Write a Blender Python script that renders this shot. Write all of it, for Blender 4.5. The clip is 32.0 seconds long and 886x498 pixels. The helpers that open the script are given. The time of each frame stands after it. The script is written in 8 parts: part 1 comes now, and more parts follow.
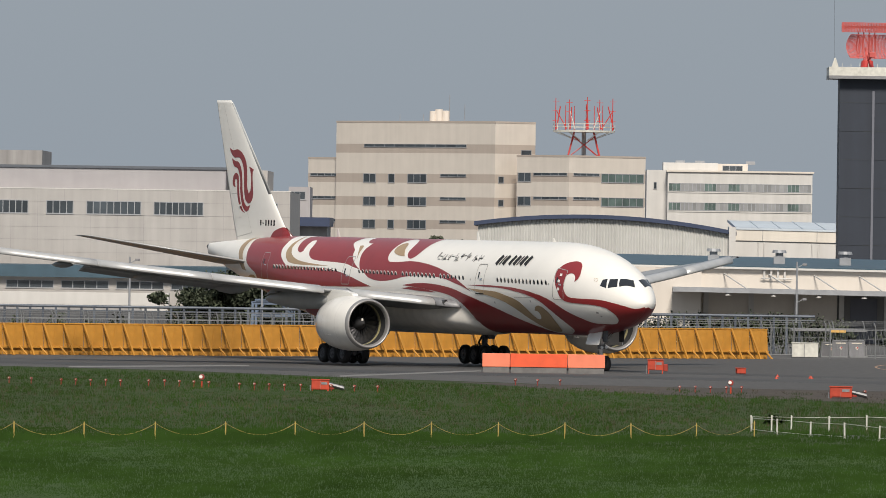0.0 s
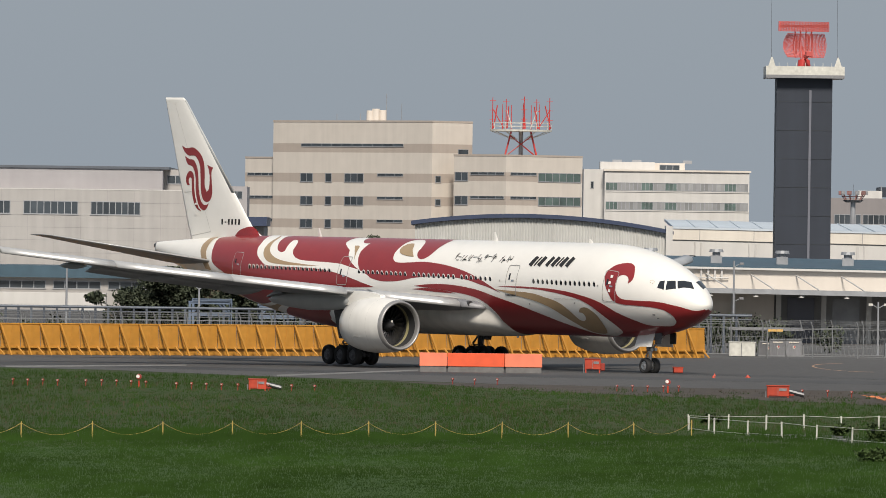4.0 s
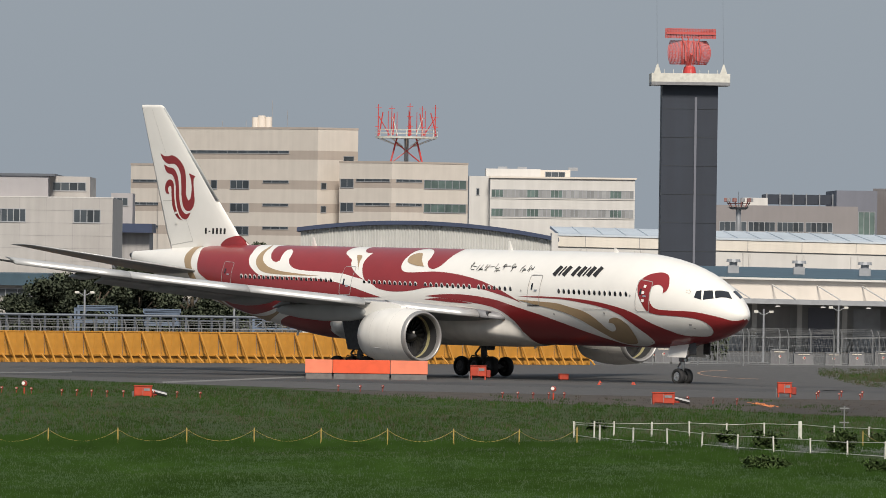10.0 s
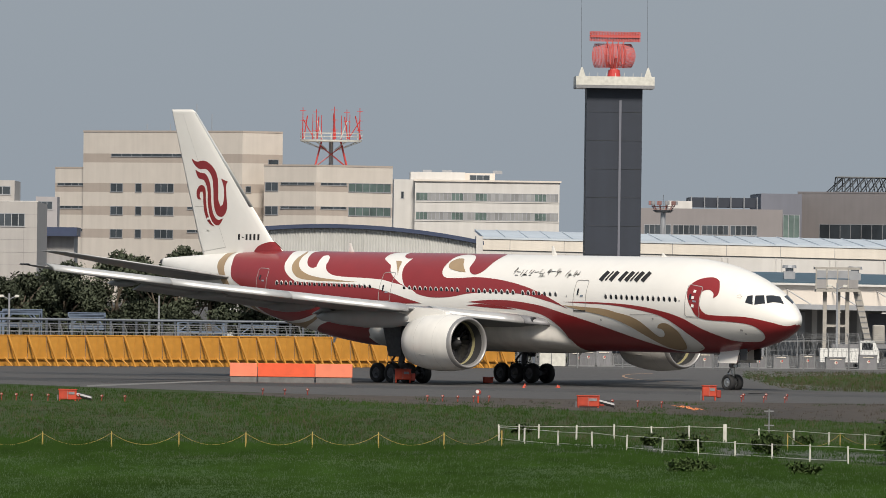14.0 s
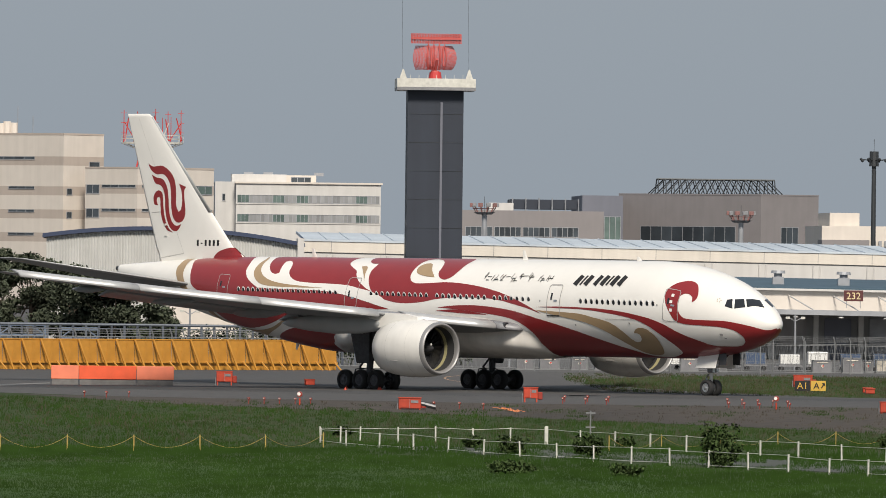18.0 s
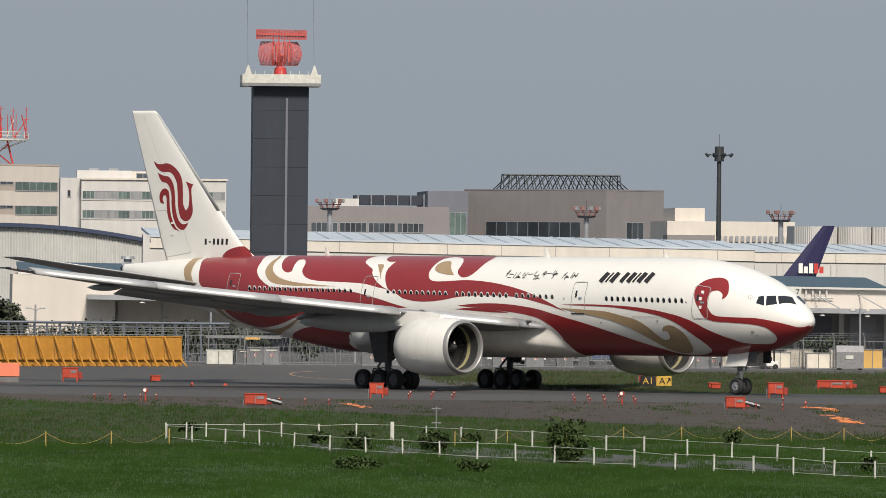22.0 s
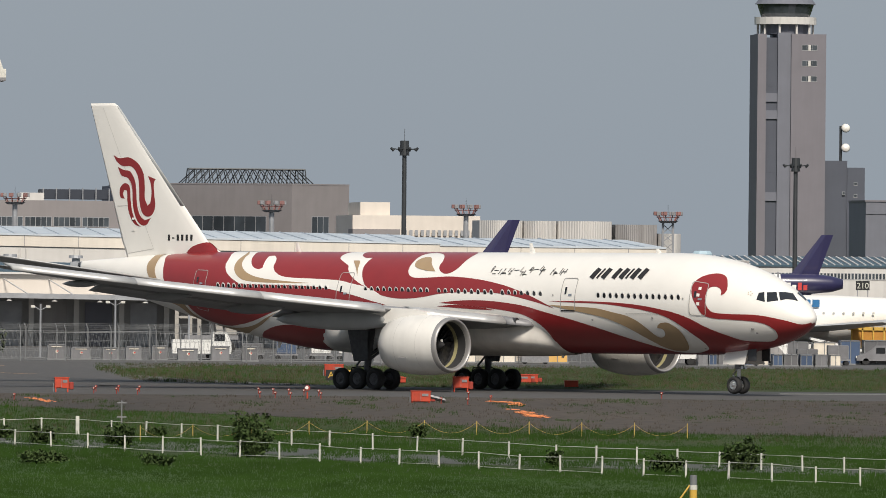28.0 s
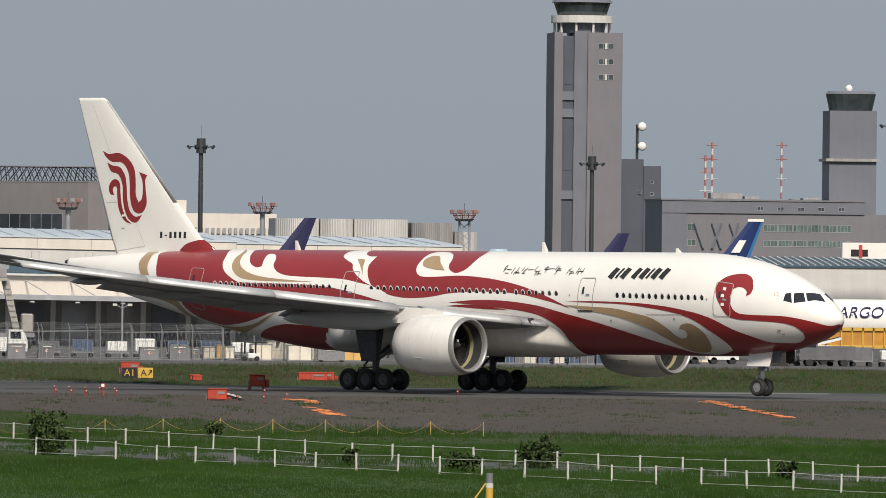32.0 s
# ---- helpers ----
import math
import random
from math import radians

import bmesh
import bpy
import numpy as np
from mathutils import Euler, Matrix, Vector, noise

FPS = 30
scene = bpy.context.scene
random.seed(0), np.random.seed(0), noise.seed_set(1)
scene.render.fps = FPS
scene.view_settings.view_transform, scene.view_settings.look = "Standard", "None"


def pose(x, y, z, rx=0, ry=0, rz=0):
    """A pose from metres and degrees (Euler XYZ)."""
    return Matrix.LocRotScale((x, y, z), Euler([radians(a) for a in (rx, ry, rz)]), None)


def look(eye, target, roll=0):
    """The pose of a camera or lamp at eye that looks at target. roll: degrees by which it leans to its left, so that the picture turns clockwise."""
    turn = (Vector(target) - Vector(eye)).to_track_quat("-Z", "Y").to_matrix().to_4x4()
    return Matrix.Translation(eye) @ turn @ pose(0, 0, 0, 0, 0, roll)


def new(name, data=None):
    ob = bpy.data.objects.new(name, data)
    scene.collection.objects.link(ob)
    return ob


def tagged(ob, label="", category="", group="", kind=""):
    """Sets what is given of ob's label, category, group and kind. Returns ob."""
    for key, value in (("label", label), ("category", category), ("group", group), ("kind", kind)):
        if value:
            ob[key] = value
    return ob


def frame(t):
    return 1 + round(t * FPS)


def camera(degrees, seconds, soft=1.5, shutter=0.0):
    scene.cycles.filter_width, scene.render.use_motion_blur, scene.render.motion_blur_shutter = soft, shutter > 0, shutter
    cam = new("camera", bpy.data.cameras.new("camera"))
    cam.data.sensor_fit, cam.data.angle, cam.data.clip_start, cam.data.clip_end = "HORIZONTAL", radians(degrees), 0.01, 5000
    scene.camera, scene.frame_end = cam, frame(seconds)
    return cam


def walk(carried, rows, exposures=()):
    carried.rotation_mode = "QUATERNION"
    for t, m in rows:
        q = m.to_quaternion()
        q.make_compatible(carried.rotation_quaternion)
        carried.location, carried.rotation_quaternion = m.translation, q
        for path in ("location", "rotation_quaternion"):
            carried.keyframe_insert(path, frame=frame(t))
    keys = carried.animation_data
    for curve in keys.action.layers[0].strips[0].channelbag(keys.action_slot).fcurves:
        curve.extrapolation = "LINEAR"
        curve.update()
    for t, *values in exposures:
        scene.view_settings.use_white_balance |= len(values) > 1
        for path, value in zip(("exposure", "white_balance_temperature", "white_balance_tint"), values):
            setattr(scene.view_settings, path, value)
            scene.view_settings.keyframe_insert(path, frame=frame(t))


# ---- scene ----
# A long lens on a fixed stand, panning with the airliner
EYE_HEIGHT = 8.497
cam = camera(4.6818, 32.0, soft=0.6)
# seconds, tilt, roll, pan (degrees)
PAN_ROWS = [
    (0, 89.9601, 0.818, 0.3846),
    (0.5, 89.9557, 0.815, 0.3526),
    (1, 89.9566, 0.811, 0.2977),
    (1.5, 89.9615, 0.808, 0.2613),
    (2, 89.9619, 0.805, 0.2521),
    (2.5, 89.9588, 0.795, 0.2432),
    (3, 89.9555, 0.786, 0.2061),
    (3.5, 89.9611, 0.778, 0.0892),
    (4, 89.9614, 0.770, 0.0519),
    (4.5, 89.9630, 0.761, -0.0549),
    (6.5, 89.9937, 0.764, -0.3073),
    (7, 89.9998, 0.751, -0.3012),
    (7.5, 89.9960, 0.759, -0.2878),
    (8, 90.0000, 0.768, -0.2798),
    (8.5, 90.0039, 0.778, -0.3025),
    (9, 90.0032, 0.789, -0.3579),
    (9.5, 90.0023, 0.790, -0.4439),
    (10, 90.0058, 0.791, -0.5525),
    (10.5, 90.0100, 0.784, -0.6578),
    (11, 90.0349, 0.777, -0.7364),
    (11.5, 90.0384, 0.767, -0.7582),
    (12, 90.0312, 0.757, -0.7546),
    (12.5, 90.0287, 0.751, -0.7359),
    (13, 90.0215, 0.745, -0.7588),
    (13.5, 90.0272, 0.745, -0.8404),
    (14, 90.0285, 0.746, -0.9506),
    (14.5, 90.0259, 0.745, -1.0927),
    (16.5, 90.0586, 0.722, -1.5177),
    (17, 90.0519, 0.716, -1.6427),
    (17.5, 90.0537, 0.700, -1.7858),
    (18, 90.0513, 0.684, -1.8949),
    (18.5, 90.0485, 0.664, -1.9794),
    (19, 90.0503, 0.644, -2.1062),
    (19.5, 90.0542, 0.621, -2.2319),
    (20, 90.0525, 0.599, -2.3340),
    (20.5, 90.0443, 0.594, -2.4263),
    (21, 90.0362, 0.589, -2.5291),
    (21.5, 90.0385, 0.580, -2.6293),
    (22, 90.0374, 0.571, -2.7118),
    (22.5, 90.0336, 0.565, -2.8163),
    (23, 90.0301, 0.558, -2.9358),
    (23.5, 90.0285, 0.547, -3.0837),
    (24, 90.0278, 0.536, -3.2369),
    (24.5, 90.0341, 0.533, -3.3856),
    (25, 90.0351, 0.531, -3.5135),
    (25.5, 90.0301, 0.523, -3.6117),
    (26, 90.0223, 0.515, -3.7991),
    (26.5, 90.0229, 0.515, -3.9865),
    (28.5, 90.0217, 0.579, -4.5099),
    (29, 90.0221, 0.592, -4.6647),
    (29.5, 90.0234, 0.606, -4.7927),
    (30, 90.0199, 0.620, -4.8928),
    (30.5, 90.0196, 0.634, -5.0130),
    (31, 90.0199, 0.648, -5.1503),
    (31.5, 90.0217, 0.645, -5.3102),
    (32, 90.0233, 0.643, -5.4521),
]


def aim(tilt, roll, pan):
    return pose(0, 0, EYE_HEIGHT, 0, 0, pan) @ pose(0, 0, 0, tilt) @ pose(0, 0, 0, 0, 0, roll)


walk(cam, [(t, aim(a, b, c)) for t, a, b, c in PAN_ROWS], exposures=[(0.0, 0.22), (32.0, 0.22)])

# Hazy bright sky and a veiled high sun behind the camera's shoulder
SUN_FROM = Vector((0.08, -0.735, 0.675)).normalized()
world = bpy.data.worlds.new("world")
scene.world = world
world.use_nodes = True
wt = world.node_tree
bg = wt.nodes["Background"]
sky = wt.nodes.new("ShaderNodeTexSky")
sky.sky_type, sky.sun_disc = "NISHITA", False
sky.sun_elevation = math.asin(SUN_FROM.z)
sky.sun_rotation = math.atan2(SUN_FROM.x, SUN_FROM.y)
sky.air_density, sky.dust_density, sky.ozone_density = 1.2, 3.0, 1.5
veil = wt.nodes.new("ShaderNodeMix")
veil.data_type = "RGBA"
veil.inputs[0].default_value = 0.86
veil.inputs[7].default_value = (3.02, 3.46, 3.98, 1)
wt.links.new(sky.outputs[0], veil.inputs[6])
wt.links.new(veil.outputs[2], bg.inputs[0])
bg.inputs[1].default_value = 0.093
sun = new("sun", bpy.data.lights.new("sun", "SUN"))
sun.data.energy, sun.data.angle, sun.data.color = 3.65, radians(12.0), (1.0, 0.92, 0.81)
sun.matrix_world = look(SUN_FROM * 300, (0, 0, 0))


# ---- materials ----
def mat(name, color, rough=0.6, metal=0.0, vary=0.12, scale=1.0, big=0.06, bump=0.0, coat=0.0, per_object=0.0, stain=0.0, stretch=(1, 1, 1), spec=0.5):
    """A painted or mineral surface: colour varied at a fine and a coarse scale, with relief and run-off stains."""
    m = bpy.data.materials.new(name)
    m.use_nodes = True
    nt = m.node_tree
    n, l = nt.nodes, nt.links
    b = n["Principled BSDF"]
    b.inputs["Roughness"].default_value, b.inputs["Metallic"].default_value = rough, metal
    b.inputs["Coat Weight"].default_value = coat
    b.inputs["Specular IOR Level"].default_value = spec
    co = n.new("ShaderNodeTexCoord")
    mp = n.new("ShaderNodeMapping")
    mp.inputs["Scale"].default_value = stretch
    l.new(co.outputs["Object"], mp.inputs[0])

    def noise_at(s, detail=4):
        t = n.new("ShaderNodeTexNoise")
        t.inputs["Scale"].default_value, t.inputs["Detail"].default_value = s, detail
        l.new(mp.outputs[0], t.inputs["Vector"])
        return t.outputs["Fac"]

    def mul(a, lo, hi):
        r = n.new("ShaderNodeMapRange")
        r.inputs[1].default_value, r.inputs[2].default_value, r.inputs[3].default_value, r.inputs[4].default_value = 0.25, 0.75, lo, hi
        l.new(a, r.inputs[0])
        return r.outputs[0]

    def prod(a, c):
        r = n.new("ShaderNodeMath")
        r.operation = "MULTIPLY"
        l.new(a, r.inputs[0])
        l.new(c, r.inputs[1])
        return r.outputs[0]

    fine, coarse = noise_at(scale), noise_at(big, 6)
    k = prod(mul(fine, 1 - vary, 1 + vary), mul(coarse, 1 - vary, 1 + vary))
    if per_object:
        oi = n.new("ShaderNodeObjectInfo")
        r = n.new("ShaderNodeMapRange")
        r.inputs[3].default_value, r.inputs[4].default_value = 1 - per_object, 1 + per_object
        l.new(oi.outputs["Random"], r.inputs[0])
        k = prod(k, r.outputs[0])
    if stain:
        sm = n.new("ShaderNodeMapping")
        sm.inputs["Scale"].default_value = (1.6, 1.6, 0.12)
        l.new(co.outputs["Object"], sm.inputs[0])
        st = n.new("ShaderNodeTexNoise")
        st.inputs["Scale"].default_value, st.inputs["Detail"].default_value = 0.6, 5
        l.new(sm.outputs[0], st.inputs["Vector"])
        k = prod(k, mul(st.outputs["Fac"], 1 + stain * 0.4, 1 - stain))
    mx = n.new("ShaderNodeVectorMath")
    mx.operation = "SCALE"
    mx.inputs[0].default_value = color
    l.new(k, mx.inputs["Scale"])
    l.new(mx.outputs[0], b.inputs["Base Color"])
    if bump:
        bp = n.new("ShaderNodeBump")
        bp.inputs["Strength"].default_value, bp.inputs["Distance"].default_value = 1.0, bump
        l.new(fine, bp.inputs["Height"])
        l.new(bp.outputs[0], b.inputs["Normal"])
    rr = n.new("ShaderNodeMapRange")
    rr.inputs[3].default_value, rr.inputs[4].default_value = max(rough - 0.08, 0.02), min(rough + 0.1, 1)
    l.new(coarse, rr.inputs[0])
    l.new(rr.outputs[0], b.inputs["Roughness"])
    return m


M_WHITE = mat("aircraft_white", (0.80, 0.775, 0.73), 0.32, vary=0.03, scale=0.8, coat=0.25)
M_RED = mat("livery_red", (0.25, 0.020, 0.022), 0.34, vary=0.06, coat=0.3)
M_GOLD = mat("livery_gold", (0.36, 0.25, 0.14), 0.4, vary=0.06, coat=0.2)
M_GREY = mat("aircraft_grey", (0.42, 0.43, 0.43), 0.42, vary=0.08, scale=0.7)
M_METAL = mat("bare_metal", (0.62, 0.62, 0.62), 0.28, 0.9, vary=0.08, scale=2)
M_DARKMETAL = mat("dark_metal", (0.10, 0.10, 0.105), 0.45, 0.7, vary=0.2, scale=4)
M_FANMETAL = mat("fan_metal", (0.06, 0.06, 0.065), 0.4, 0.7, vary=0.2, scale=4)
M_TYRE = mat("tyre_rubber", (0.022, 0.022, 0.023), 0.8, vary=0.25, scale=6)
M_STRUT = mat("strut_grey", (0.22, 0.22, 0.23), 0.5, 0.2, vary=0.2, scale=5)
M_BLACK = mat("black_paint", (0.018, 0.018, 0.02), 0.8, vary=0.2)
M_GLASS = mat("dark_glazing", (0.018, 0.02, 0.024), 0.08, vary=0.2, spec=0.8)
M_ASPHALT = mat("asphalt", (0.0632, 0.0598, 0.0577), 0.85, vary=0.22, scale=1.5, big=0.02, stretch=(1, 0.35, 1), bump=0.01)
M_BARRIER = mat("yellow_steel", (0.50, 0.232, 0.032), 0.55, vary=0.16, scale=1.2, stain=0.15)
M_ORANGE = mat("orange_paint", (0.43, 0.048, 0.02), 0.55, vary=0.18, scale=2.5, per_object=0.1)
M_YELLOW = mat("yellow_paint", (0.58, 0.36, 0.06), 0.5, vary=0.1)
M_WHITEPAINT = mat("weathered_white_paint", (0.56, 0.55, 0.50), 0.6, vary=0.15, scale=3)
M_GALV = mat("galvanised_steel", (0.22, 0.225, 0.23), 0.5, 0.4, vary=0.15, scale=3)
M_LENS_RED = mat("red_lens", (0.294, 0.042, 0.028), 0.35, vary=0.1)


from mathutils import geometry, noise

# ---- builders ----
def shape(name, bm, material, smooth=False):
    me = bpy.data.meshes.new(name)
    bmesh.ops.recalc_face_normals(bm, faces=bm.faces)
    bm.to_mesh(me)
    bm.free()
    if "soft" in me.attributes:
        flat = np.zeros(len(me.vertices) * 3)
        me.attributes["soft"].data.foreach_get("vector", flat)
        me.normals_split_custom_set_from_vertices([tuple(v) for v in flat.reshape(-1, 3)])
    for m in material if isinstance(material, (list, tuple)) else [material]:
        me.materials.append(m)
    if smooth:
        me.shade_smooth()
    return new(name, me)


def part(name, bm, material, parent=None, label="", at=None, smooth=False):
    """One mesh object under a thing or a part."""
    ob = shape(name, bm, material, smooth)
    ob.parent = parent
    if at is not None:
        ob.matrix_basis = at
    return tagged(ob, label=label)


def thing(name, label, category, at=None, group="", kind=""):
    ob = new(name)
    ob.empty_display_size = 0.3
    if at is not None:
        ob.matrix_basis = at
    return tagged(ob, label, category, group, kind)


def add_box(bm, x0, x1, y0, y1, z0, z1, bevel=0.0):
    vs = [bm.verts.new((x, y, z)) for x in (x0, x1) for y in (y0, y1) for z in (z0, z1)]
    fs = [bm.faces.new([vs[i] for i in q]) for q in ((0, 1, 3, 2), (4, 6, 7, 5), (0, 4, 5, 1), (2, 3, 7, 6), (0, 2, 6, 4), (1, 5, 7, 3))]
    if bevel:
        bmesh.ops.bevel(bm, geom=list({e for f in fs for e in f.edges}), offset=bevel, segments=1, affect="EDGES", profile=0.5)
    return bm


def box(x0, x1, y0, y1, z0, z1, bevel=0.0):
    return add_box(bmesh.new(), x0, x1, y0, y1, z0, z1, bevel)


def add_tube(bm, p, q, r0, r1=None, sides=8, caps=True):
    """A straight tapered tube from p to q."""
    p, q = Vector(p), Vector(q)
    r1 = r0 if r1 is None else r1
    d = (q - p).normalized()
    u = d.orthogonal().normalized()
    v = d.cross(u)
    rings = [[bm.verts.new(o + (u * math.cos(2 * math.pi * i / sides) + v * math.sin(2 * math.pi * i / sides)) * r) for i in range(sides)] for o, r in ((p, r0), (q, r1))]
    for i in range(sides):
        bm.faces.new((rings[0][i], rings[0][(i + 1) % sides], rings[1][(i + 1) % sides], rings[1][i]))
    if caps:
        bm.faces.new(rings[0][::-1])
        bm.faces.new(rings[1])
    return bm


def tube(p, q, r0, r1=None, sides=8, caps=True):
    return add_tube(bmesh.new(), p, q, r0, r1, sides, caps)


def loft(bm, rings, caps=True, closed=True):
    """Skin through rings of equally many points."""
    vs = [[bm.verts.new(p) for p in ring] for ring in rings]
    n = len(vs[0])
    for a, b in zip(vs, vs[1:]):
        for i in range(n if closed else n - 1):
            bm.faces.new((a[i], a[(i + 1) % n], b[(i + 1) % n], b[i]))
    if caps:
        bm.faces.new(vs[0][::-1])
        bm.faces.new(vs[-1])
    return bm


def spin(bm, profile, axis="x", sides=32, start=0.0):
    """Turn a profile of (along, radius) about an axis."""
    rings = []
    for a, r in profile:
        ring = []
        for i in range(sides):
            t = 2 * math.pi * i / sides
            c, s = r * math.cos(t), r * math.sin(t)
            ring.append({"x": (a, c, s), "y": (c, a, s), "z": (c, s, a)}[axis])
        rings.append(ring)
    return loft(bm, rings, caps=False)


def clump(bm, rnd, cx, cy, cz, rx, ry, rz, count, size):
    """A cloud of small leaves inside an uneven ellipsoid, shaded by the clump's round form."""
    soft = bm.verts.layers.float_vector.get("soft") or bm.verts.layers.float_vector.new("soft")
    for _ in range(count):
        while True:
            u = Vector((rnd.uniform(-1, 1), rnd.uniform(-1, 1), rnd.uniform(-1, 1)))
            if u.length < 1:
                break
        k = 0.72 + 0.4 * noise.noise(Vector((cx + u.x * 1.7, cy + u.y * 1.7, u.z * 1.9)))
        p = Vector((cx + u.x * rx * k, cy + u.y * ry * k, cz + u.z * rz * k))
        a = Vector((rnd.uniform(-1, 1), rnd.uniform(-1, 1), rnd.uniform(-0.6, 1))).normalized() * size * rnd.uniform(0.5, 1.2)
        b = a.orthogonal().normalized() * size * rnd.uniform(0.25, 0.5)
        leaf = [bm.verts.new(q) for q in (p, p + a * 0.5 + b, p + a, p + a * 0.5 - b)]
        lit = Vector((u.x * 0.5 + a.x / size * 0.2, u.y * 0.4 - 0.55, 0.6 + 0.3 * u.z)).normalized()
        for v in leaf:
            v[soft] = lit
        bm.faces.new(leaf)
    return bm


def lettering(text, size, material, parent, at):
    cu = bpy.data.curves.new("lettering", "FONT")
    cu.body, cu.size, cu.extrude, cu.align_x = text, size, 0.01, "CENTER"
    cu.materials.append(material)
    ob = new("lettering", cu)
    ob.parent, ob.matrix_basis = parent, at
    return ob


# ---- ground ----
M_VERGE = mat("brown_verge", (0.0454, 0.0337, 0.0254), 0.95, vary=0.42, scale=1.3, big=0.05, stretch=(1, 0.22, 1), bump=0.08)
M_APRON = mat("apron_concrete", (0.0824, 0.0796, 0.077), 0.85, vary=0.12, scale=0.6, big=0.03, stretch=(1, 0.3, 1))
M_CONCRETE = mat("ditch_concrete", (0.0607, 0.0643, 0.0567), 0.9, vary=0.3, scale=0.8, stretch=(1, 0.3, 1))
M_RUBBER = mat("rubbered_asphalt", (0.0439, 0.0426, 0.0426), 0.8, vary=0.25, scale=0.7, big=0.04, stretch=(0.6, 0.3, 1))
M_LINE_WHITE = mat("worn_white_line", (0.152, 0.147, 0.141), 0.8, vary=0.3, scale=1.5)
M_LINE_FADED = mat("faded_marking", (0.384, 0.24, 0.152), 0.8, vary=0.3)
M_LINE_ORANGE = mat("orange_marking", (0.868, 0.28, 0.084), 0.8, vary=0.3, scale=1.0, stretch=(1, 0.3, 1))


def grass_material(name, low, mid, high, dry):
    """Turf: clumps, mowing streaks and dry straw flecks."""
    m = bpy.data.materials.new(name)
    m.use_nodes = True
    nt = m.node_tree
    n, l = nt.nodes, nt.links
    b = n["Principled BSDF"]
    b.inputs["Roughness"].default_value = 0.95
    b.inputs["Specular IOR Level"].default_value = 0.15
    co = n.new("ShaderNodeTexCoord")

    def field(sx, sy, scale, detail):
        mp = n.new("ShaderNodeMapping")
        mp.inputs["Scale"].default_value = (sx, sy, 1)
        l.new(co.outputs["Object"], mp.inputs[0])
        t = n.new("ShaderNodeTexNoise")
        t.inputs["Scale"].default_value, t.inputs["Detail"].default_value, t.inputs["Roughness"].default_value = scale, detail, 0.65
        l.new(mp.outputs[0], t.inputs["Vector"])
        return t.outputs["Fac"]

    fine, clump, streak = field(1, 0.12, 3.2, 6), field(1, 0.2, 0.45, 5), field(0.25, 1, 0.035, 4)
    ramp = n.new("ShaderNodeValToRGB")
    e = ramp.color_ramp.elements
    e[0].position, e[0].color = 0.30, (*low, 1)
    e[1].position, e[1].color = 0.72, (*high, 1)
    mid_e = ramp.color_ramp.elements.new(0.5)
    mid_e.color = (*mid, 1)
    add = n.new("ShaderNodeMath")
    add.operation = "MULTIPLY_ADD"
    add.inputs[1].default_value = 0.55
    half = n.new("ShaderNodeMath")
    half.operation = "MULTIPLY_ADD"
    half.inputs[1].default_value = 0.3
    l.new(clump, half.inputs[0])
    mul = n.new("ShaderNodeMath")
    mul.operation = "MULTIPLY"
    mul.inputs[1].default_value = 0.25
    l.new(streak, mul.inputs[0])
    l.new(mul.outputs[0], half.inputs[2])
    l.new(fine, add.inputs[0])
    l.new(half.outputs[0], add.inputs[2])
    l.new(add.outputs[0], ramp.inputs[0])
    straw = n.new("ShaderNodeMix")
    straw.data_type = "RGBA"
    straw.inputs[7].default_value = (*dry, 1)
    k = n.new("ShaderNodeMapRange")
    k.inputs[1].default_value, k.inputs[2].default_value, k.inputs[4].default_value = 0.52, 0.78, 0.75
    l.new(field(0.5, 0.3, 0.13, 5), k.inputs[0])
    l.new(k.outputs[0], straw.inputs[0])
    l.new(ramp.outputs[0], straw.inputs[6])
    l.new(straw.outputs[2], b.inputs["Base Color"])
    bp = n.new("ShaderNodeBump")
    bp.inputs["Strength"].default_value, bp.inputs["Distance"].default_value = 1.0, 0.12
    l.new(fine, bp.inputs["Height"])
    l.new(bp.outputs[0], b.inputs["Normal"])
    return m


M_TURF = grass_material("rough_turf", (0.0191, 0.0318, 0.0111), (0.0318, 0.0493, 0.0159), (0.0477, 0.0668, 0.0223), (0.0668, 0.0605, 0.0366))
M_LAWN = grass_material("mown_lawn", (0.0175, 0.0366, 0.00955), (0.0302, 0.0589, 0.0143), (0.0477, 0.0811, 0.0207), (0.0636, 0.0843, 0.0302))


def sheet(name, pts, material, z, label, category, kind="structure", depth=0.15):
    """A flat slab over an outline in plan."""
    bm = bmesh.new()
    top = [bm.verts.new((x, y, z)) for x, y in pts]
    low = [bm.verts.new((x, y, z - depth)) for x, y in pts]
    n = len(pts)
    bm.faces.new(top)
    for i in range(n):
        bm.faces.new((top[i], top[(i + 1) % n], low[(i + 1) % n], low[i]))
    return tagged(shape(name, bm, material), label, category, kind=kind)


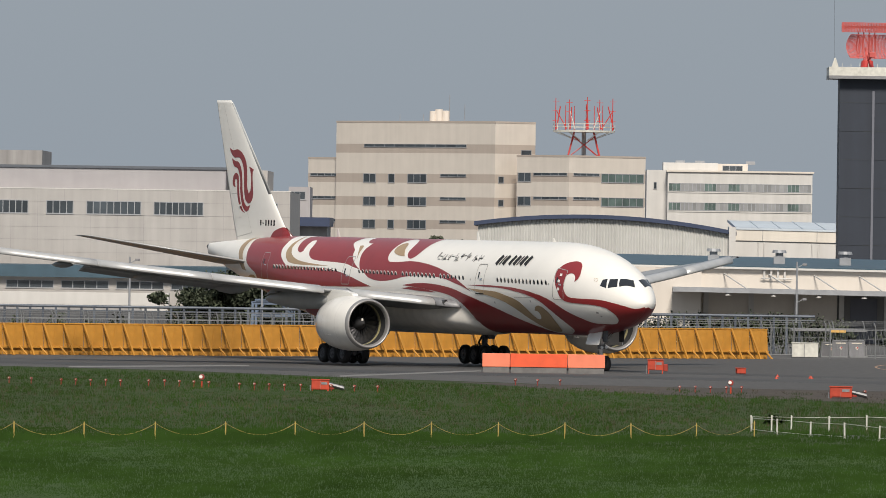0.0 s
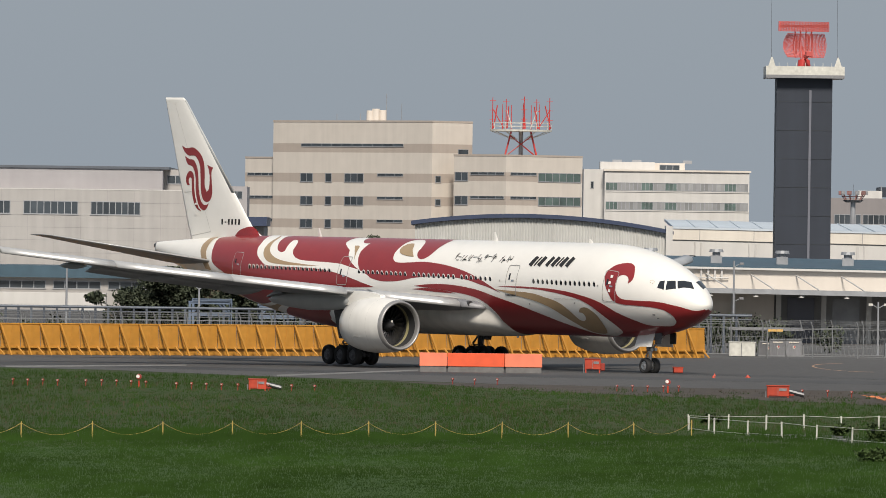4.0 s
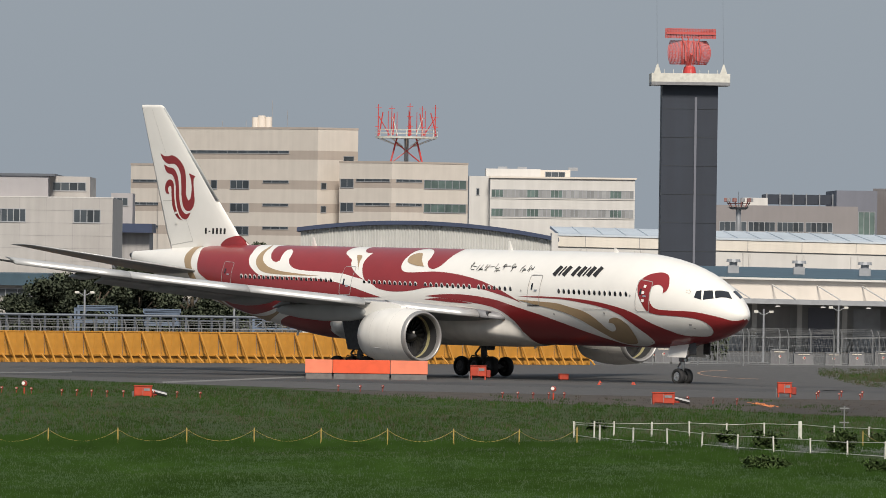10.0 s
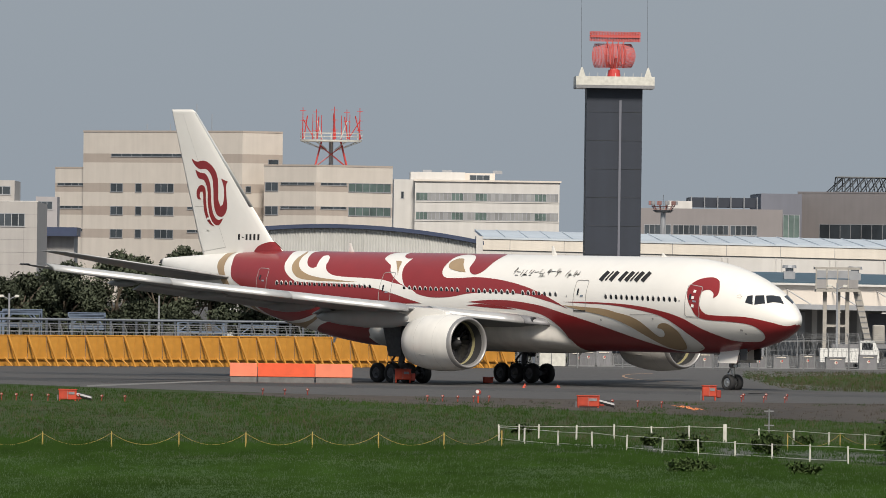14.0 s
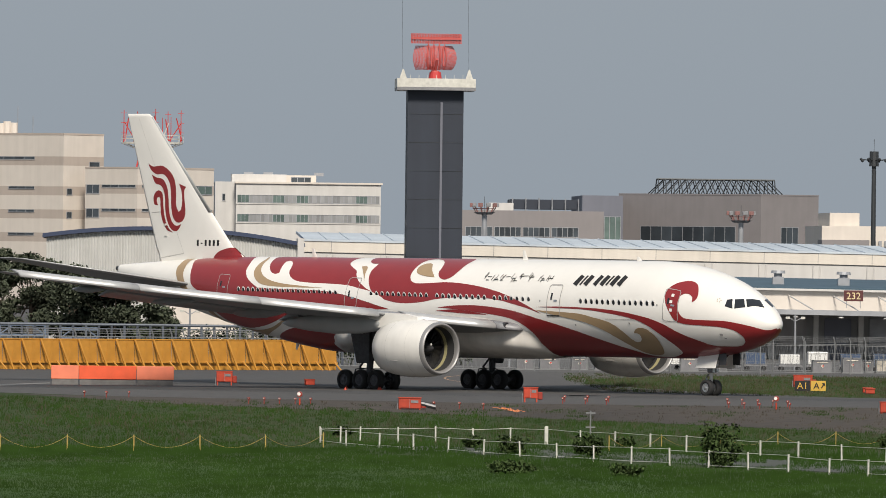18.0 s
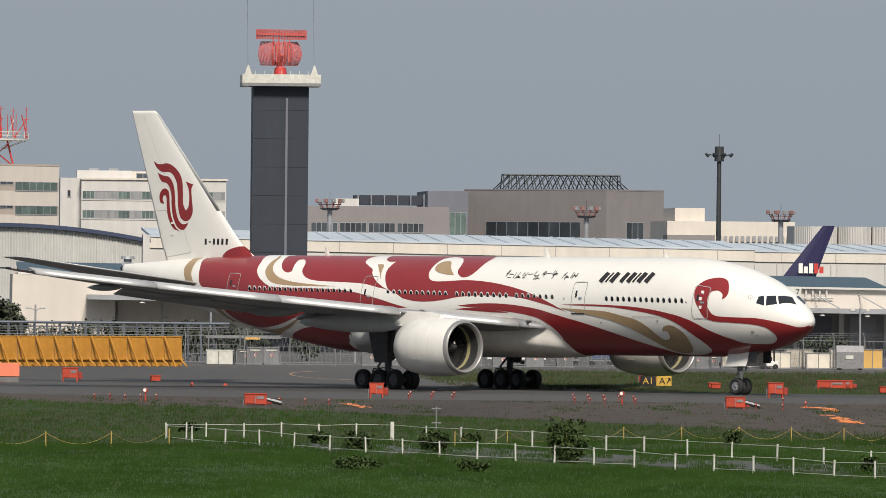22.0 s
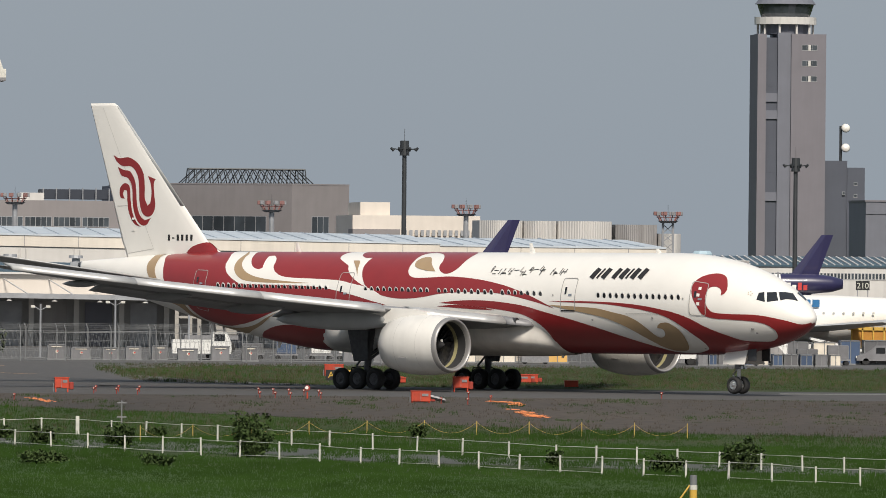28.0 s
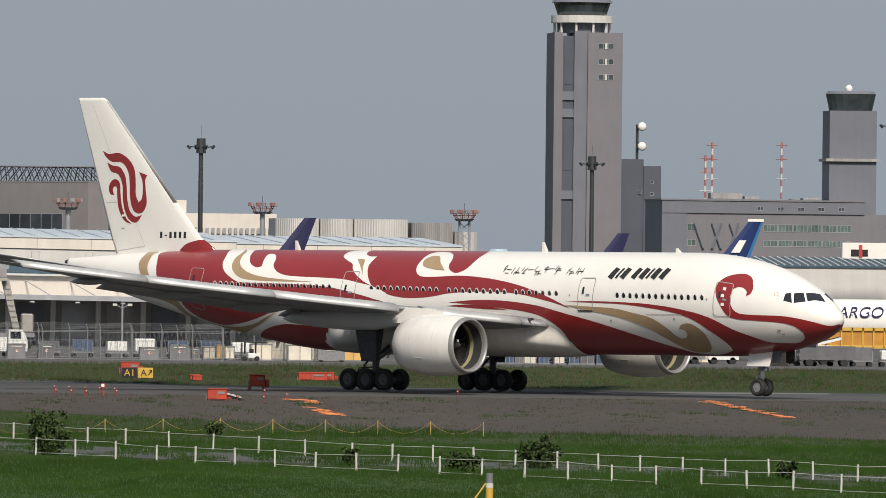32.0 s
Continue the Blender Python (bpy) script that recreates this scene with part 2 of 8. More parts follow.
sheet("ground", [(-1500, -300), (2200, -300), (2200, 4900), (-1500, 4900)], M_TURF, 0.0, "rough green airfield grass with dry straw patches", "grass", depth=1.0)
sheet("lawn", [(-300, 60), (400, 60), (400, 340), (70, 372), (44, 400), (25, 420), (12, 448), (-20, 436), (-120, 430), (-300, 430)], M_LAWN, 0.012, "bright green mown grass in the foreground", "grass")
sheet("taxiway", [(-300, 900), (-120, 780), (-60, 730), (-33, 704), (-22, 694), (-11, 671), (3, 650), (24, 639), (62, 637), (150, 636), (600, 640), (600, 680), (150, 675), (92, 673), (62, 679), (48, 684), (39, 712), (34.5, 746), (36, 775), (46, 806), (70, 809), (108, 814), (600, 830), (600, 2600), (-500, 2600)], M_ASPHALT, 0.010, "grey asphalt taxiway with worn wheel tracks", "taxiway")
sheet("verge", [(-4, 657), (3, 649.5), (24, 638.6), (62, 636.6), (150, 635.6), (600, 639), (600, 470), (150, 480), (88, 492), (67, 503), (52, 514), (42, 533), (36, 553), (30, 568), (23, 583), (16, 600), (11.5, 606), (4, 625)], M_VERGE, 0.008, "bare brown verge with thin dead grass", "verge")
sheet("apron", [(46, 822), (600, 835), (600, 1050), (-300, 1050), (-300, 845), (-20, 828), (24, 818)], M_APRON, 0.018, "pale grey apron concrete behind the taxiway", "apron")
# rubbered wheel tracks, edge lines and seams on the asphalt
for a, b, w in (((-60, 752), (-8, 700), 5.0), ((-8, 700), (30, 676), 6.0), ((30, 676), (140, 660), 5.0), ((-20, 748), (22, 706), 3.5), ((22, 706), (36, 692), 3.0)):
    d = (Vector(b) - Vector(a)).normalized()
    o = Vector((-d.y, d.x)) * w
    sheet("wheel_track", [Vector(a) - o, Vector(b) - o, Vector(b) + o, Vector(a) + o], M_RUBBER, 0.014, "dark rubbered track on the asphalt", "taxiway marking", depth=0.01)
for pts in ([(-29.09, 707.53), (-17.77, 727.45), (-17.62, 721.02), (-28.78, 699.94)], [(-10.92, 679.4), (-2.18, 716.32), (-2.16, 710.08), (-10.79, 671.0)], [(72.15, 668.19), (88.53, 672.51), (87.81, 666.97), (71.7, 664.09)]):
    sheet("edge_line", pts, M_LINE_WHITE, 0.022, "worn pale edge line on the taxiway", "taxiway marking", depth=0.01)
bm = bmesh.new()
cx, cy = 28.69, 762.91
for i in range(22):
    a0, a1 = radians(95 + 8 * i), radians(95 + 8 * (i + 1))
    bm.faces.new([bm.verts.new((cx + 3.2 * r * math.cos(a), cy + 26 * r * math.sin(a), 0.022)) for r, a in ((0.95, a0), (1.0, a0), (1.0, a1), (0.95, a1))])
tagged(shape("curved_marking", bm, M_LINE_FADED), "faded orange curved line on the asphalt", "taxiway marking", kind="structure")
rnd = random.Random(3)
for x0, y0, x1, y1, w, count in ((75.83, 632.4, 72.5, 567.0, 0.5, 150), (50.45, 620.6, 51.3, 616.0, 0.55, 60), (49.2, 591, 48.0, 561, 0.5, 90), (23.9, 617, 24.4, 603, 0.42, 50), (51.2, 613, 50.6, 607, 0.35, 24)):
    vs, fs = [], []
    for _ in range(count):
        u, v = rnd.random(), rnd.gauss(0, 0.5)
        x, y = x0 + (x1 - x0) * u + v * w, y0 + (y1 - y0) * u + rnd.gauss(0, 1.2)
        r, deep, i = rnd.uniform(0.05, 0.26), rnd.uniform(0.4, 2.2), len(vs)
        n = 7
        vs += [(x + r * rnd.uniform(0.5, 1.1) * math.cos(6.283 * k / n), y + deep * rnd.uniform(0.5, 1.1) * math.sin(6.283 * k / n), 0.02 + 0.00005 * i) for k in range(n)]
        fs.append(tuple(range(i, i + n)))
    me = bpy.data.meshes.new("painted_patch")
    me.from_pydata(vs, [], fs)
    me.materials.append(M_LINE_ORANGE)
    tagged(new("painted_patch", me), "worn flaking orange paint on the brown verge", "marking", kind="structure")
sheet("drain_channel", [(11.8, 492), (16, 489), (24.6, 481), (27.9, 473), (32.0, 459), (36, 450), (45, 438), (60, 415), (90, 388), (90, 372), (60, 402), (45, 423), (36, 433.5), (30.3, 440), (26.4, 451), (23.3, 459), (19, 468), (12, 487)], M_CONCRETE, 0.016, "pale concrete drain channel overgrown with weeds", "drain")

def leafy(material, share):
    """Let a leaf material pass some light through, as thin leaves do."""
    nt = material.node_tree
    b, out = nt.nodes["Principled BSDF"], nt.nodes["Material Output"]
    thin, mix = nt.nodes.new("ShaderNodeBsdfTranslucent"), nt.nodes.new("ShaderNodeMixShader")
    mix.inputs[0].default_value = share
    nt.links.new(b.inputs["Base Color"].links[0].from_socket, thin.inputs["Color"])
    nt.links.new(b.outputs[0], mix.inputs[1])
    nt.links.new(thin.outputs[0], mix.inputs[2])
    nt.links.new(mix.outputs[0], out.inputs[0])
    return material


# turf tufts and straw: real blades where the ground is nearest
M_BLADE = mat("grass_blades", (0.0238, 0.0506, 0.00982), 0.95, vary=0.3, scale=0.6, big=0.09, spec=0.03, stretch=(1, 0.25, 1))
M_STRAW = mat("dry_blades", (0.0595, 0.0506, 0.0327), 0.9, vary=0.4, scale=0.6, big=0.09, spec=0.12, stretch=(1, 0.25, 1))


def tufts(name, material, count, x0, x1, y0, y1, tall, seed, label, keep=None):
    rnd = random.Random(seed)
    vs, fs = [], []
    for _ in range(count):
        y = rnd.uniform(y0, y1)
        k = y / 450
        x = rnd.uniform(x0, x1) * k
        if keep and not keep(x, y):
            continue
        lush = noise.noise(Vector((x * 0.22, y * 0.05, 0.3))) + 0.3
        for _ in range(4):
            h, a = tall * rnd.uniform(0.4, 1.1) * (0.75 + 0.9 * lush), rnd.uniform(0, 6.28)
            bx, by = x + rnd.uniform(-0.18, 0.18), y + rnd.uniform(-0.3, 0.3)
            i = len(vs)
            vs += [(bx - 0.013, by, 0), (bx + 0.013, by, 0), (bx + math.cos(a) * h * 0.3, by + math.sin(a) * h * 0.12, h)]
            fs.append((i, i + 1, i + 2))
    me = bpy.data.meshes.new(name)
    me.from_pydata(vs, [], fs)
    me.materials.append(material)
    me.normals_split_custom_set_from_vertices([(0.0, -0.2, 0.98)] * len(vs))
    return tagged(new(name, me), label, "grass", kind="stuff")


def verge_far(x, y):
    """True where there is turf, not verge or asphalt."""
    return y < np.interp(x, [-60, -33, -11, 3, 16, 36, 52, 88, 150], [715, 696, 664, 628, 598, 552, 513, 491, 479])




def off_drain(x, y):
    """True outside the drain, where nothing hides its bed from the stand."""
    mid = np.interp(x, [11, 16, 25, 30, 36, 45, 60, 90], [490, 480, 466, 454, 442, 430, 408, 380])
    return x < 12 or not mid - 19 < y < mid + 10


tufts("grass_tufts", M_BLADE, 76000, -24, 64, 335, 480, 0.16, 11, "uneven green grass blades", off_drain)
tufts("drain_weeds", M_BLADE, 30000, 11, 64, 360, 500, 0.26, 17, "uneven weeds in the drain", lambda x, y: not off_drain(x, y) and noise.noise(Vector((x * 0.55, y * 0.1, 4))) > -0.12)
tufts("grass_tufts", M_BLADE, 32000, -24, 64, 470, 690, 0.2, 12, "uneven green grass blades", verge_far)
tufts("straw_tufts", M_STRAW, 6000, -24, 62, 490, 660, 0.2, 13, "dry yellow grass stalks", verge_far)
tufts("island_tufts", M_BLADE, 7000, 20, 66, 682, 812, 0.22, 15, "rough grass on the taxiway island", lambda x, y: x > 34 + max(0, (700 - y) * 0.8) and y > 684)
tufts("island_straw", M_STRAW, 8000, 20, 66, 682, 812, 0.24, 16, "dry stalks on the taxiway island", lambda x, y: x > 34 + max(0, (700 - y) * 0.8) and y > 684)
tufts("long_grass", M_BLADE, 30000, -42, 46, 440, 512, 0.34, 18, "long grass round the chain stakes", lambda x, y: abs(y - np.interp(x, [-41, -18, -6, 8, 11], [446, 453, 463, 471, 479])) < 3.5 if x < 12 else x > 23 and abs(y - np.interp(x, [23, 26, 32, 38, 50], [480, 485, 497, 501, 498])) < 3)
tufts("verge_grass", M_BLADE, 9000, -4, 62, 540, 634, 0.14, 19, "patches of green weeds on the verge", lambda x, y: not verge_far(x, y) and noise.noise(Vector((x * 0.35, y * 0.07, 9))) > 0.22)
tufts("verge_weeds", M_STRAW, 2600, -4, 62, 500, 634, 0.14, 14, "sparse dead weeds on the verge", lambda x, y: not verge_far(x, y))


# ---- the airliner: x ahead from the nose tip, y to port, z up from the ground ----
AXIS, RADIUS = 5.47, 3.10


def body_section(s):
    """Half width, top and bottom of the fuselage s metres behind the nose."""
    R = RADIUS
    u = min(s / 10.5, 1.0)
    half = R * (1 - (1 - u) ** 2.15) ** 0.56
    v = min(s / 11.5, 1.0)
    top = 4.62 + (AXIS + R - 4.62) * (1 - (1 - v) ** 2.3) ** 0.74
    w = min(s / 9.0, 1.0)
    bot = 4.62 - (4.62 - (AXIS - R)) * (1 - (1 - w) ** 2.2) ** 0.55
    if s > 40.5:
        k = (s - 40.5) / 22.4
        half = R * (1 - 0.93 * k ** 1.75)
        bot = AXIS - R + 4.75 * k ** 1.35
        top = AXIS + R - 0.62 * max(0, (k - 0.35) / 0.65) ** 1.6
    return half, top, bot


def body_point(s, th, lift=0.0):
    """A point of the skin: th is the angle up from the starboard side, in degrees."""
    half, top, bot = body_section(s)
    mid, tall = (top + bot) / 2, (top - bot) / 2
    c, q = math.cos(radians(th)), math.sin(radians(th))
    return Vector((-s, -c * (half + lift), mid + q * (tall + lift)))


def body_angle(s, z):
    half, top, bot = body_section(s)
    return math.degrees(math.asin(max(-1, min(1, (z - (top + bot) / 2) / ((top - bot) / 2)))))


def smooth_outline(pts, corner=62, steps=5):
    """A closed curve through control points; sharp turns stay sharp."""
    n, out = len(pts), []
    P = [Vector(p) for p in pts]
    tan = []
    for i in range(n):
        a, b = P[i] - P[i - 1], P[(i + 1) % n] - P[i]
        tan.append(Vector((0, 0)) if a.angle(b, 0) > radians(corner) else (a + b) * 0.5)
    for i in range(n):
        p, q, j = P[i], P[(i + 1) % n], (i + 1) % n
        d = (q - p).length
        ta = tan[i].normalized() * d if tan[i].length > 0 else (q - p)
        tb = tan[j].normalized() * d if tan[j].length > 0 else (q - p)
        for k in range(steps):
            u = k / steps
            out.append(p * (2 * u ** 3 - 3 * u * u + 1) + ta * (u ** 3 - 2 * u * u + u) + q * (3 * u * u - 2 * u ** 3) + tb * (u ** 3 - u * u))
    return out


def filled(outline, step):
    """Triangles that fill an outline, with inner points for a curved skin."""
    n = len(outline)
    lo = [min(p[k] for p in outline) for k in (0, 1)]
    hi = [max(p[k] for p in outline) for k in (0, 1)]
    inner = [Vector((x, y)) for x in np.arange(lo[0] + step / 2, hi[0], step) for y in np.arange(lo[1] + step / 2, hi[1], step)]
    got = geometry.delaunay_2d_cdt(list(outline) + inner, [], [list(range(n))], 1, 1e-5)
    return got[0], got[2]


def skin_patch(name, pts, material, lift, side, parent, label="", step=0.3, sharp=False):
    """A painted field on the fuselage: control points are metres behind the nose and degrees up its side."""
    k = radians(1) * RADIUS
    line = [Vector((s, th * k)) for s, th in pts]
    vs, fs = filled(line if sharp else smooth_outline(line), step)
    bm = bmesh.new()
    bv = []
    for p in vs:
        q = body_point(min(max(p.x, 0.02), 62.8), max(-90, min(90, p.y / k)), lift)
        bv.append(bm.verts.new((q.x, q.y * side, q.z)))
    for f in fs:
        bm.faces.new([bv[i] for i in f])
    return part(name, bm, material, parent, label, smooth=True)


airliner = thing("airliner", "large white twin-jet airliner with dark red and gold swirl livery, taxiing", "airplane")
bm = bmesh.new()
stations = [0.0, 0.04, 0.12, 0.25, 0.45, 0.7, 1, 1.4, 1.8, 2.3, 2.8, 3.4, 4, 5, 6, 7, 8, 9, 10, 11, 12] + list(np.arange(14, 40.1, 2)) + list(np.arange(40.5, 62.0, 0.8)) + [62.3, 62.75, 62.9]
loft(bm, [[body_point(max(s, 0.004), 360 * i / 96) for i in range(96)] for s in stations])
fuselage = part("fuselage", bm, M_WHITE, airliner, "glossy white fuselage skin with faint panel lines", smooth=True)

# painted fields, drawn as splines: (metres behind the nose, degrees up the side)
REAR_FIELD = [(54.2, 90), (54.5, 70), (54, 41), (53.7, 19), (53.4, 3.5), (52.5, -6.3), (51.7, -12.4), (51.4, -31), (51, -47), (50.2, -61), (48.6, -60), (46.75, -46.5), (45, -33), (43.6, -21.7), (42.4, -13), (40.8, -6),
              (38.6, -5), (35.8, -5), (32.9, -4), (34.6, 16), (35.3, 21), (35.9, 26.6), (36.4, 32.6), (36.8, 40), (37, 46), (37.6, 52), (38.4, 63), (38.5, 90)]
REAR_SCROLL = [(48.7, 90), (48.55, 75), (48.1, 54), (47.9, 40), (47.4, 28), (46.5, 18.6), (45.9, 15.5), (44.1, 16.5), (41.6, 18), (39.7, 17.5), (37.8, 14), (35.8, 7.5), (33.9, 0), (32.8, -4), (33.3, 7), (34.6, 16.3), (36, 21), (37, 24.3),
               (38, 25.7), (39.9, 27), (41.8, 28), (42.5, 30), (43.1, 35), (43.5, 43), (43.6, 50), (43.9, 59), (44.4, 65), (44.75, 63), (44.65, 54), (44.4, 40), (44.7, 37.3), (45.3, 40.6), (45.8, 49.5), (46.2, 63), (46.5, 78), (45.9, 90)]
REAR_GOLD = [(47.6, 86), (47.15, 68), (47.15, 52), (47, 38), (46.5, 27), (45.7, 20.4), (44.1, 19.2), (41.7, 20.4), (39.5, 21.2), (41.7, 22.8), (43.7, 24.2), (45, 27.6), (45.9, 34), (46.45, 43.5), (46.7, 55), (46.9, 70)]
FIGURE_GOLD = [(36.9, 55), (36.3, 54), (36, 42), (35.7, 30), (36.1, 40)]
MID_FIELD = [(37.2, 90), (28.2, 90), (27.3, 78), (27.25, 57), (27.5, 41), (28.1, 34.4), (28.7, 37), (29.1, 44.5), (29.2, 54.6), (29.6, 66.7), (30.4, 77), (31.2, 79), (31.6, 70), (31.65, 53), (31.6, 41), (31.3, 32.7), (30.8, 29), (29.6, 29), (27.8, 30.6), (25.9, 28.4), (24.2, 24.2), (22.5, 18), (21, 10.2), (19.8, 2.6), (18.5, -6.8),
             (19.8, -0.6), (21, 3.8), (22.3, 8.2), (23.7, 10.7), (25.1, 11.3), (26.5, 11.3), (28.3, 9.2), (29.5, 5.9), (30.6, 3.9), (32, 3.8), (33.2, 7), (34, 11.5), (34.6, 16), (35, 23), (35.4, 34), (35.6, 44), (35.6, 52), (35.55, 61.7), (36.2, 62), (36.8, 70)]
MID_GOLD = [(31.1, 44), (31.4, 52), (31.3, 59), (31, 63), (30.5, 62), (29.9, 49), (29.2, 37.5), (30.1, 39)]
TAIL_STRIPE = [(55.9, 90), (55.8, 75), (55.65, 58), (55.65, 40), (55.5, 25), (55.1, 8), (54.5, -15), (53.6, -15), (54.4, 13), (54.65, 26), (54.8, 45), (55, 70), (55.1, 90)]
BELLY_GOLD = [(54.3, -37), (52.5, -41), (52, -56), (51.4, -76), (50, -88), (48.6, -88), (47.6, -79), (45.8, -53), (44.2, -35), (43.2, -23), (42.4, -14.6), (43.7, -25.7), (45, -38.7), (47.1, -55), (48.8, -66), (50.7, -76), (51.3, -55), (51.6, -37), (51.8, -24), (52.1, -17), (52.9, -20)]
BELLY_FIELD = [(46.2, -84), (44.8, -53), (43.4, -38), (42.1, -31.3), (40.9, -30), (38.1, -33), (36.4, -38), (33, -47), (33, -90), (39, -90), (45.5, -90)]
LOWER_BAND = [(28.3, -1), (26.2, -3.5), (24.2, -6.6), (22.3, -10.3), (21, -15.5), (20, -25.5), (19.5, -38), (19.5, -54), (20, -90), (15, -90), (7.2, -90), (7.5, -66), (8.8, -76), (10.1, -73), (11.3, -58.4), (13, -44), (14.9, -31.4), (17, -20.4), (19.2, -11.4), (20.9, -4.5), (22.1, -1.4), (23.5, 1), (25, 2.2), (26.7, 1.5)]
THIN_BAND = [(28.5, -5), (26.9, -3.2), (25, -5.4), (23.5, -9), (25.5, -8)]
UPPER_BAND = [(19, 1.4), (16.8, 0.2), (14.6, -0.9), (12.8, -3.9), (11, -8.2), (9.7, -13), (8.7, -20.4), (7.8, -33), (7.2, -47), (7.15, -60), (7.7, -70), (8, -90), (5, -90), (1.6, -90), (1.9, -58), (2.5, -64), (3.2, -58), (4.2, -50), (5.1, -38.5), (6.5, -25), (7.5, -15.6), (8.6, -9.7), (9.65, -6.5), (11, -3.1), (12.8, -0.1), (14.6, 1.3), (16.8, 2.1)]
NOSE_BAND = [(6.45, -10), (6.9, 0.3), (7.26, 10.5), (7.42, 20.6), (7.36, 28.8), (7, 37.7), (6.5, 44), (5.9, 48), (5.4, 45.6), (5.1, 37.7), (4.94, 28.5), (5, 21.7), (5.24, 17), (5.3, 23.8), (5.6, 27.6), (5.94, 27), (6.2, 23.3), (6.3, 15.8), (6.26, 6.7), (6.05, -1.3), (5.7, -5.7), (5.1, -6.5), (4, -5.6), (2.8, -3.8), (1.9, -5.6), (1, -13), (0.45, -31), (0.1, -55),
             (0.1, -90), (1.9, -90), (2.7, -68), (2.06, -58), (1.86, -45), (1.94, -31.6), (2.3, -21), (3, -15.8), (4.4, -14.2), (5.7, -13.6)]
NOSE_GOLD = [(19.1, -2.4), (16.8, -4.2), (15, -6), (13.7, -10.3), (12.5, -14.8), (11.7, -21.3), (11.1, -30.3), (10.7, -38.6), (10.4, -41.7), (10, -40), (9.8, -34.4), (9.9, -30), (10.3, -28.6), (10.05, -23.8), (9.5, -21.5), (9, -24), (8.5, -32.3), (8.4, -45.4), (8.6, -56.4), (9.1, -65.7), (9.9, -67.5), (10.5, -62), (11.3, -47), (12.1, -35.6), (13, -26), (14.2, -18), (15.5, -13), (17.3, -8)]
for side in (1, -1):
    for field in (REAR_FIELD, MID_FIELD, BELLY_FIELD, LOWER_BAND, THIN_BAND):
        skin_patch("red_field", field, M_RED, 0.012, side, fuselage, "dark red painted swirl")
    skin_patch("red_field", UPPER_BAND, M_RED, 0.016, side, fuselage, "dark red painted swirl")
    skin_patch("red_field", NOSE_BAND, M_RED, 0.020, side, fuselage, "dark red painted wave curling round the front door", 0.2)
    skin_patch("white_scroll", REAR_SCROLL, M_WHITE, 0.020, side, fuselage, "white painted scroll")
    for field in (REAR_GOLD, FIGURE_GOLD, MID_GOLD, TAIL_STRIPE, BELLY_GOLD, NOSE_GOLD):
        skin_patch("gold_scroll", field, M_GOLD, 0.026, side, fuselage, "dull gold painted scroll")

M_SURROUND = mat("window_frame_white", (0.70, 0.69, 0.67), 0.4, vary=0.03)
# cabin windows: a rounded pane in a pale surround
bm = bmesh.new()
loft(bm, [[(0.13 * math.cos(a) * k, d, 0.19 * math.sin(a) * k) for a in np.linspace(0, 2 * math.pi, 14, endpoint=False)] for k, d in ((1.25, 0.0), (1.2, -0.012))])
surround_mesh = bpy.data.meshes.new("surround")
bm.to_mesh(surround_mesh)
surround_mesh.materials.append(M_SURROUND)
bm = bmesh.new()
loft(bm, [[(0.115 * math.cos(a) * k, d, 0.17 * math.sin(a) * k) for a in np.linspace(0, 2 * math.pi, 14, endpoint=False)] for k, d in ((1.0, 0.0), (0.96, -0.020))])
pane_mesh = bpy.data.meshes.new("cabin_window")
bm.to_mesh(pane_mesh)
pane_mesh.materials.append(M_GLASS)


def window_rows():
    for first, count, pitch in ((8.3, 14, 0.505), (19.7, 7, 0.535), (23.85, 9, 0.56), (29.35, 11, 0.53), (38.1, 20, 0.52)):
        for i in range(count):
            yield first + i * pitch


for side in (1, -1):
    for s in window_rows():
        z = 5.84 + 0.0137 * (s - 8.3)
        th = body_angle(s, z)
        p = body_point(s, th, 0.018)
        turn = pose(p.x, p.y * side, p.z, (th if side > 0 else -th), 0, 0 if side > 0 else 180)
        for me, nm in ((surround_mesh, "window_surround"), (pane_mesh, "cabin_window")):
            ob = new(nm, me)
            ob.parent, ob.matrix_basis = fuselage, turn


def ribbon_on_skin(bm, pts, width, lift, side, closed=True):
    """A flat ribbon that follows the skin through (s, angle) points."""
    k = radians(1) * RADIUS
    P = [Vector((s, t * k)) for s, t in pts]
    n = len(P)
    rows = []
    for i, p in enumerate(P):
        a = P[i - 1] if (closed or i) else p
        b = P[(i + 1) % n] if (closed or i < n - 1) else p
        d = (b - a).normalized()
        o = Vector((-d.y, d.x)) * width / 2
        row = []
        for q in (p + o, p - o):
            v = body_point(q.x, q.y / k, lift)
            row.append(bm.verts.new((v.x, v.y * side, v.z)))
        rows.append(row)
    for i in range(n if closed else n - 1):
        a, b = rows[i], rows[(i + 1) % n]
        bm.faces.new((a[0], a[1], b[1], b[0]))
    return bm


def rounded_rect(s0, s1, t0, t1, r_s=0.16, r_t=3.5, n=5):
    pts = []
    for cs, ct, a0 in ((s1 - r_s, t1 - r_t, 0), (s0 + r_s, t1 - r_t, 90), (s0 + r_s, t0 + r_t, 180), (s1 - r_s, t0 + r_t, 270)):
        for i in range(n):
            a = radians(a0 + 90 * i / (n - 1))
            pts.append((cs + r_s * math.cos(a), ct + r_t * math.sin(a)))
    full = []
    for a, b in zip(pts, pts[1:] + pts[:1]):
        m = 4 if abs(a[1] - b[1]) > 8 else 1
        full += [(a[0] + (b[0] - a[0]) * i / m, a[1] + (b[1] - a[1]) * i / m) for i in range(m)]
    return full


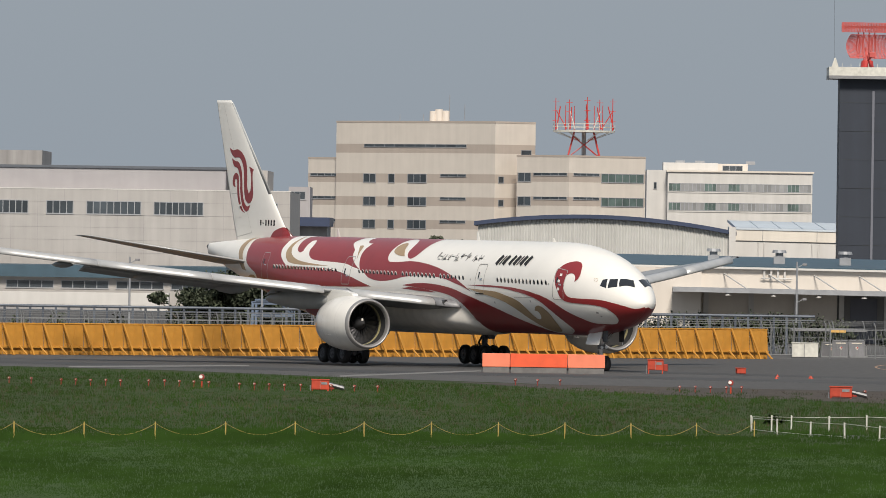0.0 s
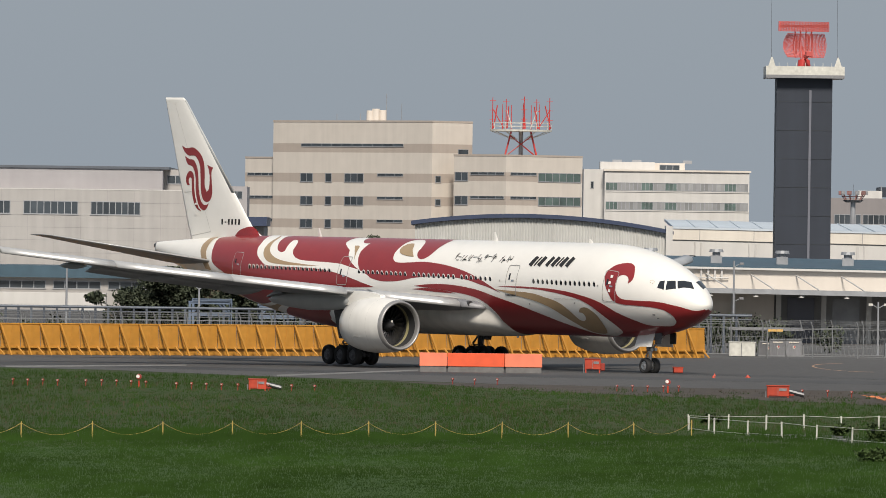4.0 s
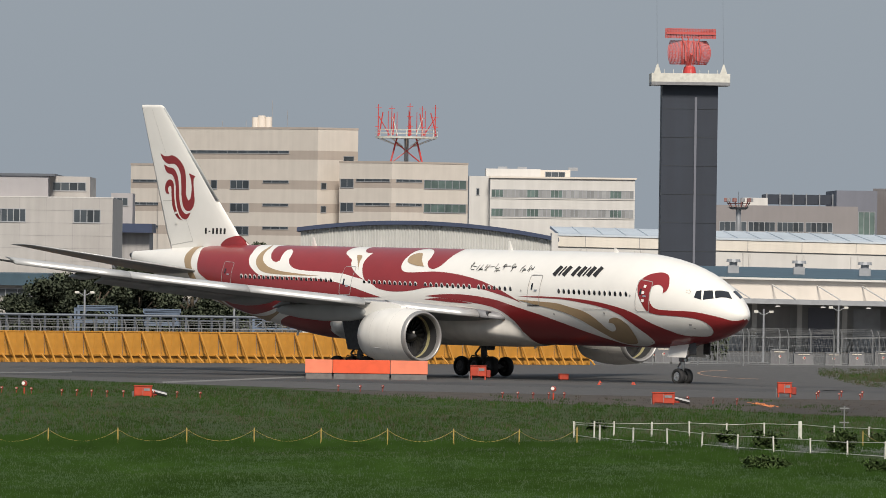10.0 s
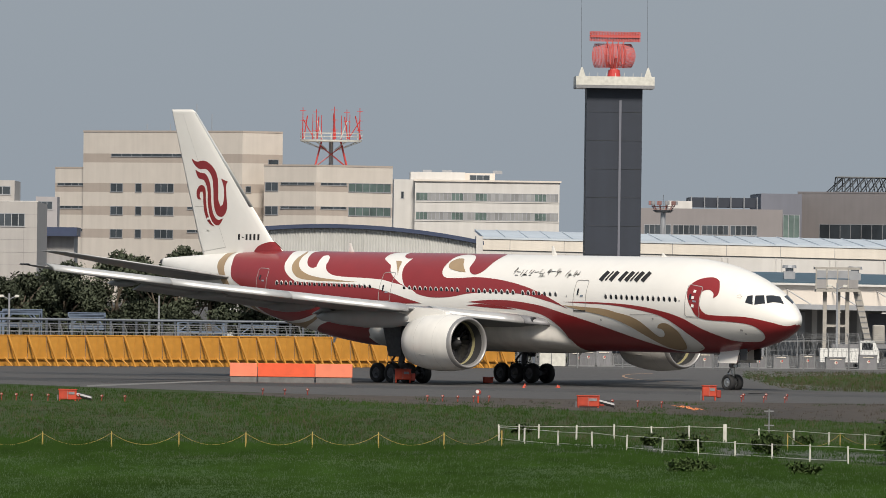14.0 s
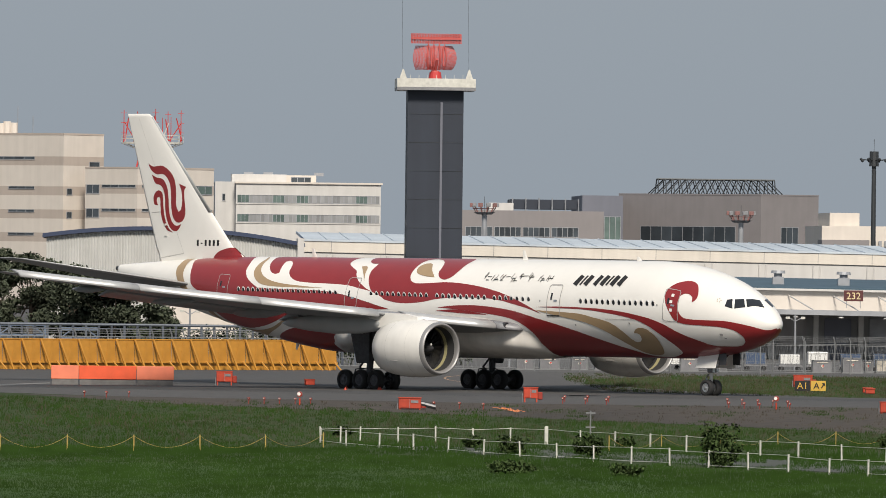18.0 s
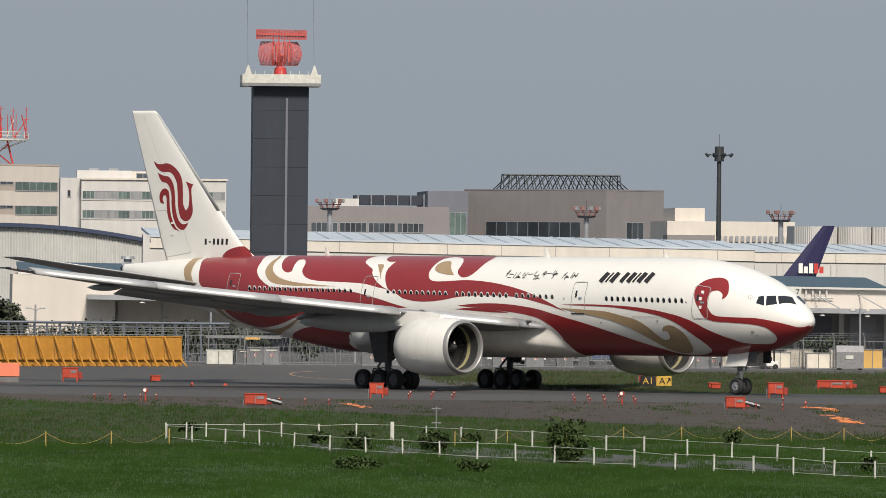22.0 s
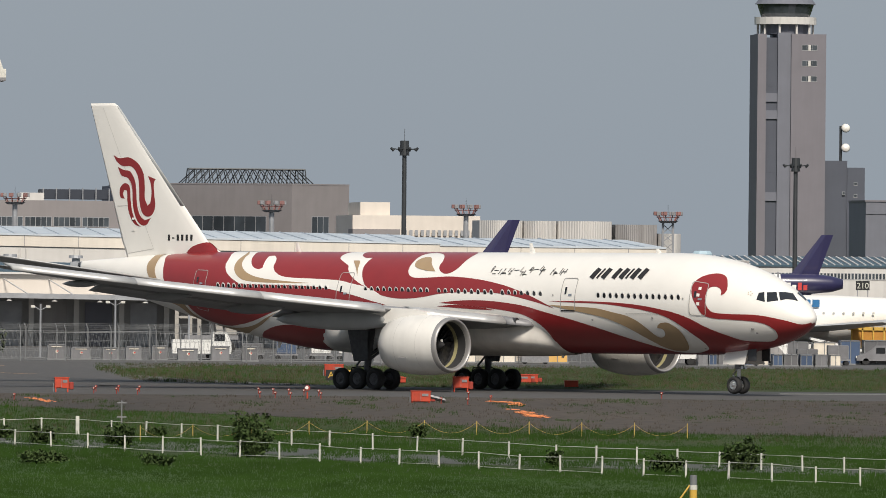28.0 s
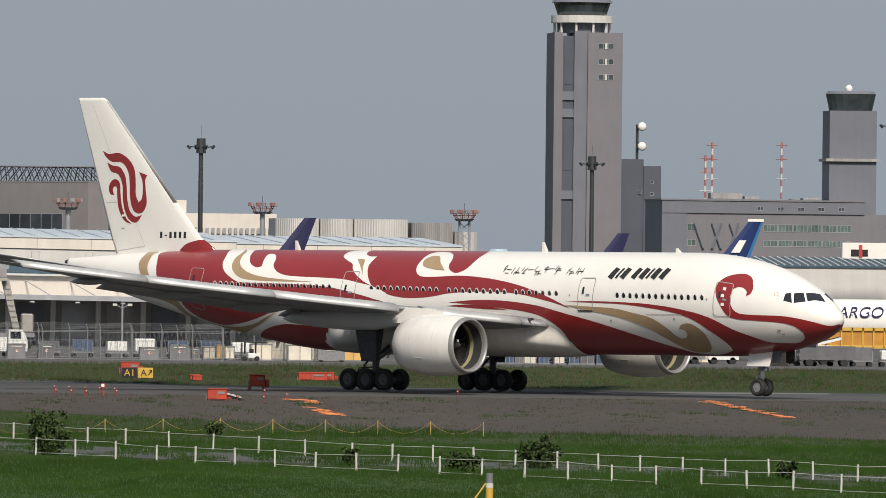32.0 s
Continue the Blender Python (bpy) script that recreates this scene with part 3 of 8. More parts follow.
M_SEAM = mat("door_seam", (0.34, 0.33, 0.32), 0.5, vary=0.1)
for side in (1, -1):
    for s0, s1, t0, t1, sill in ((6.25, 7.45, -11, 30, 0), (16.8, 17.98, -9.3, 28.8, 1), (36.0, 37.15, -2, 35, 0), (49.25, 50.4, -34, 30, 0)):
        door = part("cabin_door", ribbon_on_skin(bmesh.new(), rounded_rect(s0, s1, t0, t1), 0.05, 0.032, side), M_SEAM, fuselage, "closed cabin door outlined by its grey seam")
        c = (s0 + s1) / 2
        part("door_window", ribbon_on_skin(bmesh.new(), [(c + 0.22, 10), (c + 0.22, 14), (c + 0.22, 18)], 0.16, 0.034, side, False), M_GLASS, fuselage)
        part("door_handle", ribbon_on_skin(bmesh.new(), [(c - 0.02, 9), (c - 0.32, 9)], 0.12, 0.034, side, False), M_METAL, fuselage)
        if sill:
            part("door_sill", ribbon_on_skin(bmesh.new(), [(s0 + 0.02, t0 + 0.4), (s1 - 0.02, t0 + 0.4)], 0.08, 0.036, side, False), M_BLACK, fuselage)
    # cargo door seams, service hatches and static ports
    part("cargo_door", ribbon_on_skin(bmesh.new(), [(9.9, -11.5), (11.5, -11.8), (12.6, -12)], 0.03, 0.03, side, False), M_SEAM, fuselage)
    for s, t, w in ((3.1, -30, 0.2), (2.95, -38, 0.14), (10.4, -17, 0.12), (15.4, -20, 0.12), (18.6, 8, 0.1), (7.9, 7, 0.1), (7.4, -62, 0.1)):
        part("service_hatch", ribbon_on_skin(bmesh.new(), [(s, t), (s + w, t + 1)], w, 0.03, side, False), M_SEAM, fuselage)
    for s, t in ((6.9, 22), (6.95, 13.5), (6.9, 3)):
        part("door_placard", ribbon_on_skin(bmesh.new(), [(s, t), (s - 0.22, t)], 0.2, 0.04, side, False), M_WHITE, fuselage)
    # cockpit panes
    for pts in ([(2.9, 23), (2.93, 36.5), (2.66, 42.5), (2.38, 23.5)], [(2.27, 24.5), (2.5, 44), (2.08, 55), (1.7, 37)], [(1.62, 40), (1.98, 57), (1.5, 83), (0.93, 72)]):
        skin_patch("cockpit_window", pts, M_GLASS, 0.015, side, fuselage, "dark cockpit pane", 0.15, True)
    # the operator's marks, as plain slanted strokes
    s = 16.05
    for wide in (0.52, 0.16, 0.5, 0.0, 0.46, 0.5, 0.16, 0.52, 0.52):
        if wide:
            m = s - wide / 2
            part("livery_stroke", ribbon_on_skin(bmesh.new(), [(m, 29), (m - 0.17, 35.5), (m - 0.34, 42.5)], max(0.17, wide * 0.82), 0.03, side, False), M_BLACK, fuselage)
        s -= wide + 0.13 if wide else 0.26
    rnd = random.Random(5)
    for i in range(8):
        s = 24.7 - i * 0.86
        for k in range(5):
            a, t = s - rnd.uniform(0, 0.5), 33.5 + rnd.uniform(0, 8)
            ln = rnd.uniform(0.18, 0.42)
            q = [(a, t), (a - ln, t + rnd.uniform(-0.4, 1))] if k % 2 else [(a, t - 2), (a - 0.09, t + ln * 16)]
            part("livery_stroke", ribbon_on_skin(bmesh.new(), q, 0.05, 0.03, side, False), M_BLACK, fuselage)
    for k in range(5):
        a = radians(90 + 72 * k)
        part("livery_stroke", ribbon_on_skin(bmesh.new(), [(3.4 + 0.11 * math.cos(a), 30.5 + 2.4 * math.sin(a)), (3.4 + 0.17 * math.cos(a), 30.5 + 3.6 * math.sin(a))], 0.07, 0.03, side, False), M_GOLD, fuselage)

# crown aerials, drain masts and the beacon
for s, tall in ((23.2, 0.62), (43.4, 0.62), (52.9, 0.9), (12.6, 0.28)):
    bm = bmesh.new()
    z = body_section(s)[1] - 0.03
    loft(bm, [[(-s + x, y, z) for x, y in ((0.22, 0), (0, 0.03), (-0.3, 0), (0, -0.03))], [(-s + x, y, z + tall) for x, y in ((-0.1, 0), (-0.2, 0.015), (-0.32, 0), (-0.2, -0.015))]])
    part("blade_aerial", bm, M_WHITE, airliner)
for s, tall in ((35.8, 0.45), (45.0, 0.5), (20.5, 0.35)):
    bm = bmesh.new()
    z = body_section(s)[2] + 0.05
    loft(bm, [[(-s + x, y, z) for x, y in ((0.2, 0), (0, 0.04), (-0.2, 0), (0, -0.04))], [(-s + x - 0.15, y, z - tall) for x, y in ((0.1, 0), (0, 0.02), (-0.1, 0), (0, -0.02))]])
    part("drain_mast", bm, M_WHITE, airliner)

# wing-to-body fairing
M_GRIMY = mat("grimy_white", (0.77, 0.735, 0.68), 0.36, vary=0.1, scale=0.9, big=0.25, stain=0.2, coat=0.1)
bm = bmesh.new()
rings = []
for s in [19.32, 19.36, 19.45, 19.6, 19.8, 20.1, 20.5, 21, 21.6, 22.4, 23.4] + list(np.linspace(24.5, 35, 10)) + [36, 36.8, 37.6, 38.4, 39.0, 39.5]:
    top = float(np.interp(s, [19.32, 19.6, 20.1, 20.6, 21.5, 23, 26, 34, 36.5, 38.5, 39.5], [-52, -40, -31, -27, -20.5, -14.5, -9, -9, -14, -30, -55]))
    u = min(1.0, max(0.0, (s - 19.3) / 4.5), max(0.0, (39.6 - s) / 7))
    swell = math.sqrt(u * (2 - u))
    ring = []
    for i in range(41):
        k = i / 20
        th = top + (-90 - top) * min(k, 2 - k)
        edge = min(1.0, (top - th) / 22)
        r = RADIUS + 0.024 + swell * edge * edge * (3 - 2 * edge) * (0.2 + 0.62 * math.exp(-((th + 36) / 23) ** 2))
        y = -r * math.cos(radians(th))
        ring.append((-s, y if k <= 1 else -y, AXIS + r * math.sin(radians(th))))
    rings.append(ring)
loft(bm, rings, caps=False, closed=False)
part("belly_fairing", bm, M_GRIMY, airliner, "pale fairing blending wing and belly", smooth=True)


def wing_ring(le, te, thick, y, z, n=14, cut0=0.0, cut1=1.0, grow=0.0):
    """An aerofoil: leading and trailing edge x, thickness, span and height."""
    c = le - te
    pts = []
    for i in range(2 * n):
        t = i / n
        u = t if t <= 1 else 2 - t
        xx = cut0 + (cut1 - cut0) * u * u * (3 - 2 * u)
        yt = thick * c * 5 * (0.2969 * math.sqrt(max(xx, 0)) - 0.126 * xx - 0.3516 * xx ** 2 + 0.2843 * xx ** 3 - 0.1015 * xx ** 4) * 0.5 + grow
        pts.append((le + grow - xx * c, y, z + (yt if t <= 1 else -yt)))
    return pts


WING_ROWS = [(2.6, -20.9, -36.2, 0.13, 4.2), (9.6, -25.8, -36.3, 0.115, 4.98), (12.5, -27.8, -37.0, 0.11, 5.3), (20, -33.1, -39.3, 0.10, 6.2), (26, -37.3, -40.8, 0.095, 6.98), (29.3, -39.65, -41.3, 0.085, 7.42), (30.2, -40.35, -41.4, 0.07, 7.56), (30.45, -40.8, -41.45, 0.04, 7.6)]


def wing_at(y):
    for a, b in zip(WING_ROWS, WING_ROWS[1:]):
        if a[0] <= y <= b[0]:
            k = (y - a[0]) / (b[0] - a[0])
            return [p + (q - p) * k for p, q in zip(a, b)]
    return list(WING_ROWS[-1])


SLAT_SECTION = [(-0.8, 0.27), (-0.25, 0.27), (0.14, 0.2), (0.36, 0.06), (0.45, -0.1), (0.46, -0.22), (0.4, -0.28), (0.26, -0.2), (0.0, -0.02), (-0.4, 0.14)]
M_WINGSKIN = mat("wing_grey", (0.26, 0.2665, 0.273), 0.4, vary=0.1, scale=0.7)
M_SLAT = mat("slat_metal", (0.50, 0.50, 0.50), 0.36, 0.35, vary=0.1, scale=1.5)
for sign in (1, -1):
    bm = bmesh.new()
    loft(bm, [wing_ring(le, te, th, sign * y, z) for y, le, te, th, z in WING_ROWS])
    wing = part("wing", bm, M_WINGSKIN, airliner, "swept grey wing", smooth=True)
    for y0, y1 in ((4.2, 8.7), (10.4, 16.6), (16.64, 23.0), (23.04, 29.3)):
        bm = bmesh.new()
        rings = []
        for y, le, te, th, z in (wing_at(y0 + (y1 - y0) * k / 4) for k in range(5)):
            size = float(np.interp(y, [4, 29], [1.1, 0.88]))
            rings.append([(le + dx * size, sign * y, z + dz * size) for dx, dz in SLAT_SECTION])
        loft(bm, rings)
        part("slat", bm, M_SLAT, wing, "bright extended leading-edge slat", smooth=True)
    # metal glove at the root, with a round landing light
    bm = bmesh.new()
    rings = []
    for y, k in ((2.7, 0.9), (3.1, 1.0), (4.14, 1.04)):
        _, le, te, th, z = wing_at(y)
        rings.append([(le + 0.06 + dx * k, sign * y, z + dz * k) for dx, dz in SLAT_SECTION])
    glove = part("root_glove", loft(bm, rings), M_STRUT, wing, "grey metal glove at the wing root", smooth=True)
    _, le, te, th, z = wing_at(3.62)
    bm = bmesh.new()
    spin(bm, [(le + 0.2, 0.19), (le + 0.47, 0.19), (le + 0.48, 0.16), (le + 0.43, 0.15), (le + 0.43, 0.01)], sides=16)
    bmesh.ops.translate(bm, verts=bm.verts, vec=(0, sign * 3.62, z + 0.02))
    part("landing_light", bm, M_DARKMETAL, wing, "round dark landing light")
    for y0, y1 in ((3.6, 9.2), (11.6, 21.8)):
        bm = bmesh.new()
        rows = [wing_at(y0 + (y1 - y0) * k / 3) for k in range(4)]
        loft(bm, [[(te + 1.3, sign * y, z + 0.1), (te + 0.3, sign * y, z - 0.05), (te - 0.55, sign * y, z - 0.42), (te - 0.5, sign * y, z - 0.46), (te + 0.3, sign * y, z - 0.26), (te + 1.3, sign * y, z - 0.2)] for y, le, te, th, z in rows])
        part("flap", bm, M_WINGSKIN, wing, "lowered grey flap")
    for y, ln, r in ((5.9, 5.6, 0.38), (12.6, 5.8, 0.36), (18.2, 4.8, 0.27), (23.6, 3.4, 0.18)):
        yy, le, te, th, z = wing_at(y)
        bm = bmesh.new()
        spin(bm, [(te + ln * 0.8, 0.02), (te + ln * 0.68, r * 0.5), (te + ln * 0.48, r * 0.9), (te + ln * 0.25, r), (te + ln * 0.02, r * 0.75), (te - ln * 0.14, r * 0.2), (te - ln * 0.16, 0.02)], sides=16)
        for v in bm.verts:
            v.co.z *= 1.25
        bmesh.ops.translate(bm, verts=bm.verts, vec=(0, sign * y, z - 0.26))
        part("flap_fairing", bm, M_WINGSKIN, wing, "pod covering a flap track", smooth=True)
    bm = bmesh.new()
    spin(bm, [(-25.6, 0.05), (-26.6, 0.4), (-28.4, 0.62), (-31.0, 0.66), (-33.4, 0.5), (-35.4, 0.25), (-36.0, 0.03)], sides=18)
    for v in bm.verts:
        v.co.y *= 0.7
    bmesh.ops.translate(bm, verts=bm.verts, vec=(0, sign * 9.6, 4.32))
    part("pylon_fairing", bm, M_GREY, wing, "pale fairing behind the engine pylon", smooth=True)
    bm = bmesh.new()
    spin(bm, [(-40.4, 0.02), (-40.6, 0.06), (-41.4, 0.05), (-41.5, 0.02)], sides=10)
    bmesh.ops.translate(bm, verts=bm.verts, vec=(0, sign * 30.42, 7.6))
    part("wingtip_light", bm, M_GLASS, wing)
for sign in (1, -1):
    bm = bmesh.new()
    TP = ((0.9, -53.0, -60.3, 6.55), (10.4, -60.7, -63.1, 8.3), (10.75, -61.5, -63.2, 8.36))
    loft(bm, [wing_ring(le, te, 0.09, sign * y, z, 10) for y, le, te, z in TP])
    tailplane = part("tailplane", bm, M_WINGSKIN, airliner, "swept grey tailplane", smooth=True)
    bm = bmesh.new()
    loft(bm, [wing_ring(le, te, 0.09, sign * y, z, 8, 0.0, 0.09, 0.015) for y, le, te, z in TP[:2]])
    part("leading_edge", bm, M_SLAT, tailplane, smooth=True)

M_LIP = mat("inlet_lip_metal", (0.34, 0.33, 0.325), 0.42, 0.5, vary=0.08)
M_FINSEAM = mat("fin_seam", (0.52, 0.50, 0.47), 0.5, vary=0.1)
# fin, rudder, its red root fillet and the plain red tail mark
FIN = ((7.6, -48.4, -58.6), (8.3, -49.9, -58.85), (8.8, -50.85, -59.05), (9.2, -51.5, -59.25), (17.9, -59.7, -62.2), (18.1, -60.05, -62.25))
bm = bmesh.new()
loft(bm, [[(x, t, z) for x, _, t in wing_ring(le, te, 0.1, 0, 0, 12)] for z, le, te in FIN])
fin = part("fin", bm, M_WHITE, airliner, "tall white swept fin with a red mark", smooth=True)


def fin_side(s, z, lift=0.01):
    for a, b in zip(FIN, FIN[1:]):
        if a[0] <= z <= b[0]:
            k = (z - a[0]) / (b[0] - a[0])
            le, te = a[1] + (b[1] - a[1]) * k, a[2] + (b[2] - a[2]) * k
            c = le - te
            xx = min(max((le + s) / c, 0.0), 1.0)
            return 0.1 * c * 2.5 * (0.2969 * math.sqrt(xx) - 0.126 * xx - 0.3516 * xx ** 2 + 0.2843 * xx ** 3 - 0.1015 * xx ** 4) + lift
    return 0.1


def fin_patch(name, pts, material, side, label="", lift=0.012, sharp=False):
    vs, fs = filled([Vector(p) for p in pts] if sharp else smooth_outline([Vector(p) for p in pts], 75), 0.3)
    bm = bmesh.new()
    bv = [bm.verts.new((-p.x, -side * fin_side(p.x, p.y, lift), p.y)) for p in vs]
    for f in fs:
        bm.faces.new([bv[i] for i in f])
    return part(name, bm, material, fin, label)


FILLET = [(53.2, 8.5), (52.75, 8.86), (52.1, 9.07), (51.5, 9.17), (51.25, 9.1), (50.85, 8.85), (50.4, 8.5), (50.2, 8.3), (51.6, 8.25)]
PLUME_FRONT = [(60.05, 14.76), (59.5, 14.56), (58.6, 14.61), (57.75, 14.21), (57.25, 13.56), (57.12, 12.66), (57.1, 11.96), (56.85, 11.51), (56.6, 11.71), (56.5, 12.36), (56.6, 12.96), (56.85, 13.41), (56.15, 13.21), (56.3, 12.96), (56.25, 12.26), (56.15, 11.46), (56.4, 10.96), (56.9, 10.81), (57.35, 11.06), (57.6, 11.76), (57.65, 12.66), (57.8, 13.46), (58.35, 14.01), (59.2, 14.06), (59.75, 14.36)]
PLUME_MID = [(59.65, 14.01), (59.1, 13.81), (58.5, 13.71), (58.05, 13.16), (57.9, 12.36), (57.85, 11.66), (57.6, 10.96), (57.15, 10.61), (56.55, 10.71), (57.0, 10.26), (57.6, 10.36), (58.05, 10.96), (58.25, 11.76), (58.3, 12.66), (58.65, 13.26), (59.3, 13.46)]
PLUME_REAR = [(59.0, 11.96), (59.4, 12.06), (59.45, 12.61), (59.0, 12.96), (58.55, 12.76), (58.45, 11.96), (58.3, 11.16), (57.9, 10.46), (57.45, 10.14), (58.1, 10.36), (58.6, 11.06), (58.75, 11.86), (58.8, 12.46), (59.05, 12.51), (59.15, 12.26)]
for side in (1, -1):
    for pts in (PLUME_FRONT, PLUME_MID, PLUME_REAR):
        fin_patch("tail_mark", pts, M_RED, side, "plain red flowing mark")
    for i in range(6):
        if i == 1:
            fin_patch("registration_bar", [(54.55, 9.4), (54.35, 9.4), (54.35, 9.48), (54.55, 9.48)], M_BLACK, side, "black registration bar", 0.012, True)
            continue
        s = 54.95 - i * 0.4
        fin_patch("registration_bar", [(s, 9.27), (s - 0.2, 9.27), (s - 0.2, 9.66), (s, 9.66)], M_BLACK, side, "black registration bar", 0.012, True)
    fin_patch("rudder_seam", [(56.27, 8.75), (56.3, 8.75), (61.04, 17.8), (61.02, 17.8)], M_FINSEAM, side, "faint rudder hinge line", 0.01, True)
    fin_patch("rudder_seam", [(59.7, 11.46), (58.6, 11.5), (58.6, 11.55), (59.7, 11.51)], M_FINSEAM, side, "", 0.011, True)
    fin_patch("rudder_seam", [(58.7, 8.42), (56.28, 8.72), (56.28, 8.78), (58.7, 8.48)], M_FINSEAM, side, "", 0.011, True)
    for z in (9.9, 10.6):
        fin_patch("hinge_cover", [(58.3, z), (58.0, z + 0.02), (58.0, z + 0.16), (58.25, z + 0.14)], M_WHITE, side, "", 0.06, True)
bm = bmesh.new()
loft(bm, [[(x, t, z) for x, _, t in wing_ring(le, te, 0.1, 0, 0, 8, 0.0, 0.045, 0.012)] for z, le, te in ((11.5, -53.67, -60.03), (17.9, -59.7, -62.2))])
part("leading_edge", bm, M_GREY, fin, "grey metal leading edge", smooth=True)
for side in (1, -1):
    fin_patch("red_field", FILLET, M_RED, side, "red painted fillet at the fin's root", 0.05)
bm = bmesh.new()
spin(bm, [(-62.75, 0.02), (-62.8, 0.2), (-63.15, 0.16), (-63.2, 0.02)], sides=14)
bmesh.ops.translate(bm, verts=bm.verts, vec=(0, 0, 7.7))
part("apu_exhaust", bm, M_DARKMETAL, airliner)

# engines
M_COWL = mat("cowl_white", (0.76, 0.735, 0.69), 0.36, vary=0.05, scale=0.9, big=0.3, stain=0.1, coat=0.2)
M_LINER = mat("inlet_liner", (0.34, 0.31, 0.17), 0.5, vary=0.1)
M_BARREL = mat("inlet_barrel_grey", (0.06, 0.06, 0.062), 0.5, 0.3, vary=0.1)
M_COWLSEAM = mat("cowl_seam_grey", (0.55, 0.53, 0.5), 0.5, vary=0.1)
M_CORE = mat("exhaust_metal", (0.26, 0.23, 0.2), 0.35, 0.9, vary=0.2)
bm = bmesh.new()
rings = []
for r, tw in ((0.45, 0.5), (0.9, 0.85), (1.2, 1.05), (1.41, 1.15)):
    rings.append([(-1.55 + u * math.cos(tw), r, u * math.sin(tw) + t) for u, t in ((-0.2, 0.012), (0.0, 0.025), (0.2, 0.012), (0.0, -0.012))])
loft(bm, rings)
bmesh.ops.recalc_face_normals(bm, faces=bm.faces)
blade_mesh = bpy.data.meshes.new("fan_blade")
bm.to_mesh(blade_mesh)
blade_mesh.materials.append(M_FANMETAL)
for sign in (1, -1):
    off = Matrix.Translation((-20.85, sign * 9.6, 2.82))
    engine = new("engine")
    engine.parent, engine.matrix_basis = airliner, off
    tagged(engine, label="large white turbofan with a bare metal inlet lip")
    bm = bmesh.new()
    spin(bm, [(-0.32, 1.70), (-0.9, 1.79), (-1.8, 1.85), (-2.6, 1.86), (-3.4, 1.81), (-4.2, 1.69), (-4.95, 1.5), (-5.0, 1.42), (-4.8, 1.36), (-4.2, 1.32)], sides=56)
    part("cowl", bm, M_COWL, engine, "white cowl with faint seams and streaks", smooth=True)
    for sx, sr in ((-1.55, 1.835), (-3.4, 1.812)):
        part("cowl_seam", spin(bmesh.new(), [(sx, sr + 0.004), (sx - 0.02, sr + 0.004)], sides=56), M_COWLSEAM, engine, smooth=True)
    for q in (-28, 205):
        cq, sq = math.cos(radians(q)), math.sin(radians(q))
        part("cowl_latch", tube((-2.4, 1.86 * cq, 1.86 * sq), (-3.0, 1.84 * cq, 1.84 * sq), 0.03, sides=5), M_SEAM, engine)
    bm = bmesh.new()
    spin(bm, [(-0.32, 1.703), (-0.16, 1.67), (-0.04, 1.615), (0.0, 1.56), (-0.04, 1.50), (-0.16, 1.45), (-0.34, 1.42)], sides=56)
    part("inlet_lip", bm, M_LIP, engine, "polished inlet lip", smooth=True)
    bm = bmesh.new()
    spin(bm, [(-0.34, 1.42), (-1.0, 1.42)], sides=56)
    part("inlet_barrel", bm, M_BARREL, engine, smooth=True)
    bm = bmesh.new()
    spin(bm, [(-1.0, 1.42), (-1.28, 1.42)], sides=56)
    part("inlet_liner", bm, M_LINER, engine, "yellowish liner ring", smooth=True)
    bm = bmesh.new()
    spin(bm, [(-1.28, 1.42), (-1.9, 1.46), (-2.2, 1.46), (-2.2, 0.05)], sides=56)
    part("fan_case", bm, M_DARKMETAL, engine, smooth=True)
    for i in range(22):
        ob = new("fan_blade", blade_mesh)
        ob.parent, ob.matrix_basis = engine, pose(0, 0, 0, 360 * i / 22)
    bm = bmesh.new()
    spin(bm, [(-0.75, 0.02), (-0.9, 0.16), (-1.2, 0.34), (-1.5, 0.45)], sides=24)
    part("spinner", bm, M_BLACK, engine, smooth=True)
    bm = bmesh.new()
    add_box(bm, -1.06, -0.98, -0.06, 0.06, 0.2, 0.36)
    part("spinner_mark", bm, M_WHITE, engine)
    bm = bmesh.new()
    spin(bm, [(-4.2, 1.1), (-5.1, 0.85), (-5.9, 0.62), (-5.9, 0.5), (-5.5, 0.45), (-6.4, 0.05)], sides=32)
    part("core_nozzle", bm, M_CORE, engine, smooth=True)
    bm = bmesh.new()
    loft(bm, [[(-x0 + 0.0, -0.26, 1.3), (-x0, 0.26, 1.3), (-x0 - 0.2, 0.2, zt), (-x0 - 0.2, -0.2, zt)] for x0, zt in ((1.9, 2.0), (3.2, 2.2), (5.0, 2.25), (7.5, 2.1), (10.2, 1.75))])
    part("pylon", bm, M_WHITE, engine)
    bm = bmesh.new()
    loft(bm, [[(-2.6 + x * 1.1, sign * -1.6, 0.94 + y) for x, y in ((0.4, 0), (0, 0.03), (-0.5, 0.0), (0, -0.03))], [(-2.9 + x, sign * -2.02, 1.26 + y) for x, y in ((0.1, 0), (0, 0.02), (-0.5, 0.0), (0, -0.02))]])
    part("nacelle_strake", bm, M_WHITE, engine)

# landing gear
# Main gear grey is darkened to hold the wing's shade in its colour.
M_GEAR = mat("gear_dark_grey", (0.085, 0.087, 0.095), 0.55, 0.2, vary=0.25, scale=5)
WHEELS = []


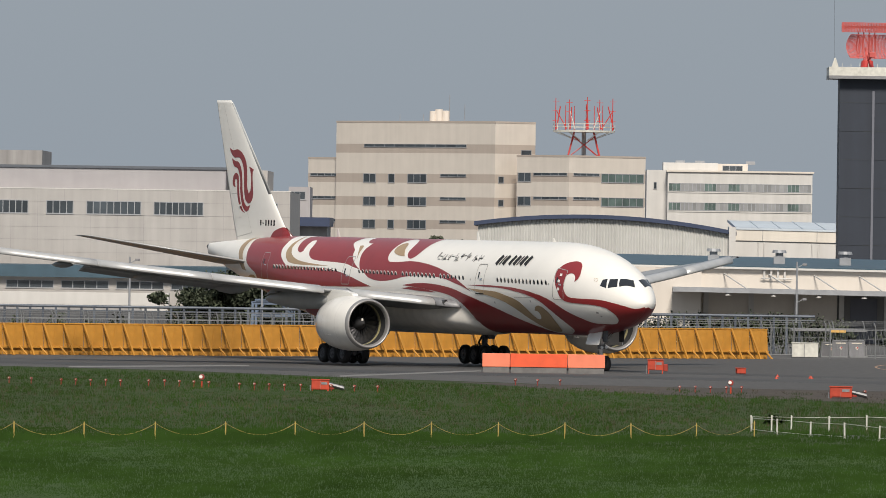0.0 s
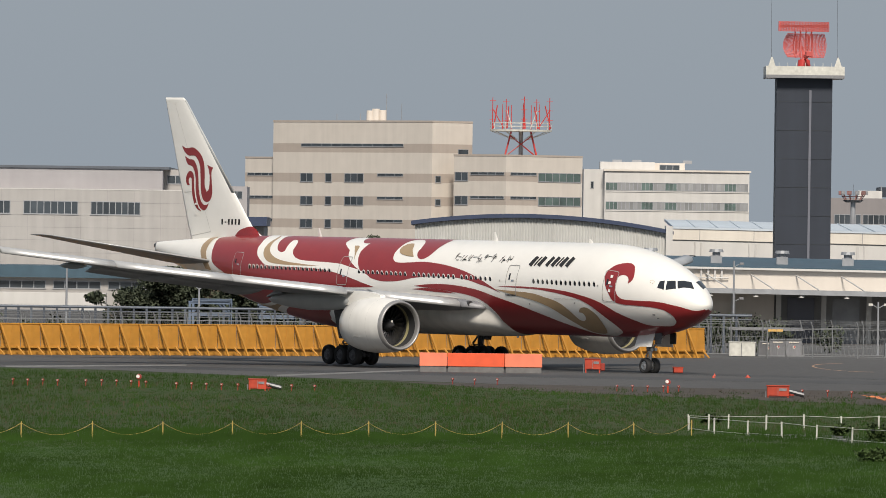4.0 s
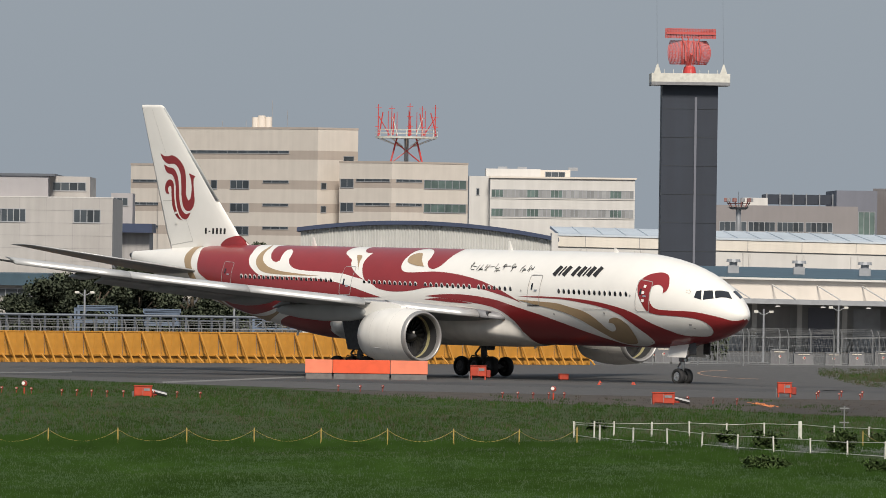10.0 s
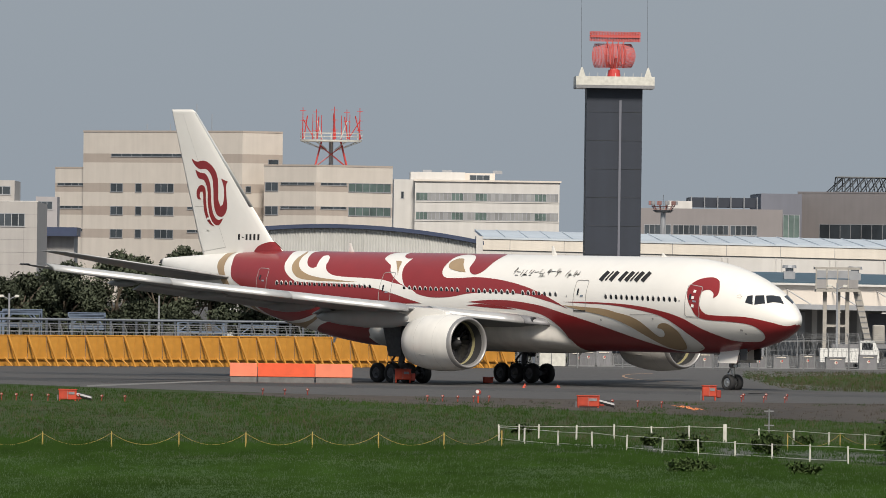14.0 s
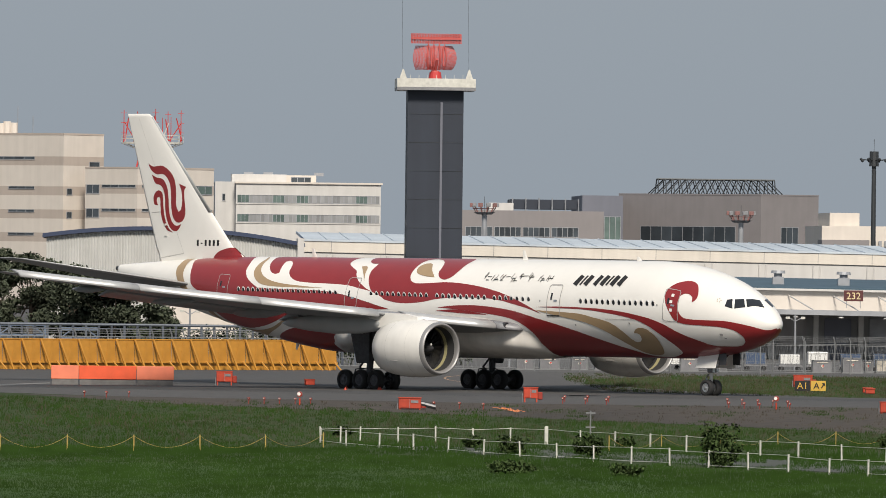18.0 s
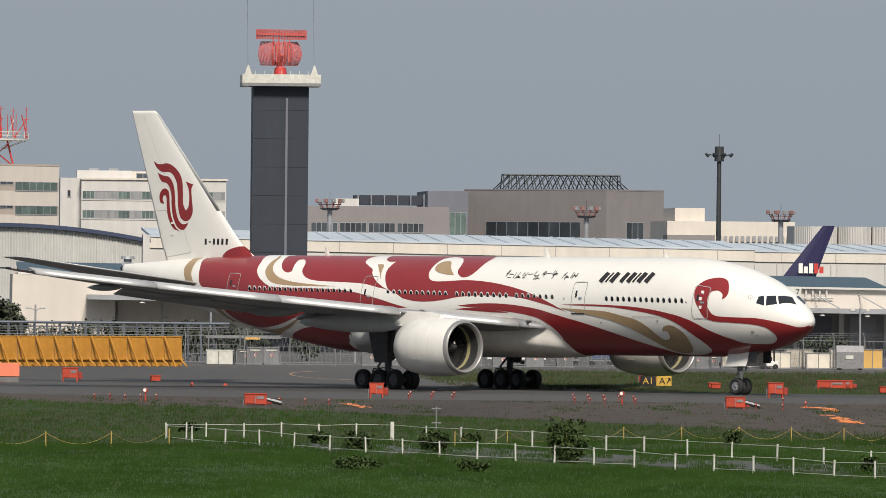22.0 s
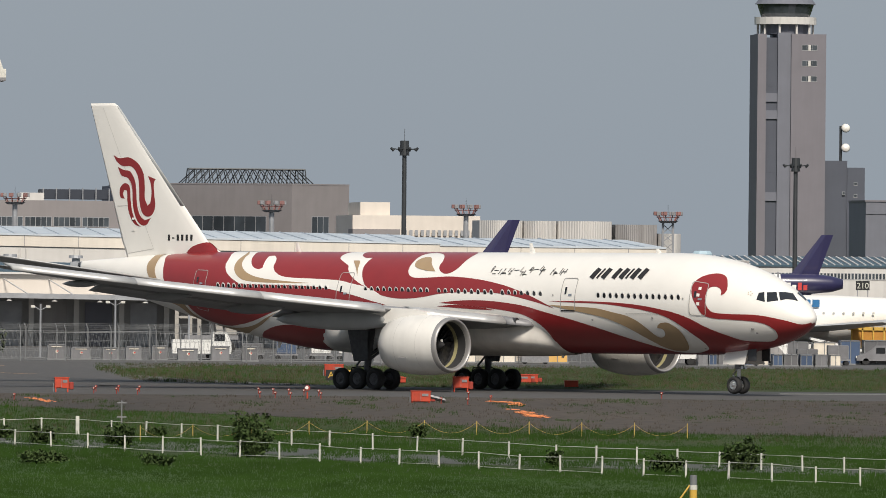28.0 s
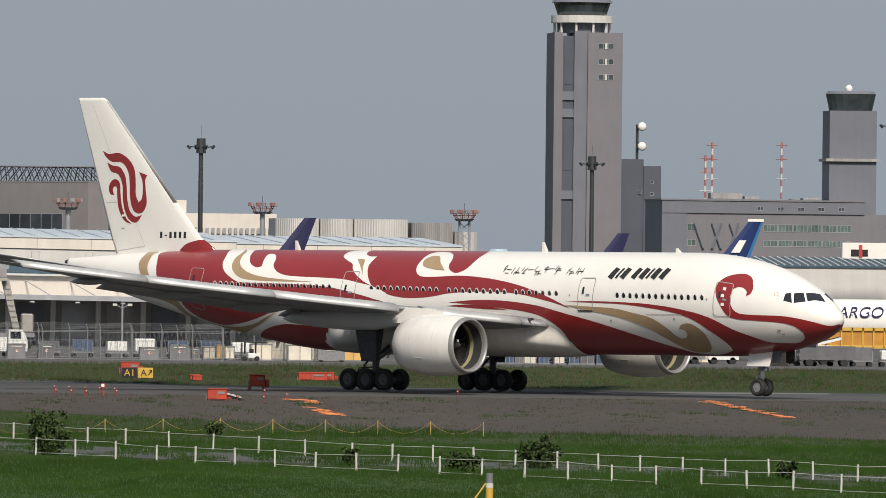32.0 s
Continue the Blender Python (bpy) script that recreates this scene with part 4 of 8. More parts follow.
def wheel_mesh(r, w, rim):
    bm = bmesh.new()
    spin(bm, [(-w * 0.3, r * 0.56), (-w * 0.48, r * 0.6), (-w * 0.5, r * 0.82), (-w * 0.36, r * 0.96), (-w * 0.15, r), (w * 0.15, r), (w * 0.36, r * 0.96), (w * 0.5, r * 0.82), (w * 0.48, r * 0.6), (w * 0.3, r * 0.56)], "y", 32)
    n = len(bm.faces)
    for sgn in (-1, 1):
        spin(bm, [(sgn * w * 0.3, r * 0.56), (sgn * w * 0.42, r * 0.5), (sgn * w * 0.3, r * 0.4), (sgn * w * 0.26, r * 0.22), (sgn * w * 0.4, r * 0.18), (sgn * w * 0.4, 0.01)], "y", 20)
        for i in range(8):
            a = 2 * math.pi * i / 8
            add_box(bm, r * 0.31 * math.cos(a) - 0.03, r * 0.31 * math.cos(a) + 0.03, sgn * w * 0.3 - 0.03, sgn * w * 0.3 + 0.03, r * 0.31 * math.sin(a) - 0.03, r * 0.31 * math.sin(a) + 0.03)
    bm.faces.ensure_lookup_table()
    for f in bm.faces[n:]:
        f.material_index = 1
    me = bpy.data.meshes.new("wheel")
    bmesh.ops.recalc_face_normals(bm, faces=bm.faces)
    bm.to_mesh(me)
    me.materials.append(M_TYRE)
    me.materials.append(rim)
    me.shade_smooth()
    return me


# Main rims: grime and the wing's shade both sit in this dark colour.
M_RIM = mat("wheel_rim", (0.11, 0.11, 0.12), 0.5, 0.3, vary=0.2, scale=8)
NOSE_WHEEL, MAIN_WHEEL = wheel_mesh(0.535, 0.42, M_METAL), wheel_mesh(0.665, 0.5, M_RIM)


def add_wheel(mesh, gear, x, y, r):
    ob = new("wheel", mesh)
    ob.parent, ob.matrix_basis = gear, pose(x, y, r)
    WHEELS.append((ob, x, y, r))


nose_gear = part("nose_gear", add_tube(add_tube(tube((-6.06, 0, 0.53), (-5.95, 0, 2.9), 0.11, 0.16, 12), (-6.06, -0.42, 0.53), (-6.06, 0.42, 0.53), 0.08), (-6.05, 0, 1.5), (-4.6, 0, 2.6), 0.07), M_METAL, airliner, "bright nose gear leg")
for y in (-0.34, 0.34):
    add_wheel(NOSE_WHEEL, nose_gear, -6.06, y, 0.535)
part("torque_link", add_tube(tube((-6.2, 0, 0.75), (-6.5, 0, 1.15), 0.05), (-6.5, 0, 1.15), (-6.15, 0, 1.55), 0.05), M_METAL, nose_gear)
part("steering_unit", box(-6.25, -5.75, -0.2, 0.2, 1.5, 1.8, 0.05), M_STRUT, nose_gear)
for y in (-0.16, 0.16):
    part("taxi_light", tube((-5.75, y, 1.62), (-5.62, y, 1.62), 0.09, 0.11, 12), M_METAL, nose_gear)
for y in (-1, 1):
    bm = bmesh.new()
    loft(bm, [[(-6.5, y * 0.95, 1.8), (-4.75, y * 0.95, 1.8), (-4.75, y * 0.9, 1.8), (-6.5, y * 0.9, 1.8)], [(-6.5, y * 0.6, 2.8), (-4.75, y * 0.6, 2.8), (-4.75, y * 0.55, 2.8), (-6.5, y * 0.55, 2.8)]])
    part("gear_door", bm, M_WHITE, nose_gear, "white nose gear door")
    # Added dark panel paints the shadowed bay ahead of the white door.
    part("gear_door", box(-4.72, -4.05, y * 0.62 - 0.03, y * 0.62 + 0.03, 2.0, 2.75, 0.02), M_DARKMETAL, nose_gear, "dark panel for the shade ahead of the gear door")
part("drag_brace", add_tube(tube((-5.95, 0, 2.2), (-4.3, 0.3, 2.8), 0.05), (-5.95, 0, 2.2), (-4.3, -0.3, 2.8), 0.05), M_STRUT, nose_gear)
for sign in (1, -1):
    y0 = sign * 5.5
    bm = tube((-32.15, y0, 0.75), (-31.90, y0 - sign * 0.15, 3.9), 0.2, 0.26, 14)
    gear = part("main_gear", bm, M_GEAR, airliner, "main gear leg with a six-wheel truck")
    part("truck_beam", box(-33.80, -30.50, y0 - 0.17, y0 + 0.17, 0.5, 0.85, 0.06), M_GEAR, gear)
    for a in (-1.45, 0, 1.45):
        part("axle", tube((-32.15 + a, y0 - 0.85, 0.665), (-32.15 + a, y0 + 0.85, 0.665), 0.09), M_GEAR, gear)
        for b in (-0.7, 0.7):
            add_wheel(MAIN_WHEEL, gear, -32.15 + a, y0 + b, 0.665)
    part("side_brace", add_tube(tube((-32.05, y0, 2.0), (-31.70, y0 - sign * 2.4, 3.6), 0.1), (-32.00, y0, 1.8), (-29.90, y0 - sign * 1.2, 3.6), 0.09), M_GEAR, gear)
    part("torque_link", add_tube(tube((-32.50, y0, 0.95), (-33.00, y0, 1.5), 0.07), (-33.00, y0, 1.5), (-32.35, y0, 2.1), 0.07), M_GEAR, gear)
    part("brake_hose", add_tube(add_tube(tube((-33.60, y0, 0.85), (-33.40, y0, 1.35), 0.035), (-33.40, y0, 1.35), (-32.30, y0, 1.42), 0.035), (-31.90, y0, 1.42), (-30.70, y0, 1.0), 0.035), M_BLACK, gear)
    bm = bmesh.new()
    loft(bm, [[(-31.6, y0 + sign * 0.45, 1.75), (-32.8, y0 + sign * 0.45, 1.75), (-32.8, y0 + sign * 0.5, 1.8), (-31.6, y0 + sign * 0.5, 1.8)], [(-31.3, y0 + sign * 0.75, 3.9), (-33.1, y0 + sign * 0.75, 3.9), (-33.1, y0 + sign * 0.82, 3.95), (-31.3, y0 + sign * 0.82, 3.95)]])
    part("gear_door", bm, M_GEAR, gear, "grey main gear door")


# ---- buildings beyond the airfield ----
M_CREAM = mat("cream_wall", (0.63, 0.575, 0.515), 0.75, vary=0.04, scale=0.4, stain=0.07)
M_TAN = mat("tan_band", (0.44, 0.378, 0.33), 0.75, vary=0.05, scale=0.4, stain=0.07)
M_PALECREAM = mat("pale_cream_fascia", (0.66, 0.61, 0.54), 0.7, vary=0.06, scale=0.4, stain=0.12)
M_OFFWHITE = mat("offwhite_wall", (0.56, 0.545, 0.525), 0.75, vary=0.05, scale=0.4, stain=0.1)
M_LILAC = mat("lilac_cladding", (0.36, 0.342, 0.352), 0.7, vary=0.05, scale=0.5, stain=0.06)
M_HALL = mat("pale_hall_panels", (0.40, 0.38, 0.365), 0.8, vary=0.05, scale=0.4, stain=0.14)
M_CONC = mat("grey_concrete", (0.33, 0.318, 0.315), 0.8, vary=0.08, scale=0.4, stain=0.3)
M_TOWERDARK = mat("dark_slate_cladding", (0.024, 0.031, 0.047), 0.6, vary=0.07, scale=0.5, stain=0.15)
# Brown paled and blued: distant haze is put into the wall colour.
M_BROWNWALL = mat("mauve_brown_wall", (0.235, 0.218, 0.22), 0.75, vary=0.05, scale=0.3, stain=0.06)
M_EDGEGREY = mat("grey_roof_edge", (0.10, 0.11, 0.13), 0.6, vary=0.1)
# Lilac grey lifted for distant haze; the second colour is its shaded copy.
M_TOWERGREY = mat("tower_grey_tile", (0.172, 0.163, 0.185), 0.7, vary=0.05, scale=0.2, stain=0.05)
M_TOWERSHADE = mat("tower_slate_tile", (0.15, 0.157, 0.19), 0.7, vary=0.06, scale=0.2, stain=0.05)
M_SLATE = mat("slate_blue_cladding", (0.072, 0.08, 0.105), 0.65, vary=0.06, scale=0.2, stain=0.05)
M_ROOFBLUE = mat("blue_green_roof", (0.0414, 0.08, 0.11), 0.5, vary=0.14, scale=0.8, stain=0.1)
M_ROOFGREY = mat("pale_metal_roof", (0.515, 0.567, 0.618), 0.45, 0.1, vary=0.1, scale=0.8)
M_NAVY = mat("navy_trim", (0.035, 0.05, 0.10), 0.5, vary=0.1)
M_CORRUG = mat("corrugated_wall", (0.52, 0.52, 0.50), 0.6, vary=0.06, scale=0.6, stain=0.1)
# Loading-bay interior; also the painted shade under the warehouse eaves.
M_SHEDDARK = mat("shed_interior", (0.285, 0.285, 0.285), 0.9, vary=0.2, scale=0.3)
M_WINDOW = mat("building_glass", (0.05, 0.06, 0.07), 0.12, vary=0.3, scale=0.3, spec=0.7, per_object=0.35)
M_WINGREEN = mat("greenish_glass", (0.10, 0.14, 0.13), 0.12, vary=0.3, scale=0.5, spec=0.7, per_object=0.25)
M_REDPAINT = mat("red_steel", (0.50, 0.045, 0.04), 0.5, vary=0.12)
M_POLE = mat("dark_pole", (0.045, 0.05, 0.055), 0.5, 0.3, vary=0.15)
M_GREYSTEEL = mat("grey_steel", (0.30, 0.31, 0.33), 0.5, 0.2, vary=0.15)


def block(parent, name, x0, x1, y0, y1, z0, z1, material, label=""):
    return part(name, box(x0, x1, y0, y1, z0, z1), material, parent, label)


def window(parent, x0, x1, z0, z1, y, panes=1, glass=None, deep=0.25, frame=0.1):
    """A window in a front wall at depth y: frame, sill and panes."""
    w = part("window", bmesh.new(), M_GREYSTEEL, parent)
    bm = bmesh.new()
    for a, b, c, d in ((x0, x1, z1 - frame, z1), (x0, x1, z0, z0 + frame), (x0, x0 + frame, z0 + frame, z1 - frame), (x1 - frame, x1, z0 + frame, z1 - frame)):
        add_box(bm, a, b, y - 0.06, y + 0.05, c, d)
    for i in range(1, panes):
        c = x0 + (x1 - x0) * i / panes
        add_box(bm, c - frame / 2, c + frame / 2, y - 0.06, y + 0.05, z0 + frame, z1 - frame)
    bm.to_mesh(w.data)
    bm.free()
    for i in range(panes):
        a, b = x0 + (x1 - x0) * i / panes, x0 + (x1 - x0) * (i + 1) / panes
        part("pane", box(a + 0.02, b - 0.02, y - 0.02, y + 0.02, z0 + 0.02, z1 - 0.02), glass or M_WINDOW, w)
    part("sill", box(x0 - 0.05, x1 + 0.05, y - 0.08, y, z0 - 0.06, z0), M_CONC, w)
    return w


# grey hall at the far left, with a lilac upper storey and long windows
D = 1300
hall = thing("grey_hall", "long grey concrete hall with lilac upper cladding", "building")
XL, XR, XE = -97.29, -27.14, -34.97
ZT, ZL, ZS = 16.72, 14.15, 5.06
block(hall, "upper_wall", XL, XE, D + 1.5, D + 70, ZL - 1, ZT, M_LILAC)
block(hall, "lower_wall", XL, XR, D, D + 60, 0, ZL, M_HALL, "stained pale concrete panel wall")
block(hall, "roof_edge", XL, XE + 0.8, D + 1.3, D + 70, ZT, ZT + 0.3, M_EDGEGREY)
block(hall, "stair_block", XE, -30.08, D + 8, D + 40, ZL - 0.5, 16.76, M_HALL)
block(hall, "coping", XL, XR + 0.1, D - 0.03, D + 0.6, ZL, ZL + 0.12, M_OFFWHITE)
for x0, x1, n in ((-56.41, -53.13, 4), (-51.59, -44.99, 8), (-43.52, -37.53, 8), (-31.85, -28.58, 4), (-64.65, -58.55, 8), (-73.47, -67.37, 8)):
    window(hall, x0, x1, 11.16, 12.79, D, n)
window(hall, -34.61, -30.54, 14.99, 16.08, D + 8, 4)
for i in range(22):
    x = XL + (XR - XL) * (i + 0.5) / 22
    block(hall, "panel_joint", x - 0.02, x + 0.02, D - 0.015, D + 0.01, ZS, ZL, M_CONC)
for i in range(1, 6):
    z = ZS + (ZL - ZS) * i / 6
    block(hall, "panel_joint", XL, XR, D - 0.015, D + 0.01, z - 0.02, z + 0.02, M_CONC)
# its low annexe: blue-grey roof, a window band, a pale parapet
ann = thing("low_annexe", "low pale annexe with a blue-grey roof and window band", "building")
AX = -33.78
block(ann, "wall", XL, AX, 1250, 1298, 0, 3.76, M_HALL)
block(ann, "roof", XL, AX + 0.4, 1249, 1298, 3.76, 5.13, M_ROOFBLUE)
for i in range(10):
    x0 = XL + (AX - XL) * i / 10
    window(ann, x0 + 0.4, x0 + (AX - XL) / 10 - 0.4, 2.46, 3.43, 1250, 4)
block(ann, "parapet", XL, AX - 6, 1244, 1248, 0, 2.07, M_OFFWHITE)
block(ann, "low_wall", XL, AX - 9, 1238, 1242, 0, 0.37, M_CONC)
far = thing("far_block", "pale grey block behind the hall", "building")
block(far, "wall", -79.42, -65.73, 1500, 1530, 0, 20.32, M_CONC)
low = thing("blue_roof_shed", "small shed with a blue roof between the halls", "building")
block(low, "wall", -32.04, -26.17, 1500, 1530, 0, 11.11, M_CONC)
block(low, "roof", -32.43, -25.78, 1498, 1530, 10.33, 11.58, M_NAVY)
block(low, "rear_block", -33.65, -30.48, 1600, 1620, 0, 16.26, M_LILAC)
window(low, -33.65, -31.15, 14.35, 15.6, 1600, 3)

# banded cream and tan office block
D = 1750
office = thing("office_block", "stepped cream office block with tan window bands", "building")
ZT, ZW = 27.74, 22.35
CANT = 45.0
CO, SI = math.cos(radians(CANT)), math.sin(radians(CANT))


def banded(parent, at, ln, deep, zt, bands):
    """A turned block with its near corner at the origin of `at`: the front runs to -x, the side to +y."""
    z = 0.0
    for a, b in sorted(bands):
        part("light_band", box(-ln, 0, 0, deep, z, a), M_CREAM, parent, at=at)
        part("tan_band", box(-ln, 0, 0.003, deep, a, b), M_TAN, parent, at=at)
        z = b
    part("light_band", box(-ln, 0, 0, deep, z, zt), M_CREAM, parent, at=at)
    part("coping", box(-ln - 0.05, 0.05, -0.05, deep, zt, zt + 0.3), M_TAN, parent, at=at)


def turned_window(parent, at, corner, x0, x1, z0, z1, panes=1, glass=None, frame=0.1, side=False):
    """A window on a turned block, placed by its x as seen from the airfield."""
    k = SI if side else CO
    w = window(parent, (x0 - corner) / k, (x1 - corner) / k, z0, z1, 0.0, panes, glass, frame=frame)
    w.matrix_basis = at @ pose(0, 0, 0, 0, 0, 90) if side else at
    return w


BANDS = [(22.81, 24.27), (17.98, 19.44), (14.23, 15.69), (10.49, 11.95)]
MAIN_X, WING_X = -3.55, 8.39
AT_MAIN, AT_LOW, AT_WING = pose(MAIN_X, D, 0, 0, 0, -CANT), pose(-28.6, D + 26, 0, 0, 0, -CANT), pose(WING_X, D - 10, 0, 0, 0, -CANT)
banded(office, AT_MAIN, 26.1 / CO, 6.5 / SI, ZT, BANDS)
banded(office, AT_LOW, 5.7 / CO, 6, 21.77, BANDS[1:])
RB = [(18.33, 19.79), (14.49, 15.95), (10.8, 12.2)]
banded(office, AT_WING, 8.4 / CO, 12.4 / SI, ZW, RB)
for zi in range(1, 4):
    za, zb = BANDS[zi]
    for x0, x1, n in ((-25.06, -23.0, 2), (-20.95, -19.9, 1), (-17.76, -14.65, 3)):
        turned_window(office, AT_MAIN, MAIN_X, x0, x1, za, zb, n)
    turned_window(office, AT_MAIN, MAIN_X, -12.4, -8.2, zb - 0.45, zb, 3, frame=0.06)
    turned_window(office, AT_LOW, -28.6, -33.9, -29.2, zb - 0.45, zb, 4, frame=0.06)
    if zi < 3:
        turned_window(office, AT_MAIN, MAIN_X, -3.0, -2.1, za + 0.05, za + 1.15, 1, side=True)
for za, zb in RB[:2]:
    turned_window(office, AT_WING, WING_X, 0.2, 2.3, za, zb, 2)
    turned_window(office, AT_WING, WING_X, 2.7, 8.1, zb - 0.45, zb, 4, frame=0.06)
    turned_window(office, AT_WING, WING_X, 9.1, 13.3, zb - 0.45, zb, 4, frame=0.06, side=True)
    turned_window(office, AT_WING, WING_X, 13.6, 20.5, za, zb, 6, M_WINGREEN, side=True)
turned_window(office, AT_MAIN, MAIN_X, -25.0, -8.2, BANDS[0][1] - 0.5, BANDS[0][1], 10, frame=0.06)
turned_window(office, AT_MAIN, MAIN_X, 0.6, 2.3, 22.6, 23.5, 1, side=True)
for x, w, h in ((-13.82, 1.1, 1.3), (-12.82, 1.3, 1.6), (-11.72, 1.2, 1.4)):
    part("roof_tank", tube((x, D + 18, ZT), (x, D + 18, ZT + 0.7 + h), w / 2, sides=14), M_CREAM, office)
for x, h in ((-11.12, 4.2), (-8.64, 2.6), (-15.37, 0.9), (-19.22, 0.8)):
    part("roof_aerial", tube((x, D + 21, ZT), (x, D + 21, ZT + 0.6 + h), 0.06, sides=5), M_GREYSTEEL, office)

# lattice aerial platform on the office roof
mast = thing("aerial_platform", "red and white lattice platform with whip aerials", "antenna")
MX, MY, MZ = 10.76, D + 2, ZW
PZ = 26.76
HW = (15.62 - 5.68) / 2
for a in (-1, 1):
    for b in (-1, 1):
        part("leg", tube((MX + a * 2.6, MY + b * 2.6, MZ), (MX + a * 1.5, MY + b * 1.5, PZ), 0.14, sides=6), M_REDPAINT, mast)
        part("brace", tube((MX + a * 2.6, MY + b * 2.6, MZ), (MX - a * 1.7, MY + b * 1.7, PZ - 1), 0.08, sides=5), M_REDPAINT, mast)
part("column", tube((MX, MY, MZ), (MX, MY, PZ), 0.35, sides=8), M_GREYSTEEL, mast)
part("deck", tube((MX, MY, PZ - 0.3), (MX, MY, PZ), HW, HW, 24), M_WHITEPAINT, mast)
for i in range(12):
    a = 2 * math.pi * i / 12
    part("railing_post", tube((MX + HW * math.cos(a), MY + HW * math.sin(a), PZ), (MX + HW * math.cos(a), MY + HW * math.sin(a), PZ + 1.1), 0.06, sides=4), M_WHITEPAINT, mast)
    part("strut", tube((MX + HW * 0.95 * math.cos(a), MY + HW * 0.95 * math.sin(a), PZ - 0.3), (MX + 1.2 * math.cos(a), MY + 1.2 * math.sin(a), PZ - 1.6), 0.06, sides=4), M_WHITEPAINT, mast)
for z in (0.55, 1.1):
    for i in range(24):
        a, b = 2 * math.pi * i / 24, 2 * math.pi * (i + 1) / 24
        part("railing", tube((MX + HW * math.cos(a), MY + HW * math.sin(a), PZ + z), (MX + HW * math.cos(b), MY + HW * math.sin(b), PZ + z), 0.05, sides=4), M_WHITEPAINT, mast)
for k, (px, top) in enumerate(((6.15, 5.2), (8.34, 5.0), (11.26, 5.4), (13.27, 5.0), (15.36, 5.2))):
    part("whip_aerial", tube((px, MY + (k % 2) * 2, PZ), (px, MY + (k % 2) * 2, PZ + top), 0.1, 0.06, 5), M_REDPAINT, mast)
    part("whip_aerial", tube((px + (MX - px) * 0.35, MY + 1, PZ), (px + (MX - px) * 0.35, MY + 1, PZ + top * 0.8), 0.08, 0.05, 5), M_REDPAINT, mast)
    part("aerial_brace", tube((px + (MX - px) * 0.4, MY, PZ + 0.2), (px + 0.1, MY, PZ + top * 0.62), 0.08, sides=5), M_WHITEPAINT if k % 2 else M_REDPAINT, mast)
    part("aerial_brace", tube((px + 0.2, MY, PZ + 0.2), (px + (MX - px) * 0.16, MY, PZ + top * 0.75), 0.1, sides=5), M_REDPAINT, mast)
    for z in (0.3, 0.6, 0.9):
        part("aerial_arm", tube((px - 0.5, MY, PZ + top * z), (px + 0.5, MY, PZ + top * z), 0.05, sides=4), M_REDPAINT, mast)

# white ribbon-window office
D = 1850
wo = thing("white_office", "white office with two dark ribbon windows", "building")
X0, XC, X1 = 22.21, 25.77, 50.47
ZT = 20.95
block(wo, "stair_wall", X0, XC, D + 3, D + 25, 0, ZT + 0.3, M_OFFWHITE)
block(wo, "wall", XC, X1, D, D + 25, 0, ZT, M_OFFWHITE)
block(wo, "coping", XC - 0.2, X1 + 0.3, D - 0.3, D + 25, ZT, ZT + 0.3, M_CREAM)
block(wo, "penthouse", 25.08, 34.43, D + 6, D + 20, ZT, 22.58, M_OFFWHITE)
block(wo, "penthouse", 34.43, 39.55, D + 7, D + 18, ZT, 22.48, M_CREAM)
window(wo, 35.21, 38.68, ZT + 0.2, 22.19, D + 7, 3)
# Panes with blinds, paled further: haze's lift is put into the colour.
M_BLIND = mat("glass_with_blinds", (0.27, 0.275, 0.28), 0.25, vary=0.15, scale=0.4, per_object=0.22)
for za, zb in ((17.67, 19.02), (14.4, 15.75)):
    block(wo, "sill_ledge", XC, X1, D - 0.12, D, za - 0.25, za - 0.08, M_OFFWHITE)
    for i in range(12):
        a = XC + 0.2 + (X1 - XC - 0.4) * i / 12
        window(wo, a, a + (X1 - XC - 0.4) / 12, za, zb, D, 3, M_BLIND if (i * 5) % 12 > 3 else M_WINGREEN, frame=0.07)
for x in (31.34, 40.03, 27.98):
    part("roof_unit", box(x - 0.8, x + 0.8, D + 8, D + 10, 22.39, 22.96), M_GREYSTEEL, wo)
window(wo, 23.4, 23.98, 17.95, 19.2, D + 3, 1)

# radar tower
D = 1050
rt = thing("radar_tower", "tall dark slate radar tower with a white deck", "tower")
TX0, TX1 = 31.18, 36.57
TC = (TX0 + TX1) / 2
TZ = 24.85
block(rt, "shaft", TX0, TX1, D, D + 6.5, 0, TZ, M_TOWERDARK)
block(rt, "pilaster", 34.33, 34.55, D - 0.12, D, 0, TZ - 1.2, M_TOWERSHADE)
for i in range(9):
    block(rt, "cladding_joint", TX0, TX1, D - 0.03, D, TZ * i / 9 + 0.4, TZ * i / 9 + 0.43, M_POLE)
PX0, PX1 = 30.08, 37.69
block(rt, "deck_slab", PX0, PX1, D - 1.2, D + 7.7, TZ - 0.05, TZ + 0.25, M_STRUT)
PZ2 = 25.94
bm = bmesh.new()
for a, b, c, d in ((PX0, PX1, D - 1.2, D - 1.05), (PX0, PX1, D + 7.55, D + 7.7), (PX0, PX0 + 0.15, D - 1.05, D + 7.55), (PX1 - 0.15, PX1, D - 1.05, D + 7.55)):
    add_box(bm, a, b, c, d, TZ + 0.25, PZ2)
part("parapet", bm, M_WHITEPAINT, rt, "white deck parapet")
for x in (PX0 + 0.6, PX1 - 0.6):
    bm = bmesh.new()
